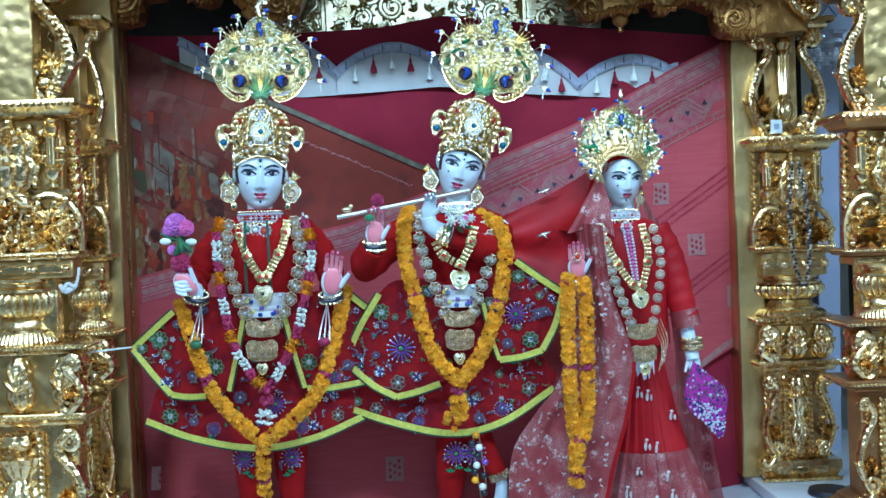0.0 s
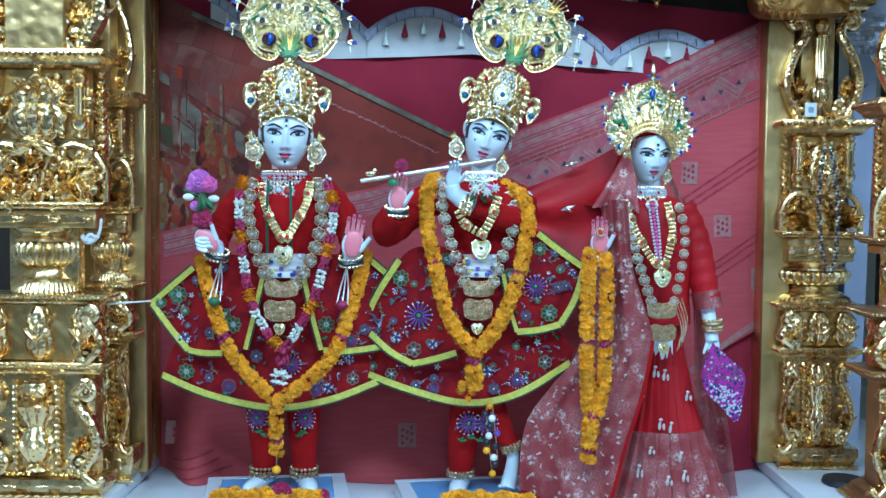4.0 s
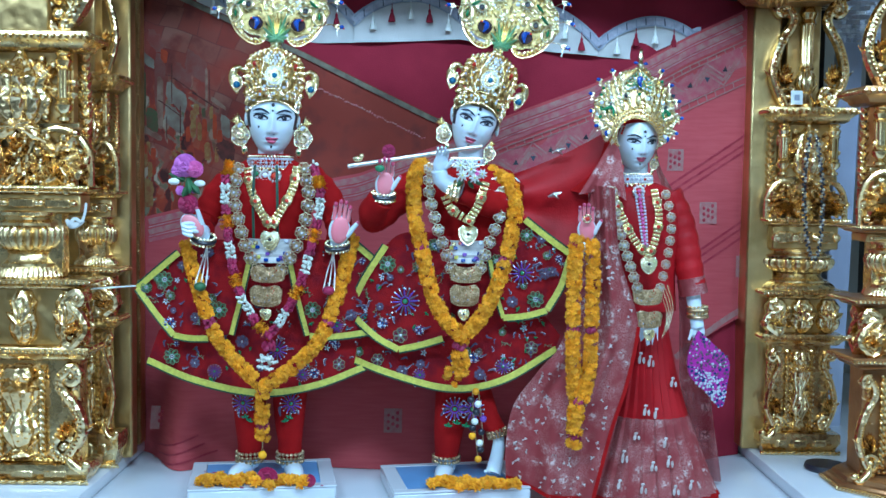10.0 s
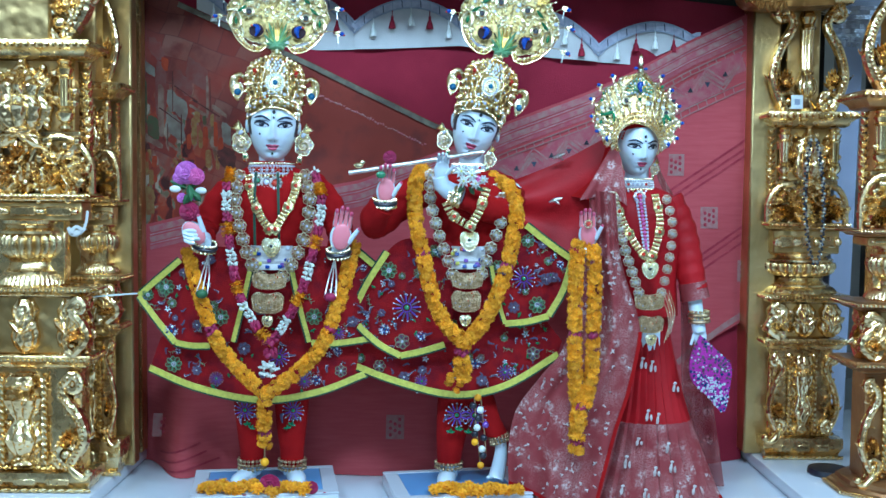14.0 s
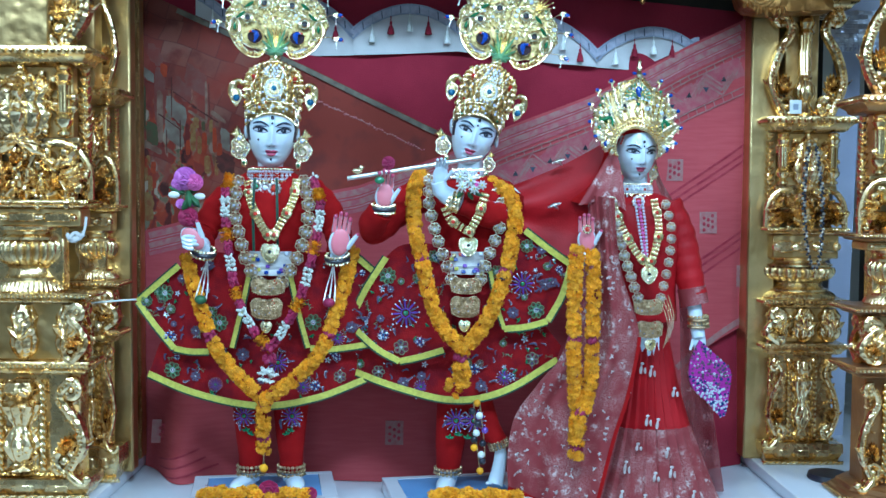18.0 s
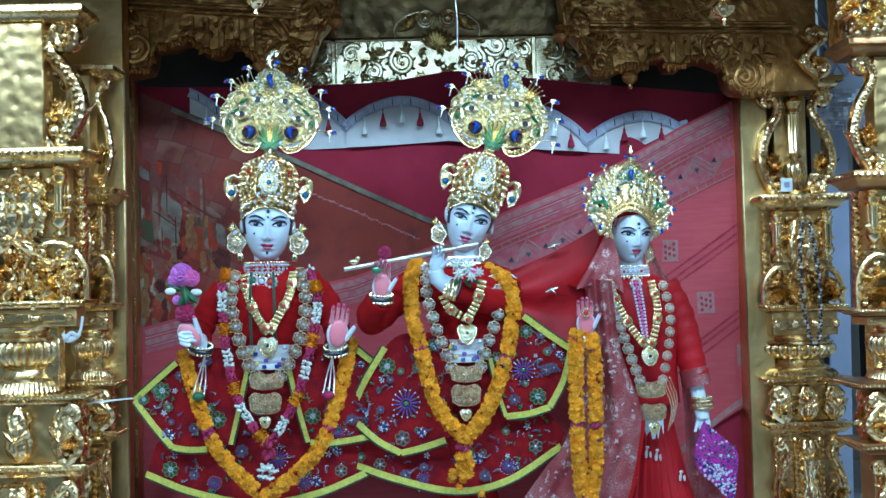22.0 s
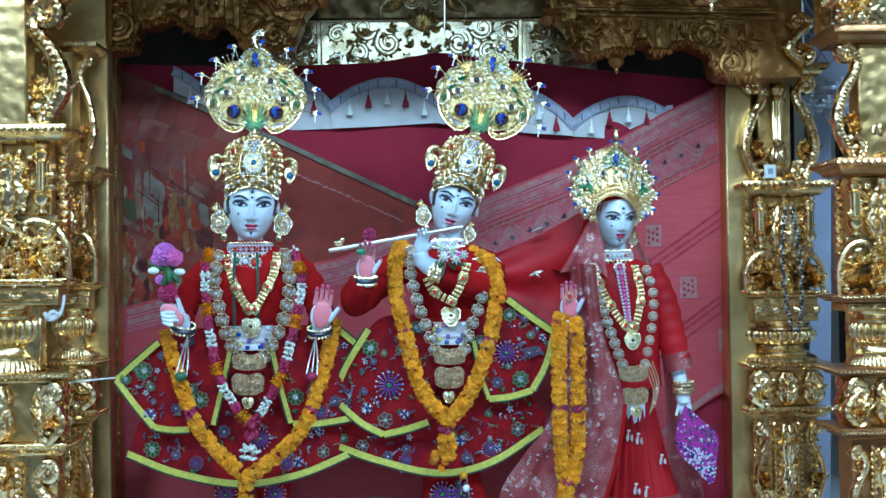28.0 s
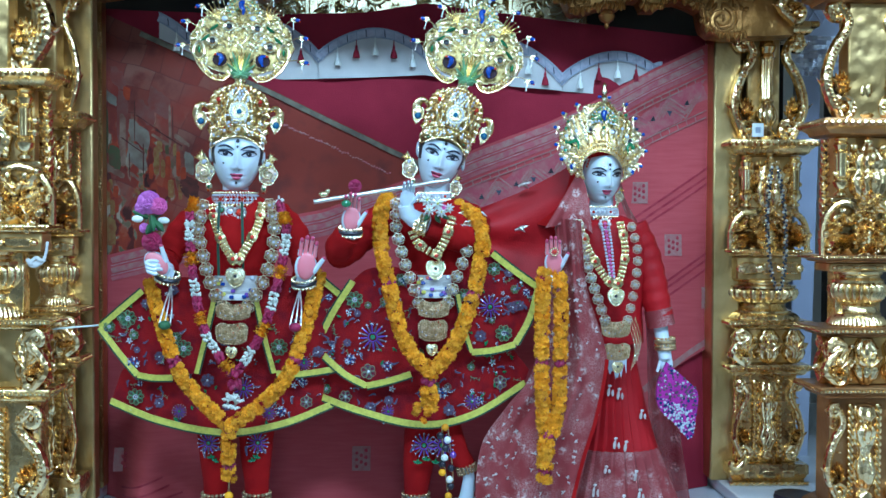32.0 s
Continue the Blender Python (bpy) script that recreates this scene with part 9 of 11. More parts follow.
wrist_tassel((-0.639, -0.135, 0.717), (-0.654, -0.150, 0.614), LEAF)
wrist_tassel((-0.296, -0.135, 0.710), (-0.307, -0.150, 0.608), PETAL_ROSE)

# bouquet in the hand
bouquet = thing("lotus_bouquet", (-0.684, -0.140, 0.801), "bouquet of pink satin roses with green leaves", "bouquet")


def rose(parent, p, r, mat):
    """A full rose: cupped petals with turned rims in rings round a tight bud."""
    bm = bmesh.new()
    p = Vector(p)
    for ring, n, rise, size in ((0.16, 3, 0.62, 0.34), (0.42, 5, 0.46, 0.44), (0.70, 6, 0.20, 0.52), (0.94, 7, -0.06, 0.56)):
        for k in range(n):
            a = 2 * math.pi * k / n + ring * 4
            d, q = Vector((math.cos(a), 0, math.sin(a))), Vector((-math.sin(a), 0, math.cos(a)))
            rows = []
            for j in range(4):
                t = j / 3
                row = []
                for i in range(5):
                    u = i / 2 - 1
                    out = ring * (0.55 + 0.45 * t) * (1 - 0.10 * u * u) + 0.10 * t * t
                    row.append(bm.verts.new(p + d * r * out + q * r * size * u * (0.55 + 0.55 * t - 0.25 * t * t) + Vector((0, -r * (rise + 0.34 * t - 0.16 * t * t * t - 0.10 * u * u), 0))))
                rows.append(row)
            quads(bm, rows)
    ball(bm, p + Vector((0, -r * 0.1, 0)), r * 0.62, 8, 6, (1, 0.8, 1))
    part("rose", bm, mat, parent)


PINK_LILAC = material("lilac_pink_satin", (0.62, 0.16, 0.48), 0.5, 0.0, (0.46, 0.09, 0.36), 50.0, 0.3, 150.0)
rose(bouquet, (-0.693, -0.150, 0.941), 0.030, PINK_LILAC)
rose(bouquet, (-0.665, -0.160, 0.931), 0.022, PINK_FLOWER)
rose(bouquet, (-0.712, -0.150, 0.927), 0.018, PINK_LILAC)
rose(bouquet, (-0.706, -0.150, 0.873), 0.013, PINK_LILAC)
rose(bouquet, (-0.669, -0.150, 0.878), 0.012, PINK_LILAC)
rose(bouquet, (-0.686, -0.150, 0.837), 0.026, PETAL_ROSE)
for a, b in (((-0.696, -0.140, 0.900), (-0.739, -0.150, 0.918)), ((-0.681, -0.140, 0.901), (-0.645, -0.150, 0.946)), ((-0.686, -0.150, 0.885), (-0.699, -0.160, 0.855)), ((-0.681, -0.150, 0.893), (-0.652, -0.160, 0.863)), ((-0.686, -0.150, 0.908), (-0.678, -0.165, 0.863))):
    bm = bmesh.new()
    leaf(bm, a, b, 0.013, 0.012, 1)
    part("leaf", bm, LEAF, bouquet)
for q in ((-0.724, -0.150, 0.897), (-0.655, -0.150, 0.893)):
    bm = bmesh.new()
    ball(bm, q, 0.012, 8, 6, (1.3, 0.6, 0.8))
    part("bud", bm, PETAL_WHITE, bouquet)
cord(bouquet, [(-0.690, -0.140, 0.855), (-0.684, -0.140, 0.817), (-0.671, -0.130, 0.763)], 0.004, LEAF, "stem")

# ======== the flute player ========
head_2 = pose(0.090, -0.020, 1.086, 4, 17, 2)
bm = bmesh.new()
add_head(bm, head_2 @ Matrix.Scale(0.92, 4))
X2 = 0.085
limb(bm, [(0.073, 0.000, 0.935), (0.078, 0.000, 1.004)], 0.036, 0.036)
limb(bm, [(X2 + 0.005, 0.01, 0.48), (X2 + 0.01, 0.01, 0.68), (0.064, 0.000, 0.908)], 0.060, 0.058)
limb(bm, [(X2 - 0.02, 0.0, 0.55), (0.035, 0.0, 0.30), (0.020, 0.01, 0.08)], 0.046, 0.026)
limb(bm, [(X2 + 0.03, 0.01, 0.50), (0.105, -0.005, 0.30), (0.150, -0.030, 0.215)], 0.034, 0.018)
add_foot(bm, pose(0.020, 0.015, 0.060, 0, 0, -8), 1.0)
tube(bm, spline([(0.158, -0.032, 0.214), (0.168, -0.036, 0.180), (0.165, -0.044, 0.140), (0.156, -0.054, 0.100), (0.152, -0.060, 0.086)], 18), lambda t: 0.0140 + 0.009 * t, 14, 0, 0.85)
for k in range(4):
    ball(bm, Vector((0.131, -0.060, 0.093)) + Vector((0.0105 * k, -0.006, 0)), 0.0066, 8, 6, (1, 1.2, 0.8), 0)
wrist_2r, wrist_2l = Vector((-0.160, -0.170, 0.865)), Vector((0.021, -0.150, 0.895))
limb(bm, [(-0.066, -0.010, 0.906), (-0.183, -0.080, 0.814), tuple(wrist_2r)], 0.042, 0.022)
limb(bm, [(0.182, -0.010, 0.897), (0.163, -0.080, 0.847), tuple(wrist_2l), (-0.010, -0.165, 0.919), (-0.013, -0.170, 0.937)], 0.040, 0.021)
add_hand(bm, Matrix.Translation(wrist_2r) @ pose(0, 0, 0, 4, 6, 0), 0.80, 0.02, 0.9)
add_hand(bm, Matrix.Translation((-0.012, -0.172, 0.931)) @ pose(0, 0, 0, 18, 10, 0), 0.62, 0.02, 1.2, False)
whole("statue", bm, STATUE_SLOTS, figure_label("playing a silver flute with crossed legs"), "statue", "statues on the altar")

skirt_2 = skirt_depth(X2, -0.115, 0.085, 0.36)
skirt_2b = skirt_depth(X2, -0.085, 0.075, 0.36)
dress = thing("red_dress", (X2, 0, 0.3), "red velvet dress with beaded flowers and yellow ribbon edging", "dress", "dresses of the figures")
body_tube(dress, "bodice", [(X2 - 0.01, 0.0, 0.58, 0.10), (X2, -0.005, 0.66, 0.100), (X2 + 0.005, -0.01, 0.76, 0.115), (X2 + 0.01, -0.01, 0.84, 0.130), (X2 + 0.012, -0.002, 0.90, 0.132), (X2 + 0.012, 0.0, 0.935, 0.100), (X2 + 0.014, 0.0, 0.958, 0.05)], RED)
sleeve(dress, [(-0.054, -0.005, 0.906), (-0.117, -0.030, 0.869), (-0.183, -0.080, 0.806), (-0.189, -0.140, 0.828), (-0.165, -0.165, 0.859)], 0.052, 0.034)
sleeve(dress, [(0.158, -0.005, 0.905), (0.183, -0.050, 0.863), (0.146, -0.100, 0.843), (0.082, -0.140, 0.868), (0.048, -0.150, 0.880)], 0.050, 0.030)
low = garment_panel(dress, "lower_skirt", [(-0.230, 0.472), (-0.007, 0.716), (0.070, 0.733), (0.140, 0.718), (0.336, 0.479)],
                    [(-0.271, 0.409), (-0.130, 0.365), (0.030, 0.334), (0.173, 0.359), (0.324, 0.443)], skirt_2b, RED_SKIRT, 0.005, 6)
trim(low, [(-0.271, 0.409), (-0.130, 0.365), (0.030, 0.334), (0.173, 0.359), (0.324, 0.443)], skirt_2b, 0.0176, 1)
left = garment_panel(dress, "upper_skirt", [(0.023, 0.756), (-0.070, 0.769), (-0.153, 0.732), (-0.260, 0.540)],
                     [(0.027, 0.487), (-0.051, 0.459), (-0.118, 0.441), (-0.256, 0.533)], skirt_2, RED_SKIRT, 0.004, 3)
trim(left, [(-0.156, 0.728), (-0.214, 0.636), (-0.260, 0.540)], skirt_2, 0.0168, 1)
trim(left, [(-0.260, 0.540), (-0.184, 0.475), (-0.118, 0.441)], skirt_2, 0.0168, 1)
trim(left, [(-0.118, 0.441), (-0.059, 0.456), (0.004, 0.477)], skirt_2, 0.0168, 1)
right = garment_panel(dress, "upper_skirt", [(0.120, 0.749), (0.164, 0.791), (0.225, 0.809), (0.357, 0.713)],
                      [(0.167, 0.536), (0.223, 0.543), (0.291, 0.555), (0.357, 0.703)], skirt_2, RED_SKIRT, 0.004, 3)
trim(right, [(0.225, 0.806), (0.288, 0.758), (0.357, 0.710)], skirt_2, 0.0168, -1)
trim(right, [(0.357, 0.710), (0.332, 0.626), (0.291, 0.555)], skirt_2, 0.0168, -1)
trim(right, [(0.291, 0.555), (0.233, 0.541), (0.170, 0.536)], skirt_2, 0.0168, -1)
trim(right, [(0.130, 0.695), (0.150, 0.601), (0.170, 0.536)], skirt_2, 0.0112, 1)
rnd = random.Random(43)
embroider(left, skirt_2, [(*(-0.151, 0.677), 0, 1.0), (*(-0.101, 0.575), 1, 1.6), (*(-0.163, 0.512), 2, 0.9), (*(-0.113, 0.480), 5, 1.1), (*(-0.060, 0.497), 2, 0.8), (*(-0.167, 0.638), 4, 0.7), (*(-0.066, 0.673), 0, 0.7), (*(-0.215, 0.553), 2, 0.5)], rnd)
embroider(right, skirt_2, [(*(0.220, 0.659), 1, 1.35), (*(0.231, 0.763), 0, 0.8), (*(0.259, 0.586), 0, 1.0), (*(0.284, 0.657), 3, 0.8), (*(0.323, 0.698), 2, 0.6), (*(0.194, 0.580), 3, 0.8), (*(0.148, 0.692), 0, 0.8)], rnd)
embroider(low, skirt_2b, [(*(-0.178, 0.404), 5, 0.9), (*(-0.108, 0.376), 3, 0.8), (*(-0.048, 0.430), 4, 0.8), (*(-0.058, 0.367), 1, 0.8), (*(0.091, 0.421), 2, 0.9), (*(0.109, 0.373), 3, 0.8), (*(0.173, 0.395), 1, 0.9), (*(0.252, 0.446), 5, 1.0), (*(0.193, 0.398), 2, 0.7), (*(0.230, 0.502), 4, 0.9), (*(0.173, 0.425), 4, 0.6)], rnd)
for ob, n in ((left, 48), (right, 36), (low, 62)):
    scatter_beads(ob, n, rnd)
for x0, x1, y1, z1 in ((0.035, 0.020, 0.004, 0.115), (0.085, 0.158, -0.032, 0.205)):
    leg = body_tube(dress, "trouser_leg", [(x0 + 0.02, 0.0, 0.45, 0.062), (x0 + 0.006, -0.010, 0.32, 0.054), ((x0 + x1) / 2, y1 * 0.6 - 0.006, (0.30 + z1) / 2, 0.044), (x1, y1, z1, 0.033)], RED, 20, 0.9)
    piece("embroidered_flower", FLOWERS[1], Matrix.Translation((x0 + 0.006, -0.066, 0.270)) @ Matrix.Scale(1.4, 4), leg)
    for dx, dz, k in ((0.012, 0.226, 4), (-0.012, 0.218, 4), (-0.020, 0.250, 1)):
        piece("bead_sprig", SPRIGS[k], Matrix.Translation((x0 + dx, -0.062, dz)) @ Matrix.Scale(1.2, 4), leg)
bm = bmesh.new()
for z in (0.105, 0.117):
    beads(bm, [Vector((0.020 + 0.037 * math.cos(a), 0.006 + 0.035 * math.sin(a), z)) for a in [2 * math.pi * i / 24 for i in range(25)]], 0.0055)
whole("anklet", bm, ANTIQUE, "beaded antique gold anklet round the ankle", "anklet", "anklets")

bm = bmesh.new()
for q in (-0.008, 0.0, 0.008):
    ax = Vector((-0.35, 0.1, 1)).normalized()
    sd = ax.cross(Vector((0, 1, 0))).normalized()
    beads(bm, [Vector((0.163, -0.034, 0.196)) + ax * q + (sd * math.cos(a) + ax.cross(sd) * math.sin(a)) * 0.027 for a in [2 * math.pi * i / 20 for i in range(21)]], 0.0048)
whole("anklet", bm, ANTIQUE, "beaded antique gold anklet round the raised heel", "anklet", "anklets")

tall = tall_crown(head_2 @ pose(0, -0.002, 0.037) @ Matrix.Diagonal((0.90, 1, 0.94, 1)), "tall gold jewelled crown leaning aside, with a peacock-fan crest", 53)
fan_crest(tall, Matrix.Translation((0.173, -0.030, 1.349)) @ pose(0, 0, 0, -10, 14, -2), 1.0, 54)
earring((-0.001, -0.030, 1.049), 0.95, -1)
earring((0.128, -0.040, 0.994), 0.75, 1)
choker(((0.073, 0.000, 0.963)[0], -0.005, (0.073, 0.000, 0.963)[2]), 0.050, 0.022, "silver and clear stone choker under the chin")

flute = thing("flute", (-0.078, -0.200, 0.968), "slender silver flute with a crimson rosette tied on", "flute")
bm = bmesh.new()
tube(bm, [Vector((-0.252, -0.215, 0.943)).lerp(Vector((0.104, -0.145, 1.004)), t) for t in (0, 0.25, 0.5, 0.75, 1)], 0.0062, 12)
part("pipe", bm, SILVER, flute)
rose(flute, (-0.145, -0.200, 0.985), 0.017, PETAL_ROSE)
bm = bmesh.new()
ball(bm, (-0.227, -0.210, 0.963), 0.010, 8, 6, (1.3, 0.8, 0.8))
ball(bm, (-0.216, -0.210, 0.971), 0.007, 8, 6)
part("finial", bm, GOLD_PALE, flute)
bm = bmesh.new()
ball(bm, (-0.168, -0.205, 0.939), 0.011, 10, 8, (1.2, 0.6, 0.9))
whole("ring_stone", bm, GEM_GREEN, "green enamel ring stone on the lifted fingers", "ring")
bangle("bangle", (-0.160, -0.168, 0.865), (0.05, -0.2, 1), 0.030, [GOLD_PALE, BLACK], "gold beaded bangle round the lifted wrist", 3)
bangle("bangle", (0.030, -0.152, 0.884), (1, -0.1, -0.30), 0.026, [GOLD_BRIGHT, GOLD_PALE], "gold bangles and a green band across the wrist", 4)

posy = thing("flower_posy", (0.058, -0.170, 0.911), "white flower posy with green leaves and a pink bud", "posy")
for k, (x, z, r) in enumerate(((0.044, 0.950, 0.020), (0.072, 0.940, 0.022), (0.050, 0.924, 0.018), (0.082, 0.918, 0.017), (0.102, 0.928, 0.015))):
    bm = bmesh.new()
    for ring, n, lift in ((1.0, 8, 0.0), (0.62, 6, 0.006)):
        for q in range(n):
            a = 2 * math.pi * q / n + k + ring
            leaf(bm, (x, -0.204 - lift, z), (x + r * ring * math.cos(a), -0.208 - lift, z + r * ring * math.sin(a)), r * 0.22, 0.006, 1, 0)
    ball(bm, (x, -0.214, z), r * 0.18, 7, 5, (1, 0.7, 1), 1)
    part("white_flower", bm, [PETAL_WHITE, YELLOW], posy)
for a, b in (((0.070, -0.192, 0.916), (0.106, -0.196, 0.898)), ((0.052, -0.192, 0.914), (0.036, -0.196, 0.892)), ((0.066, -0.192, 0.910), (0.080, -0.196, 0.888))):
    bm = bmesh.new()
    leaf(bm, a, b, 0.008, 0.008, 1)
    part("leaf", bm, LEAF, posy)
rose(posy, (0.087, -0.205, 0.929), 0.010, PINK_FLOWER)

neck = thing("gold_necklace", (0.072, -0.130, 0.761), "gold link necklace with a heart-shaped pendant", "necklace", "necklaces")
string_plates(neck, path([(0.006, -0.135, 0.864), (0.022, -0.140, 0.834), (0.062, -0.140, 0.807)]), LINK, 0.0115, 0.0105, "link", 6)
string_plates(neck, path([(0.111, -0.190, 0.902), (0.104, -0.194, 0.880), (0.094, -0.188, 0.846), (0.070, -0.165, 0.802)]), LINK, 0.0115, 0.0105, "link", 6)
pendant(neck, (0.069, -0.140, 0.766), 0.030)
neck = thing("medallion_necklace", (0.067, -0.130, 0.681), "long necklace of silver flower medallions with clear stones", "necklace", "necklaces")
string_plates(neck, path([(-0.038, -0.080, 0.941), (-0.037, -0.120, 0.871), (-0.016, -0.135, 0.787), (0.005, -0.140, 0.727), (0.024, -0.140, 0.673)]), MEDALLION, 0.0170, 0.030, "medallion")
string_plates(neck, path([(0.146, -0.080, 0.904), (0.165, -0.115, 0.863), (0.151, -0.135, 0.805), (0.124, -0.140, 0.736), (0.104, -0.140, 0.674)]), MEDALLION, 0.0170, 0.030, "medallion")
waist_set((0.064, -0.142, 0.658), 0.092, 0.056, (0.062, -0.146, 0.602), 0.084, 0.074, (0.060, -0.146, 0.549), ((0.064, -0.125, 0.716), 0.100, 0.062))
rnd = random.Random(67)
gar = thing("marigold_garland", (0.054, -0.160, 0.483), "thick marigold garland round the neck with crimson bands", "garland", "flower garlands")
string_heads(gar, path([(-0.061, -0.030, 0.962), (-0.079, -0.100, 0.912), (-0.076, -0.130, 0.817), (-0.056, -0.150, 0.726), (-0.033, -0.160, 0.628), (0.003, -0.165, 0.545), (0.054, -0.170, 0.493)]), 0.0218, rnd, ((0.49, 0.53),))
string_heads(gar, path([(0.135, -0.040, 0.936), (0.181, -0.090, 0.905), (0.197, -0.125, 0.836), (0.182, -0.150, 0.745), (0.158, -0.160, 0.654), (0.114, -0.165, 0.554), (0.060, -0.170, 0.490)]), 0.0218, rnd, ((0.53, 0.58),))
string_heads(gar, path([(0.051, -0.168, 0.466), (0.056, -0.150, 0.397)]), 0.026, rnd, ((0.0, 0.15),))
string_heads(gar, path([(0.022, -0.140, 0.384), (0.047, -0.140, 0.362)]), 0.020, rnd, ())

tas = thing("pompom_tassel", (0.109, -0.120, 0.242), "hanging cord tassel with orange, white and black pompoms", "tassel")
cord(tas, [(0.088, -0.130, 0.339), (0.093, -0.120, 0.258), (0.107, -0.115, 0.138)], 0.0018, ANTIQUE)
cord(tas, [(0.104, -0.130, 0.339), (0.117, -0.120, 0.227), (0.121, -0.115, 0.178)], 0.0018, ANTIQUE)
for k, (p, mat) in enumerate((((0.097, -0.130, 0.333), MARIGOLD), ((0.084, -0.128, 0.310), BLACK), ((0.104, -0.128, 0.298), PETAL_WHITE), ((0.099, -0.125, 0.275), BLACK), ((0.096, -0.122, 0.248), PETAL_WHITE), ((0.090, -0.122, 0.230), BLACK), ((0.090, -0.120, 0.207), MARIGOLD),
                             ((0.114, -0.120, 0.219), BLACK), ((0.110, -0.118, 0.187), PETAL_WHITE), ((0.113, -0.118, 0.169), BLACK), ((0.107, -0.115, 0.141), MARIGOLD), ((0.119, -0.122, 0.256), BEAD_PURPLE))):
    bm = bmesh.new()
    ball(bm, p, 0.010, 10, 8)
    part("pompom", bm, mat, tas)

# ======== the veiled figure ========
head_3 = pose(0.541, -0.022, 1.034, 4, 2, 8)
bm = bmesh.new()
add_head(bm, head_3 @ Matrix.Diagonal((0.81, 0.86, 0.79, 1)), False)
X3 = 0.555
limb(bm, [(0.543, 0.000, 0.910), (0.547, 0.000, 0.966)], 0.036, 0.033)
limb(bm, [(X3 + 0.06, 0.01, 0.05), (X3 + 0.03, 0.01, 0.50), (X3 + 0.005, 0.01, 0.68), (0.549, 0.000, 0.889)], 0.05, 0.055)
wrist_3r = Vector((0.394, -0.120, 0.749))
limb(bm, [(0.472, 0.000, 0.866), (0.415, -0.030, 0.725), tuple(wrist_3r)], 0.030, 0.020)
limb(bm, [(0.625, -0.005, 0.868), (0.673, -0.010, 0.792), (0.699, -0.030, 0.665), (0.721, -0.050, 0.508)], 0.026, 0.019)
add_hand(bm, Matrix.Translation(wrist_3r) @ pose(0, 0, 0, 6, -2, -6), 0.80, 0.012, 0.30)
add_hand(bm, Matrix.Translation((0.719, -0.050, 0.521)) @ pose(0, 0, 0, 0, 172, 0), 0.62, 0.02, 0.6, False)
whole("statue", bm, STATUE_SLOTS, figure_label("in a veil and sari holding a fan"), "statue", "statues on the altar")


def brocade_nodes(tree, shader, coord):
    """Rose-maroon net with woven silvery blossoms, a fine mesh and worn patches."""
    shader.inputs["Roughness"].default_value = 0.50

    def texture(kind, scale, detail=2.0):
        node = tree.nodes.new(kind)
        node.inputs["Scale"].default_value = scale
        if kind == "ShaderNodeTexNoise":
            node.inputs["Detail"].default_value = detail
        tree.links.new(coord.outputs["Object"], node.inputs["Vector"])
        return node

    def span(source, lo, hi):
        node = tree.nodes.new("ShaderNodeMapRange")
        node.inputs["From Min"].default_value, node.inputs["From Max"].default_value = lo, hi
        tree.links.new(source, node.inputs["Value"])
        return node.outputs["Result"]

    def times(a, b):
        node = tree.nodes.new("ShaderNodeMath")
        node.operation = "MULTIPLY"
        tree.links.new(a, node.inputs[0])
        tree.links.new(b, node.inputs[1])
        return node.outputs[0]
    mesh = texture("ShaderNodeTexVoronoi", 190)
    mesh.feature = "DISTANCE_TO_EDGE"
    net = times(span(mesh.outputs["Distance"], 0.16, 0.02), span(texture("ShaderNodeTexNoise", 14, 3).outputs["Fac"], 0.40, 0.62))
    cells = texture("ShaderNodeTexVoronoi", 24)
    bloom = times(span(cells.outputs["Distance"], 0.42, 0.22), span(texture("ShaderNodeTexNoise", 130, 3).outputs["Fac"], 0.44, 0.60))
    bloom = times(bloom, span(texture("ShaderNodeTexNoise", 7, 2).outputs["Fac"], 0.38, 0.55))
    ground = mixed(tree, texture("ShaderNodeTexNoise", 5, 3).outputs["Fac"], (0.21, 0.022, 0.026), (0.34, 0.060, 0.060))
    ground = mixed(tree, net, ground, (0.44, 0.19, 0.175))
    tree.links.new(mixed(tree, bloom, ground, (0.60, 0.44, 0.40)), shader.inputs["Base Color"])


BROCADE = cloth_material("maroon_brocade_net", brocade_nodes)
WEAVE_SILVER = material("silvery_white_weave", (0.66, 0.58, 0.54), 0.45, 0.3, (0.46, 0.34, 0.31), 60.0, 0.4, 300.0)
SHEER = cloth_material("sheer_brown_gauze", brocade_nodes)
thin = SHEER.node_tree.nodes.new("ShaderNodeMixShader")
thin.inputs[0].default_value = 0.45
SHEER.node_tree.links.new(SHEER.node_tree.nodes.new("ShaderNodeBsdfTransparent").outputs[0], thin.inputs[2])
SHEER.node_tree.links.new(SHEER.node_tree.nodes["Principled BSDF"].outputs[0], thin.inputs[1])
SHEER.node_tree.links.new(thin.outputs[0], SHEER.node_tree.nodes["Material Output"].inputs["Surface"])
sari = thing("red_sari", (X3, 0, 0.02), "red silk sari with pleats and a maroon brocade border", "sari", "dresses of the figures")
body_tube(sari, "bodice", [(X3 + 0.03, 0.0, 0.55, 0.085), (X3 + 0.02, -0.005, 0.64, 0.088), (X3 + 0.01, -0.012, 0.75, 0.105), (X3 + 0.005, -0.012, 0.82, 0.112), (X3, -0.002, 0.875, 0.110), (X3, 0.0, 0.90, 0.08), (X3, 0.0, 0.915, 0.04)], RED_SILK)
sleeve(sari, [(0.631, -0.005, 0.879), (0.673, -0.010, 0.792), (0.699, -0.030, 0.665), (0.708, -0.035, 0.626)], 0.046, 0.038, RED_SILK)
bm = bmesh.new()
tube(bm, spline([(0.702, -0.033, 0.647), (0.712, -0.036, 0.599)], 6), 0.0400, 16)
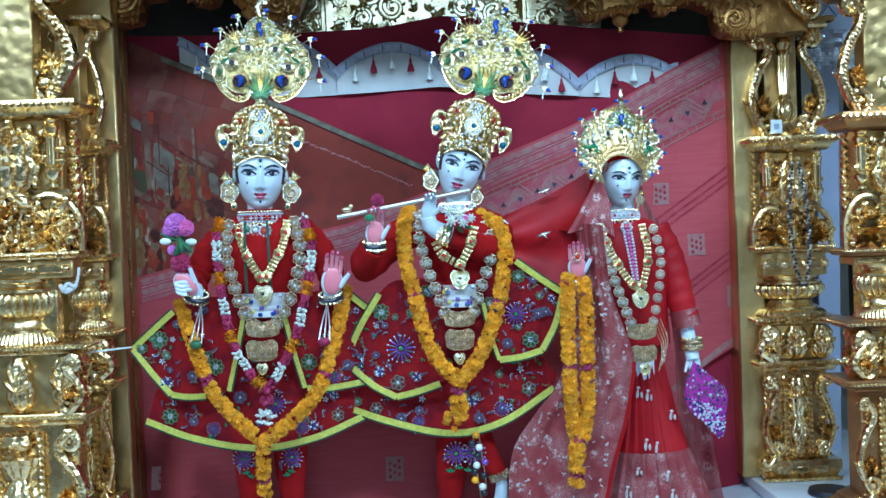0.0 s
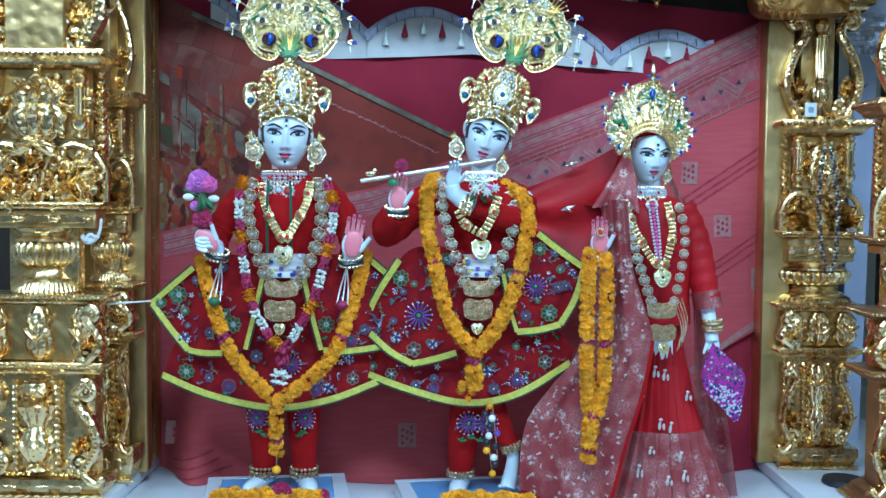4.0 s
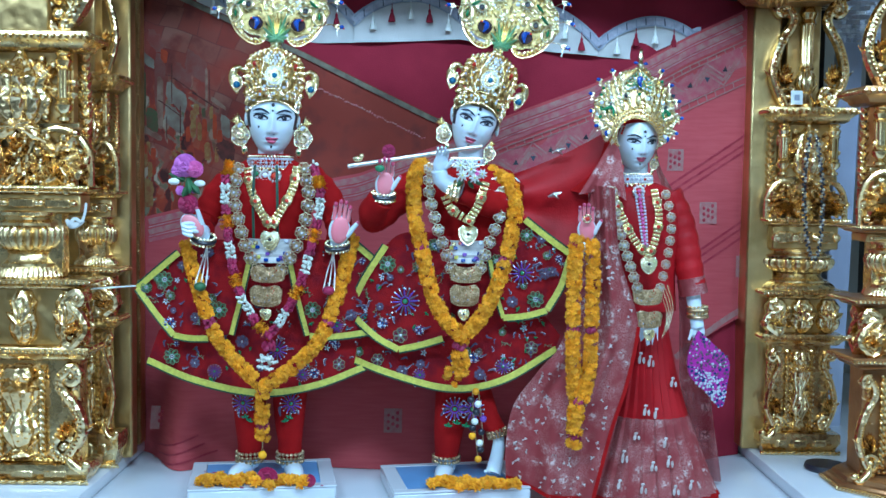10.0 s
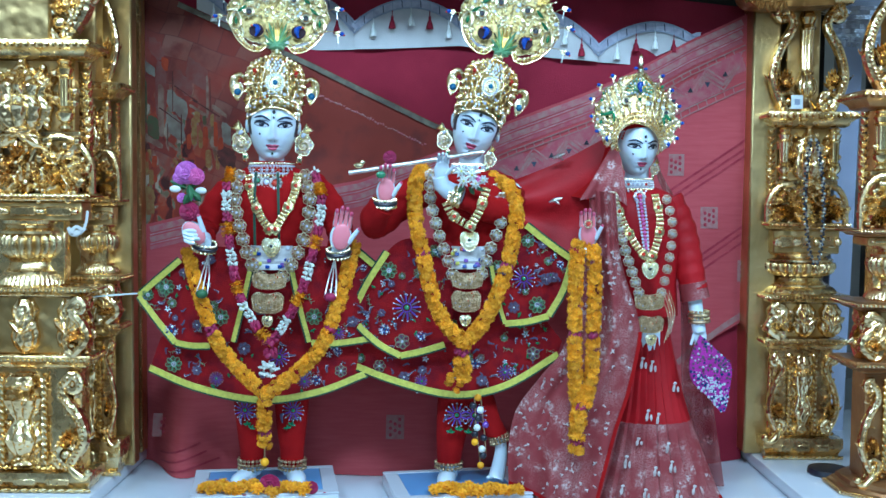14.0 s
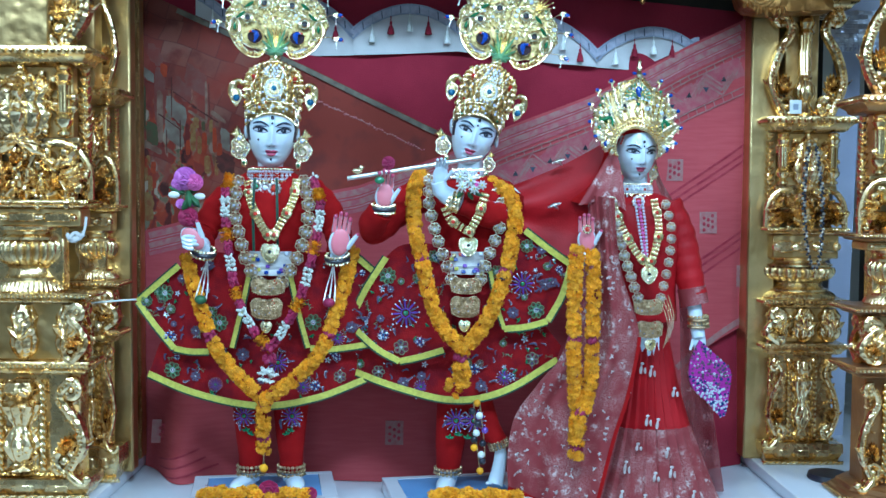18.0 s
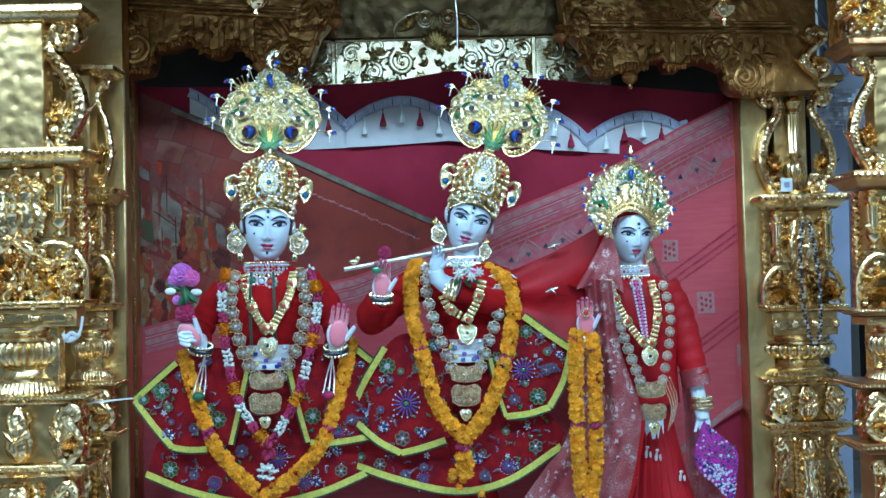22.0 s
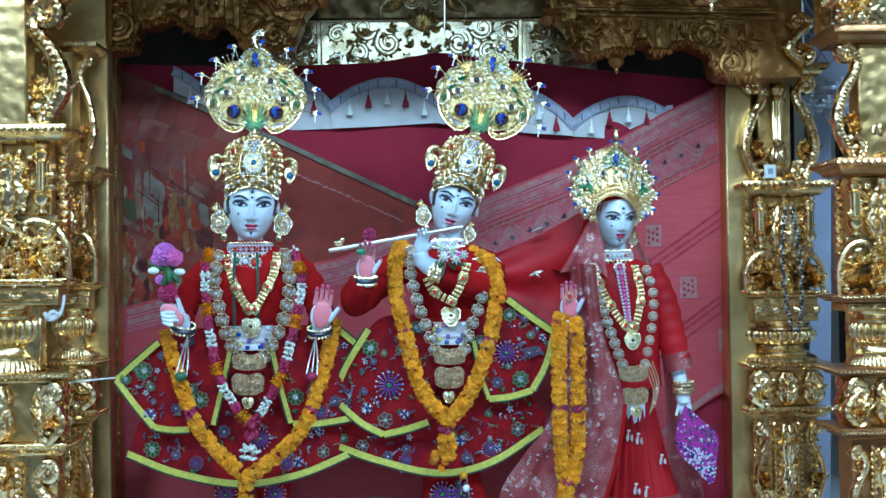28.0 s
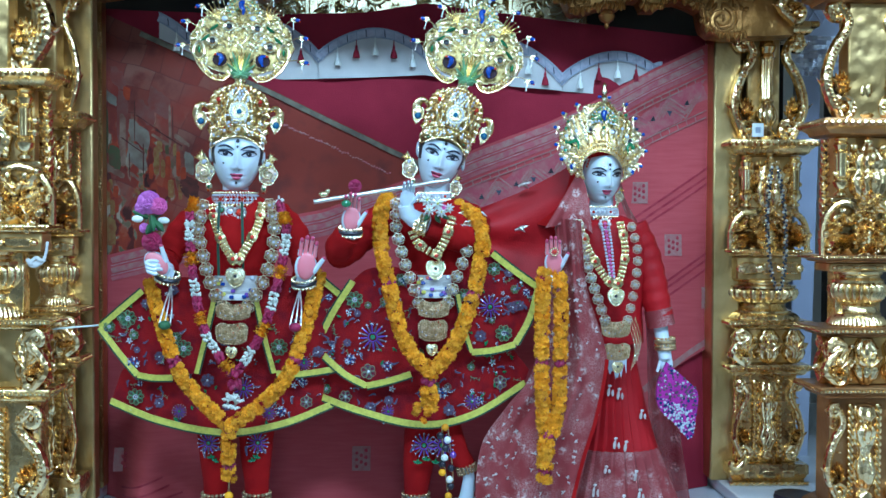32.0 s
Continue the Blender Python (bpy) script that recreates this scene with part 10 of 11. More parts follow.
part("sleeve_band", bm, BROCADE, sari, "brocade sleeve band")


def skirt_at(z):
    """Centre and half width of the pleated skirt at a height."""
    t = (0.52 - z) / 0.5
    return 0.588 + 0.012 * t, 0.060 + 0.060 * t + 0.080 * t * t, t


def pleat(a, t):
    """Knife pleats that fan out downward, deeper on the lower side."""
    q = (13 * a / (2 * math.pi) * 2 + 0.35 * t) % 1.0
    saw = q / 0.78 if q < 0.78 else (1 - q) / 0.22
    return (0.002 + 0.017 * t) * (saw - 0.5) * (0.5 + 0.5 * math.cos(a + 0.9)) if t > 0 else 0.0


def sari_skirt(z0, z1, mat, name, grow):
    """Pleated skirt between two heights, wide at the hem."""
    bm = bmesh.new()
    rows = []
    for j in range(19):
        z = z0 + (z1 - z0) * j / 18
        xc, rx, t = skirt_at(z)
        row = []
        for k in range(260):
            a = 2 * math.pi * k / 260
            pl = pleat(a, t) if math.sin(a) < 0.15 else 0.0
            r = rx + grow
            row.append(bm.verts.new((xc + (r + pl) * math.cos(a), 0.01 + (0.75 * r + pl) * math.sin(a), z)))
        rows.append(row)
    quads(bm, rows, True)
    bm.faces.new(list(reversed(rows[0])) if z0 > z1 else rows[0])
    return part(name, bm, mat, sari)


sari_skirt(0.60, 0.240, RED_SILK, "skirt", 0.0)
sari_skirt(0.250, 0.022, BROCADE, "skirt_border", 0.003)
sari_skirt(0.034, 0.021, RED, "hem_band", 0.005)


def skirt_front(x, z):
    xc, rx, t = skirt_at(z)
    u = max(-0.95, min(0.95, (x - xc) / rx))
    return 0.01 - 0.75 * rx * math.sqrt(1 - u * u) - 0.012 * (0.4 + t)


for k, (x, z, h) in enumerate(((0.562, 0.418, 0.040), (0.588, 0.410, 0.040), (0.527, 0.340, 0.028), (0.655, 0.350, 0.034), (0.574, 0.276, 0.040), (0.603, 0.268, 0.038),
                               (0.513, 0.148, 0.046), (0.546, 0.205, 0.026), (0.628, 0.190, 0.036), (0.636, 0.140, 0.042), (0.590, 0.128, 0.034), (0.500, 0.075, 0.034), (0.560, 0.070, 0.036), (0.650, 0.066, 0.036), (0.700, 0.075, 0.034))):
    bm = bmesh.new()
    y = skirt_front(x, z) - 0.004
    h *= 0.72
    tube(bm, spline([(x - 0.003, y, z - h * 0.5), (x - 0.002, y, z), (x + 0.001, y, z + h * 0.46)], 10), lambda t: 0.0016 + 0.0030 * math.sin(math.pi * min(1.0, 0.10 + t)), 7, flat=0.4)
    ball(bm, (x + 0.001, y, z + h * 0.5), 0.0046, 8, 6, (1.2, 0.4, 0.9))
    if k % 3 != 2:
        tube(bm, spline([(x + 0.010, y, z - h * 0.5), (x + 0.009, y, z - h * 0.1), (x + 0.010, y, z + h * 0.12)], 10), lambda t: 0.0016 + 0.0024 * math.sin(math.pi * t), 6, flat=0.4)
    part("silver_motif", bm, WEAVE_SILVER, sari)

veil = thing("brocade_veil", (X3 - 0.1, 0, 0.03), "sheer maroon brocade veil draped from head to floor", "veil")
VEIL_LEFT = spline([(0.400, 0, 0.905), (0.398, 0, 0.747), (0.339, 0, 0.482), (0.272, 0, 0.388), (0.204, 0, 0.292), (0.184, 0, 0.182), (0.186, 0, 0.087)], 61)
VEIL_RIGHT = spline([(0.462, 0, 0.895), (0.480, 0, 0.718), (0.530, 0, 0.560), (0.534, 0, 0.488), (0.506, 0, 0.347), (0.474, 0, 0.245), (0.440, 0, 0.111), (0.420, 0, 0.030)], 61)


def veil_place(u, v):
    """The long fall from the shoulder: close over the body, spreading aside to the floor, with soft hanging folds."""
    p = VEIL_LEFT[int(round(v * 60))].lerp(VEIL_RIGHT[int(round(v * 60))], u)
    p.y = -0.086 - 0.060 * smoothstep(0.0, 0.8, u) * smoothstep(1.0, 0.35, v) - 0.050 * smoothstep(0.35, 1.0, v) * u
    p.y -= (0.004 + 0.011 * v) * math.sin(11.0 * u + 2.2 * v) + 0.004 * math.sin(27 * u - 5 * v)
    p.z -= 0.018 * math.sin(math.pi * u) * smoothstep(0.85, 1.0, v)
    return p


bm = bmesh.new()
sheet(bm, veil_place, 48, 60, 0.003)
part("long_fall", bm, BROCADE, veil)
bm = bmesh.new()
ribbon(bm, [veil_place(1.0, v / 60) + Vector((0, -0.001, 0)) for v in range(26, 61)], 0.010, 0.002)
ribbon(bm, [veil_place(u / 40, 1.0) + Vector((0, -0.001, 0.003)) for u in range(41)], 0.010, 0.002)
part("hem_band", bm, RED, veil, "plain dark red hem band")
bm = bmesh.new()
rr = random.Random(77)
for i in range(150):
    # woven white blossoms, thicker towards the hem
    u, v = rr.uniform(0.04, 0.95), 1 - 0.85 * rr.random() ** 1.25
    p = veil_place(u, round(v * 60) / 60) + Vector((0, -0.0015, 0))
    r = rr.uniform(0.004, 0.009)
    for k in range(rr.choice((3, 5, 5))):
        a = rr.uniform(0, 6.28)
        leaf(bm, p, p + Vector((r * math.cos(a), -0.0005, r * math.sin(a))), r * 0.28, 0.0015, 1)
part("woven_blossoms", bm, WEAVE_SILVER, veil)
bm = bmesh.new()
side_a = spline([(0.655, 0.050, 0.780), (0.690, 0.055, 0.600), (0.705, 0.060, 0.300), (0.730, 0.062, 0.035)], 31)
side_b = spline([(0.690, 0.070, 0.740), (0.738, 0.075, 0.594), (0.790, 0.080, 0.320), (0.838, 0.085, 0.032)], 31)
sheet(bm, lambda u, v: side_a[int(round(v * 30))].lerp(side_b[int(round(v * 30))], u) + Vector((0, 0.010 * math.sin(10 * u + 2 * v), 0)), 16, 30, 0.002)
part("back_fall", bm, SHEER, veil, "sheer brown-red gauze hanging behind the arm")
garment_panel(veil, "shoulder_fall", [(0.469, 1.034), (0.478, 1.024), (0.483, 1.009), (0.488, 0.990)],
              [(0.371, 0.876), (0.421, 0.885), (0.465, 0.883), (0.502, 0.861)], lambda x, z: -0.055 - 0.05 * smoothstep(1.08, 0.88, z), BROCADE, 0.006, 2.5, 20, 20, 0.003)
# hood of the veil round the face
bm = bmesh.new()
ball(bm, head_3 @ Vector((0, 0.014, 0.062)), 1.0, 36, 24, (0.0660, 0.0780, 0.054), 0, head_3.to_3x3())
part("hood_crown", bm, RED, veil)
for s, side in ((-1, [(0.531, -0.055, 1.087), (0.492, -0.050, 1.061), (0.478, -0.040, 0.999), (0.453, -0.030, 0.932), (0.407, -0.030, 0.876)]), (1, [(0.531, -0.055, 1.087), (0.572, -0.045, 1.062), (0.590, -0.030, 1.000), (0.606, 0.000, 0.940), (0.645, 0.030, 0.872)])):
    run = spline(side, 24)
    bm = bmesh.new()
    sheet(bm, lambda u, v: run[int(round(u * 23))] + Vector((s * (0.012 + (0.035 if s < 0 else 0.026) * u) * v, 0.085 * v, 0.012 * v)), 23, 6, 0.003)
    part("hood", bm, RED if s < 0 else BROCADE, veil)
bm = bmesh.new()
run = spline([(0.493, -0.058, 1.048), (0.507, -0.062, 1.078), (0.534, -0.064, 1.088), (0.567, -0.060, 1.076), (0.589, -0.050, 1.044)], 24)
beads(bm, run, 0.0035)
part("hood_edging", bm, GEM_RED, veil)

shawl = thing("red_shawl", (0.285, 0.060, 0.898), "bright red silk shawl stretched between two figures", "shawl")
bm = bmesh.new()
sa, sb = spline([(0.124, 0.050, 0.904), (0.244, 0.070, 0.947), (0.364, 0.060, 1.000), (0.480, 0.030, 1.065)], 31), spline([(0.162, 0.040, 0.848), (0.237, 0.050, 0.797), (0.352, 0.040, 0.704), (0.453, 0.030, 0.657)], 31)
sheet(bm, lambda u, v: sa[int(round(u * 30))].lerp(sb[int(round(u * 30))], v) + Vector((0, 0.012 * math.sin(9 * v + 3 * u), 0)), 30, 16, 0.003)
part("cloth", bm, RED_SILK, shawl)
for p in ((0.331, 0.050, 1.000), (0.321, 0.040, 0.874)):
    bm = bmesh.new()
    leaf(bm, (p[0] - 0.02, p[1] - 0.015, p[2] - 0.006), (p[0] + 0.02, p[1] - 0.015, p[2] + 0.008), 0.007, 0.004, 2)
    leaf(bm, (p[0] - 0.01, p[1] - 0.016, p[2] + 0.004), (p[0] + 0.012, p[1] - 0.016, p[2] - 0.012), 0.005, 0.004, 2)
    part("silver_motif", bm, SILVER, shawl)

halo = thing("fan_crown", (0.543, 0.000, 1.085), "gold filigree fan crown with blue stones over the veil", "crown", "crowns of the figures")
m3 = Matrix.Translation((0.527, -0.048, 1.093)) @ pose(0, 0, 0, -12, 4, 4)


def halo_rim(a):
    """Outline of the fan crown: broad lobes beside the face and an ogee peak."""
    r = 0.112 * (1 + 0.035 * math.cos(13 * a)) * (1 + 0.05 * math.sin(a)) + 0.014 * math.exp(-((a - math.pi / 2) / 0.30) ** 2)
    return r * math.cos(a), r * math.sin(a)


def halo_place(a, q, out=0.0):
    """A place on the fan between the hood (q = 0) and the rim (q = 1)."""
    x1, z1 = halo_rim(a)
    b = -0.5 + (math.pi + 1.0) * (a + 0.72) / (math.pi + 1.44)
    x0, z0 = 0.058 * math.cos(b), -0.074 + 0.056 * math.sin(b)
    y = -0.050 * (1 - q) + (0.30 * abs(x1) ** 1.2 - 0.030) * q
    return Vector((x0 + (x1 - x0) * q, y - out, z0 + (z1 - z0) * q))


SPAN = [-0.72 + (math.pi + 1.44) * i / 47 for i in range(48)]
bm = bmesh.new()
rows = [[bm.verts.new(halo_place(a, q)) for a in SPAN] for q in (0.0, 0.35, 0.7, 1.0)]
rows += [[bm.verts.new(halo_place(a, q) + Vector((0, 0.006, 0))) for a in SPAN] for q in (1.0, 0.0)]
quads(bm, rows + [rows[0]])
crest_plate = local_part("crest_plate", bm, GOLD_BRIGHT, halo, m3)
rr = random.Random(71)
bm = bmesh.new()
# radiating rows of leaves
for j, q in enumerate((0.36, 0.56, 0.74, 0.90)):
    n = 15 + 4 * j
    for i in range(n):
        a = -0.66 + (math.pi + 1.32) * (i + 0.5 * (j % 2)) / (n - 1)
        if abs(a - math.pi / 2) < 0.30 and q > 0.45:
            continue
        p, t = halo_place(a, q - 0.10, 0.004), halo_place(a, q + 0.10, 0.008)
        leaf(bm, p, t + (t - p) * 0.20, rr.uniform(0.0066, 0.0088), 0.0065, 3)
        ball(bm, t + Vector((0, -0.004, 0)), rr.uniform(0.0040, 0.0062), 8, 6, (1, 0.6, 1), 0 if rr.random() < 0.8 else rr.choice((1, 1, 2)))
for i in range(210):
    a, q = rr.uniform(-0.68, math.pi + 0.68), rr.uniform(0.22, 0.98)
    ball(bm, halo_place(a, q, 0.004), rr.uniform(0.0018, 0.0036), 6, 4, (1, 1, 1), 0 if rr.random() < 0.85 else 1)
local_part("filigree", bm, [GOLD_PALE, GEM_CLEAR, GEM_GREEN], crest_plate, m3)
bm = bmesh.new()
for q, r in ((0.03, 0.0034), (0.13, 0.0042), (0.22, 0.0026), (1.0, 0.0046)):
    beads(bm, [halo_place(a, q, 0.005) for a in SPAN], r)
local_part("bead_band", bm, GOLD_PALE, crest_plate, m3)
for a, q in ((1.98, 0.50), (1.22, 0.48), (2.62, 0.62), (0.55, 0.62)):
    bm = bmesh.new()
    p = halo_place(a, q, 0.008)
    tube(bm, [p + Vector((0.0095 * math.cos(g), 0, 0.0095 * math.sin(g))) for g in [2 * math.pi * i / 16 for i in range(17)]], 0.0042, 8)
    ball(bm, p, 0.0058, 8, 6, (1, 0.6, 1), 1)
    local_part("boss", bm, [GOLD_PALE, BLACK], crest_plate, m3)
for h, a in ((-1, 2.75), (1, 0.40)):
    bm = bmesh.new()
    pts = [halo_place(a + h * 0.16 * math.sin(5.5 * t), 0.36 + 0.44 * t, 0.011) for t in [i / 12 for i in range(13)]]
    tube(bm, pts, lambda t: 0.0018 + 0.0034 * math.sin(math.pi * t), 8)
    local_part("green_enamel_scroll", bm, GEM_GREEN, crest_plate, m3)
for a in (3.62, -0.48):
    bm = bmesh.new()
    ball(bm, halo_place(a, 0.66, 0.010), 0.0085, 10, 8, (1, 0.7, 1.1))
    local_part("blue_stone", bm, GEM_BLUE, crest_plate, m3)
# the peacock in its ogee frame
bm = bmesh.new()
frame_top = [(-0.044, 0.054), (-0.043, 0.078), (-0.028, 0.098), (-0.010, 0.114), (0.002, 0.128)]
for h in (-1, 1):
    bar = spline([(h * x if h > 0 else x, -0.044, z) for x, z in ([(-x, z) for x, z in frame_top] if h > 0 else frame_top)], 20)
    tube(bm, bar, 0.0044, 8)
    beads(bm, [p + Vector((0, -0.005, 0)) for p in bar], 0.0026)
local_part("ogee_frame", bm, GOLD_PALE, crest_plate, m3)
bm = bmesh.new()
for j, (r, n) in enumerate(((0.014, 7), (0.023, 10), (0.032, 13))):
    for k in range(n):
        a = math.pi * (-0.10 + 1.20 * k / (n - 1))
        p = Vector((r * math.cos(a), -0.046, 0.076 + r * 1.1 * math.sin(a)))
        ball(bm, p, 0.0036, 7, 5, (1, 0.8, 1), (0, 1, 0)[j] if k % 3 else 2)
        leaf(bm, p + Vector((-0.010 * math.cos(a), 0.002, -0.010 * math.sin(a))), p, 0.0028, 0.006, 2, 0)
local_part("peacock_tail", bm, [GREEN_PALE, GOLD_PALE, GEM_CLEAR], crest_plate, m3)
bm = bmesh.new()
tube(bm, spline([(0.005, -0.056, 0.094), (-0.002, -0.057, 0.092), (-0.002, -0.057, 0.082), (0.002, -0.056, 0.070)], 14), lambda t: 0.0034 + 0.0046 * math.sin(math.pi * min(1.0, 0.2 + 0.9 * t)), 9)
local_part("blue_enamel_peacock", bm, GEM_BLUE, crest_plate, m3)
bm = bmesh.new()
lathe(bm, (0.004, -0.036, 0.122), [(0.009, 0), (0.007, 0.010), (0.010, 0.018), (0.005, 0.030), (0.008, 0.038), (0.004, 0.050), (0.006, 0.056), (0.001, 0.066)], 12)
for h in (-1, 1):
    ball(bm, (0.004 + h * 0.014, -0.038, 0.144), 0.0050, 8, 6, (1.3, 0.8, 0.9), 1)
local_part("finial", bm, [GOLD_PALE, GEM_BLUE], crest_plate, m3)
for a in (-0.42, -0.05, 0.32, 0.70, 1.05, 2.16, 2.50, 2.84, 3.22, 3.58):
    bm = bmesh.new()
    p0 = halo_place(a, 0.96)
    p1 = halo_place(a, 1.20, 0.012)
    tube(bm, [p0, p1], 0.0016, 5)
    for k in range(4):
        g = 2 * math.pi * k / 4 + 0.4
        ball(bm, p1 + Vector((0.0050 * math.cos(g), 0, 0.0042 * math.sin(g))), 0.0044, 6, 5, (1.1, 0.6, 0.9), 0)
    ball(bm, p1 + Vector((0.006 * math.cos(a), -0.006, 0.004 * math.sin(a) - 0.002)), 0.0054, 8, 6, (1.1, 0.8, 1), 1)
    tube(bm, [p1, p1 + Vector((0, 0, -0.018))], 0.0012, 5, 0)
    local_part("sprig", bm, [GOLD_PALE, GEM_BLUE], crest_plate, m3)

choker(((0.538, 0.000, 0.921)[0], -0.01, (0.538, 0.000, 0.921)[2]), 0.048, 0.030, "silver choker with red stones round the neck")
strands = thing("stone_necklace", (0.545, -0.12, 0.72), "close strings of pink and clear stones on the chest", "necklace", "necklaces")
for dx, mat, r in ((-0.010, GEM_CLEAR, 0.0042), (0.0, PINK_FLOWER, 0.0050), (0.010, GEM_CLEAR, 0.0042)):
    bm = bmesh.new()
    beads(bm, spline([(0.537 + dx, -0.098, 0.888), (0.544 + dx * 0.9, -0.118, 0.820), (0.553 + dx * 0.5, -0.128, 0.735)], 24), r)
    part("stone_string", bm, mat, strands)
bm = bmesh.new()
boss(bm, (0.539, -0.090, 0.887)[0], -0.085, (0.539, -0.090, 0.887)[2], 0.014)
whole("locket", bm, [SILVER, GEM_RED], "round silver locket with a red stone", "locket")
earring((0.487, -0.045, 0.972), 0.55, -1)
earring((0.590, -0.035, 0.969), 0.55, 1)
bm = bmesh.new()
beads(bm, spline([(0.533, -0.075, 1.079), (0.534, -0.085, 1.060), (0.537, -0.090, 1.044)], 8), 0.004)
boss(bm, (0.537, -0.090, 1.044)[0], -0.088, (0.537, -0.090, 1.044)[2], 0.009)
whole("forehead_ornament", bm, [GOLD_PALE, GEM_CLEAR], "small forehead ornament with a clear stone", "ornament")
neck = thing("gold_necklace", (0.563, -0.130, 0.687), "gold link necklace with a heart-shaped pendant", "necklace", "necklaces")
string_plates(neck, path([(0.465, -0.115, 0.878), (0.491, -0.128, 0.810), (0.527, -0.132, 0.749), (0.558, -0.135, 0.715)]), LINK, 0.0105, 0.0105, "link", 6)
string_plates(neck, path([(0.579, -0.100, 0.890), (0.588, -0.125, 0.818), (0.576, -0.132, 0.749), (0.561, -0.135, 0.716)]), LINK, 0.0105, 0.0105, "link", 6)
pendant(neck, (0.561, -0.138, 0.691), 0.026)
neck = thing("medallion_necklace", (0.561, -0.130, 0.626), "long necklace of silver flower medallions with red stones", "necklace", "necklaces")
string_plates(neck, path([(0.460, -0.120, 0.886), (0.470, -0.135, 0.817), (0.495, -0.140, 0.733), (0.515, -0.142, 0.672), (0.531, -0.142, 0.626)]), MEDALLION, 0.0150, 0.027, "medallion")
string_plates(neck, path([(0.613, -0.090, 0.880), (0.626, -0.110, 0.811), (0.618, -0.125, 0.734), (0.606, -0.130, 0.673), (0.595, -0.132, 0.626)]), MEDALLION, 0.0130, 0.027, "medallion")
root = thing("waist_ornament", (0.569, -0.120, 0.547), "antique gold embossed waist plaques set with stones", "ornament", "waist ornaments")
brooch(root, (0.561, -0.135, 0.603), 0.085, 0.056)
brooch(root, (0.568, -0.125, 0.540), 0.075, 0.060)
pendant(root, (0.570, -0.122, 0.497), 0.018)
for k in range(4):
    bm = bmesh.new()
    beads(bm, spline([(0.610, -0.110, 0.605), (0.628, -0.105, 0.546), (0.616, -0.110, 0.487)], 24), 0.0016)
    bmesh.ops.translate(bm, verts=bm.verts, vec=(0.006 * (k - 1), 0.003 * k, 0.008 * k))
    part("chain", bm, GOLD_PALE, root)
rnd = random.Random(73)
gar = thing("marigold_garland", (0.383, -0.150, 0.331), "doubled marigold garland hanging from the raised hand", "garland", "flower garlands")
string_heads(gar, path([(0.362, -0.150, 0.755), (0.357, -0.155, 0.641), (0.357, -0.155, 0.502), (0.364, -0.150, 0.346), (0.371, -0.150, 0.323)]), 0.0215, rnd, ((0.55, 0.57),))
string_heads(gar, path([(0.404, -0.150, 0.751), (0.409, -0.155, 0.641), (0.406, -0.155, 0.503), (0.406, -0.150, 0.409), (0.390, -0.150, 0.323)]), 0.0205, rnd, ((0.53, 0.57),))
string_heads(gar, path([(0.374, -0.152, 0.316), (0.369, -0.150, 0.261), (0.368, -0.145, 0.197)]), 0.024, rnd, ((0.0, 0.15), (0.72, 0.86)))
bangle("bangle", (0.721, -0.045, 0.552), (0.05, 0, -1), 0.026, [GOLD_BRIGHT, ANTIQUE], "stacked gold bangles on the lowered wrist", 4)
bm = bmesh.new()
boss(bm, (0.390, -0.145, 0.812)[0], -0.148, (0.390, -0.145, 0.812)[2], 0.010)
whole("hand_ornament", bm, [GOLD_PALE, GEM_RED], "gold ornament resting on the open palm", "ornament")

fan = thing("hand_fan", (0.746, -0.080, 0.401), "magenta sequinned leaf-shaped fan with a silver border", "fan")
fo = [(0.716, 0.504), (0.768, 0.457), (0.804, 0.418), (0.800, 0.354), (0.786, 0.287), (0.741, 0.330), (0.695, 0.377), (0.690, 0.440)]
ring = [(p.x, p.z) for p in spline([(x, 0, z) for x, z in fo + fo[:1]], 40)][:-1]
bm = bmesh.new()
plate(bm, ring, -0.085, -0.075, 0, 0.006)
part("leaf", bm, MAGENTA, fan)
cx, cz = sum(p[0] for p in ring) / 39, sum(p[1] for p in ring) / 39
bm = bmesh.new()
rr = random.Random(5)
for i in range(420):
    a, q = rr.random(), math.sqrt(rr.random())
    p = ring[int(a * 38)]
    x, z = cx + (p[0] - cx) * q, cz + (p[1] - cz) * q
    silver = z < cz - 0.010 - 0.5 * (x - cx) or rr.random() < 0.15
    if rr.random() < 0.6 or silver:
        ball(bm, (x, -0.087 - 0.004 * (1 - q), z), rr.uniform(0.002, 0.0045), 6, 4, (1, 0.6, 1), (0 if rr.random() < 0.6 else 1) if silver else 2)
part("sequin_work", bm, [GEM_CLEAR, BEAD_BLUE, BEAD_LILAC], fan)

# ======== offerings and small things ========
def petals_heap(name, x0, x1, y0, y1, count, label, seed, extra=()):
    rnd = random.Random(seed)
    root = thing(name, ((x0 + x1) / 2, (y0 + y1) / 2, 0.06), label, "flowers", "flower offerings")
    for i in range(count):
        t = i / max(1, count - 1)
        p = Vector((x0 + (x1 - x0) * t + rnd.uniform(-0.008, 0.008), y0 + (y1 - y0) * rnd.random(), 0.070 + 0.012 * rnd.random()))
        r = rnd.uniform(0.015, 0.021)
        piece("marigold", MARIGOLDS[rnd.randrange(4)], axis_pose(p, Vector((rnd.uniform(-0.5, 0.5), -0.6, 0.8)).normalized(), r, r * 1.1, rnd.uniform(0, 6)), root)
    for x, y, r, mat in extra:
        rose(root, (x, y, 0.062 + r * 0.8), r, mat)
    return root


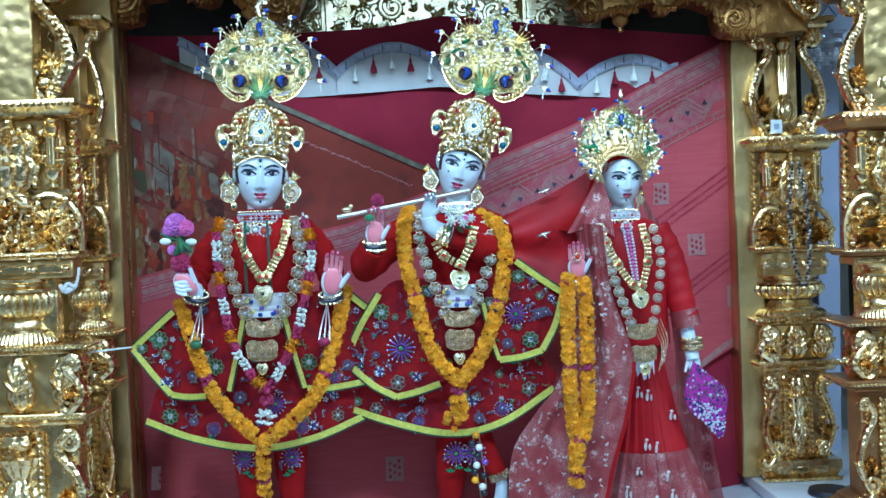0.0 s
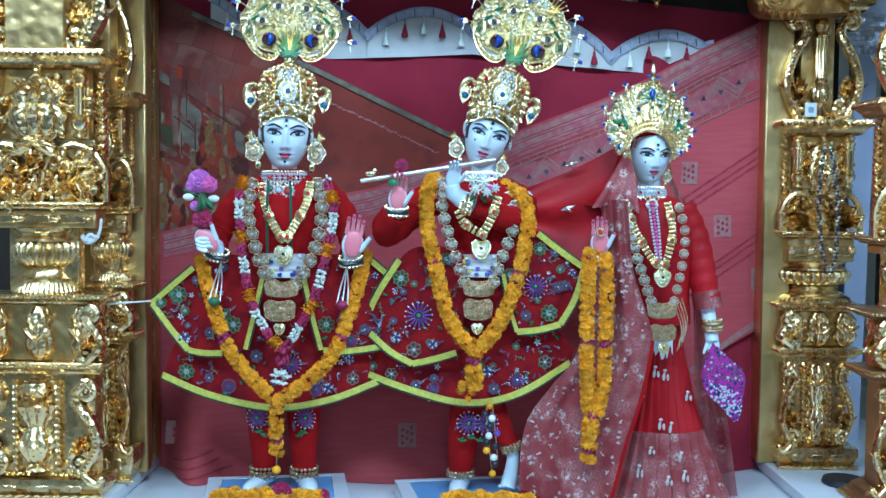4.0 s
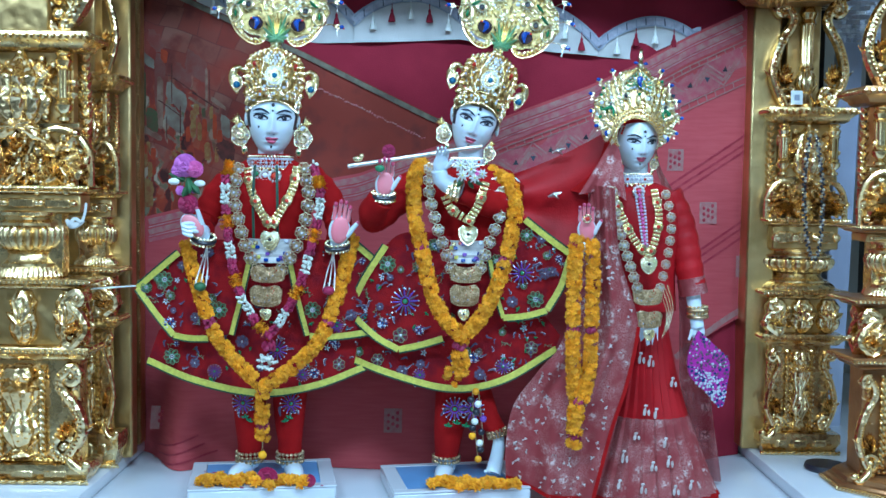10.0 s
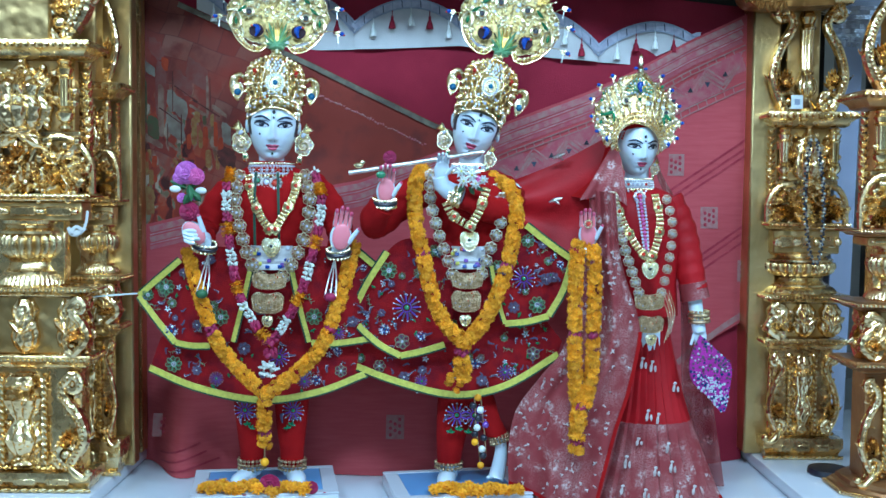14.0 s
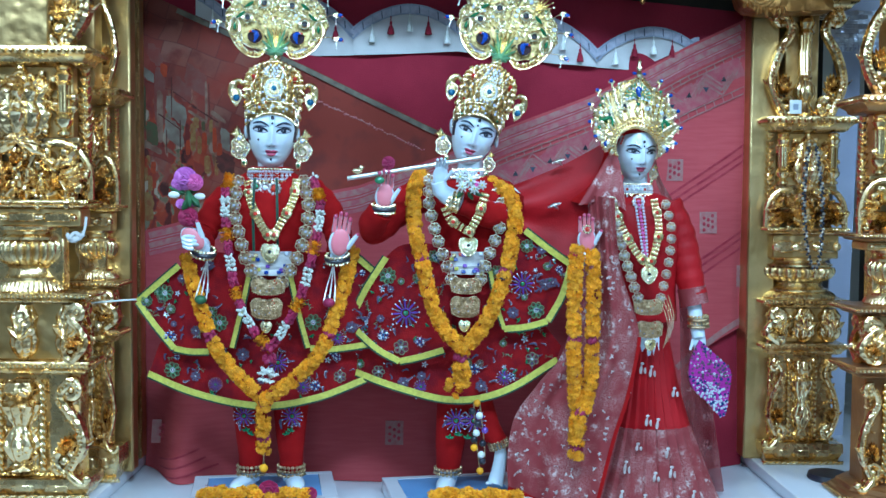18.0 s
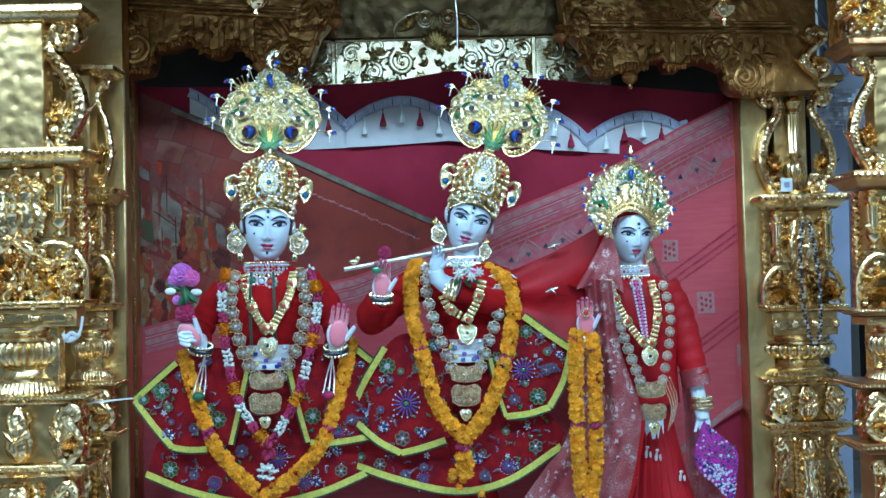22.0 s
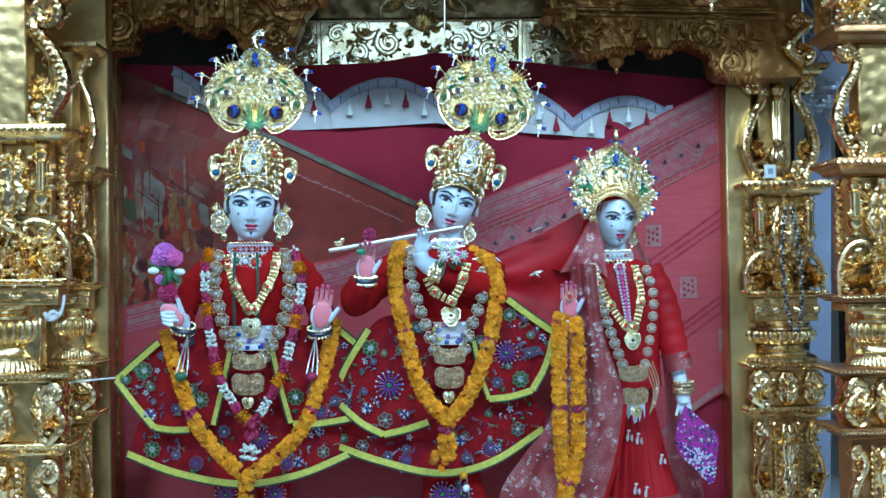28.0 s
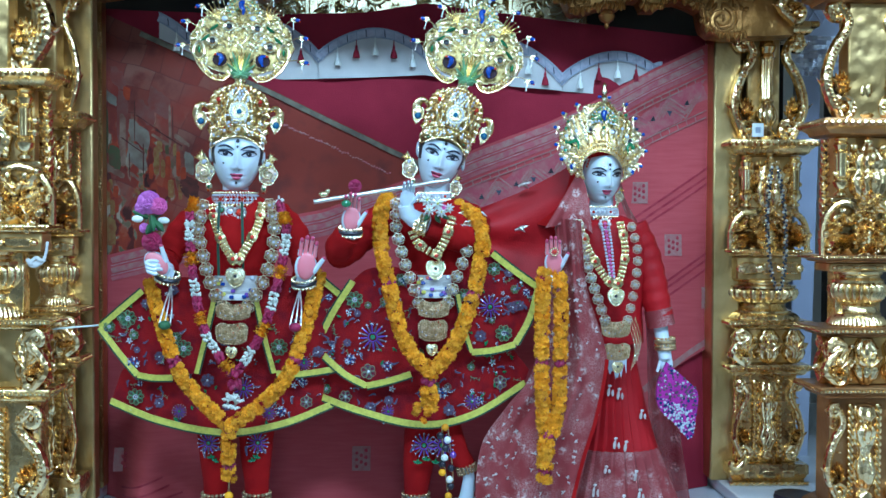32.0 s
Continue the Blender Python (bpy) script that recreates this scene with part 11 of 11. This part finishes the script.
petals_heap("flower_offering", -0.66, -0.37, -0.15, -0.10, 26, "marigolds and a crimson rose laid at the feet", 81, ((-0.475, -0.12, 0.028, PETAL_ROSE), (-0.36, -0.12, 0.018, PETAL_ROSE)))
petals_heap("flower_offering", -0.02, 0.205, -0.15, -0.10, 24, "marigolds laid at the feet of the flute player", 83)
rr = random.Random(84)
bm = bmesh.new()
for i in range(34):
    ball(bm, (rr.uniform(-0.03, 0.14), rr.uniform(-0.21, -0.165), 0.026 + rr.uniform(0, 0.012)), rr.uniform(0.008, 0.015), 7, 5, (1.2, 1.0, 0.5), 0 if rr.random() < 0.5 else 1)
whole("scattered_petals", bm, [PETAL_ROSE, PINK_FLOWER], "heap of crimson and pink petals on the marble", "petals", kind="stuff")
bm = bmesh.new()
for i in range(16):
    ball(bm, (rr.uniform(-0.68, -0.30), rr.uniform(-0.15, 0.05), 0.0625), rr.uniform(0.002, 0.005), 6, 4, (1.3, 1, 0.35))
whole("scattered_petals", bm, PETAL_ROSE, "small crimson petals strewn on the pedestal", "petals", kind="stuff")

# cord from the dress to the pillar, and a knotted white cloth
tie = thing("tie_cord", (-0.933, -0.020, 0.596), "white cord tied from the dress to the pillar", "cord")
cord(tie, [(-0.997, -0.020, 0.590), (-0.928, -0.010, 0.595), (-0.858, -0.005, 0.600)], 0.0026, PETAL_WHITE, "strand")
knot = thing("knotted_cloth", (-0.989, -0.140, 0.782), "small knotted strip of white cloth on the pillar", "cloth knot")
bm = bmesh.new()
tube(bm, spline([(-1.013, -0.150, 0.790), (-0.999, -0.155, 0.775), (-0.978, -0.155, 0.781), (-0.967, -0.150, 0.790)], 14), lambda t: 0.010 - 0.005 * abs(2 * t - 1), 8, flat=0.6)
tube(bm, spline([(-0.984, -0.156, 0.781), (-1.000, -0.162, 0.778), (-0.988, -0.160, 0.793), (-0.970, -0.160, 0.784)], 14), 0.005, 8, flat=0.6)
part("knot", bm, WHITE_CLOTH, knot)
bm = bmesh.new()
ribbon(bm, spline([(-0.970, -0.152, 0.784), (-0.963, -0.150, 0.808), (-0.960, -0.148, 0.836)], 8), 0.007, 0.002)
part("loose_end", bm, WHITE_CLOTH, knot)

tag = thing("paper_tag", (1.086, 0.262, 1.179), "small square white paper tag stuck on the pillar", "tag")
bm = bmesh.new()
p = (1.086, 0.262, 1.181)
slab(bm, (p[0] - 0.018, p[1], p[2] - 0.021), (p[0] + 0.018, p[1] + 0.003, p[2] + 0.021), 0.0008)
part("paper", bm, PETAL_WHITE, tag)
bm = bmesh.new()
slab(bm, (p[0] - 0.008, p[1] - 0.001, p[2] - 0.009), (p[0] + 0.008, p[1], p[2] + 0.009), 0.0004)
part("printed_square", bm, GREY_CLOTH, tag)

mala = thing("bead_chain", (1.128, 0.220, 0.910), "hanging loop of dark and silver glass beads", "bead chain", "")
bm = bmesh.new()
loop = spline([(1.117, 0.225, 1.064), (1.102, 0.215, 0.909), (1.111, 0.205, 0.755), (1.134, 0.200, 0.683), (1.154, 0.205, 0.756), (1.157, 0.215, 0.910), (1.138, 0.225, 1.064)], 60)
bm.free()
bead_meshes = []
for mat, r in ((SILVER, 0.0048), (BLACK, 0.0042), (GREY_GLASS, 0.0046)):
    bm = bmesh.new()
    ball(bm, (0, 0, 0), r, 7, 5)
    bead_meshes.append(finish(bm, mat, "bead"))
for i, p in enumerate(spline(loop, 150)):
    piece("bead", bead_meshes[(i * 7 + i // 3) % 3], Matrix.Translation(p + Vector((0.004 * math.sin(2.1 * i), -0.004 * math.cos(2.1 * i), 0))), mala)
bm = bmesh.new()
lathe(bm, ((1.163, 0.100, 0.058)[0], 0.12, 0.060), [(0.060, 0), (0.064, 0.006), (0.060, 0.018), (0.040, 0.020)], 24)
whole("black_dish", bm, BLACK, "flat black round dish on the marble step", "dish")
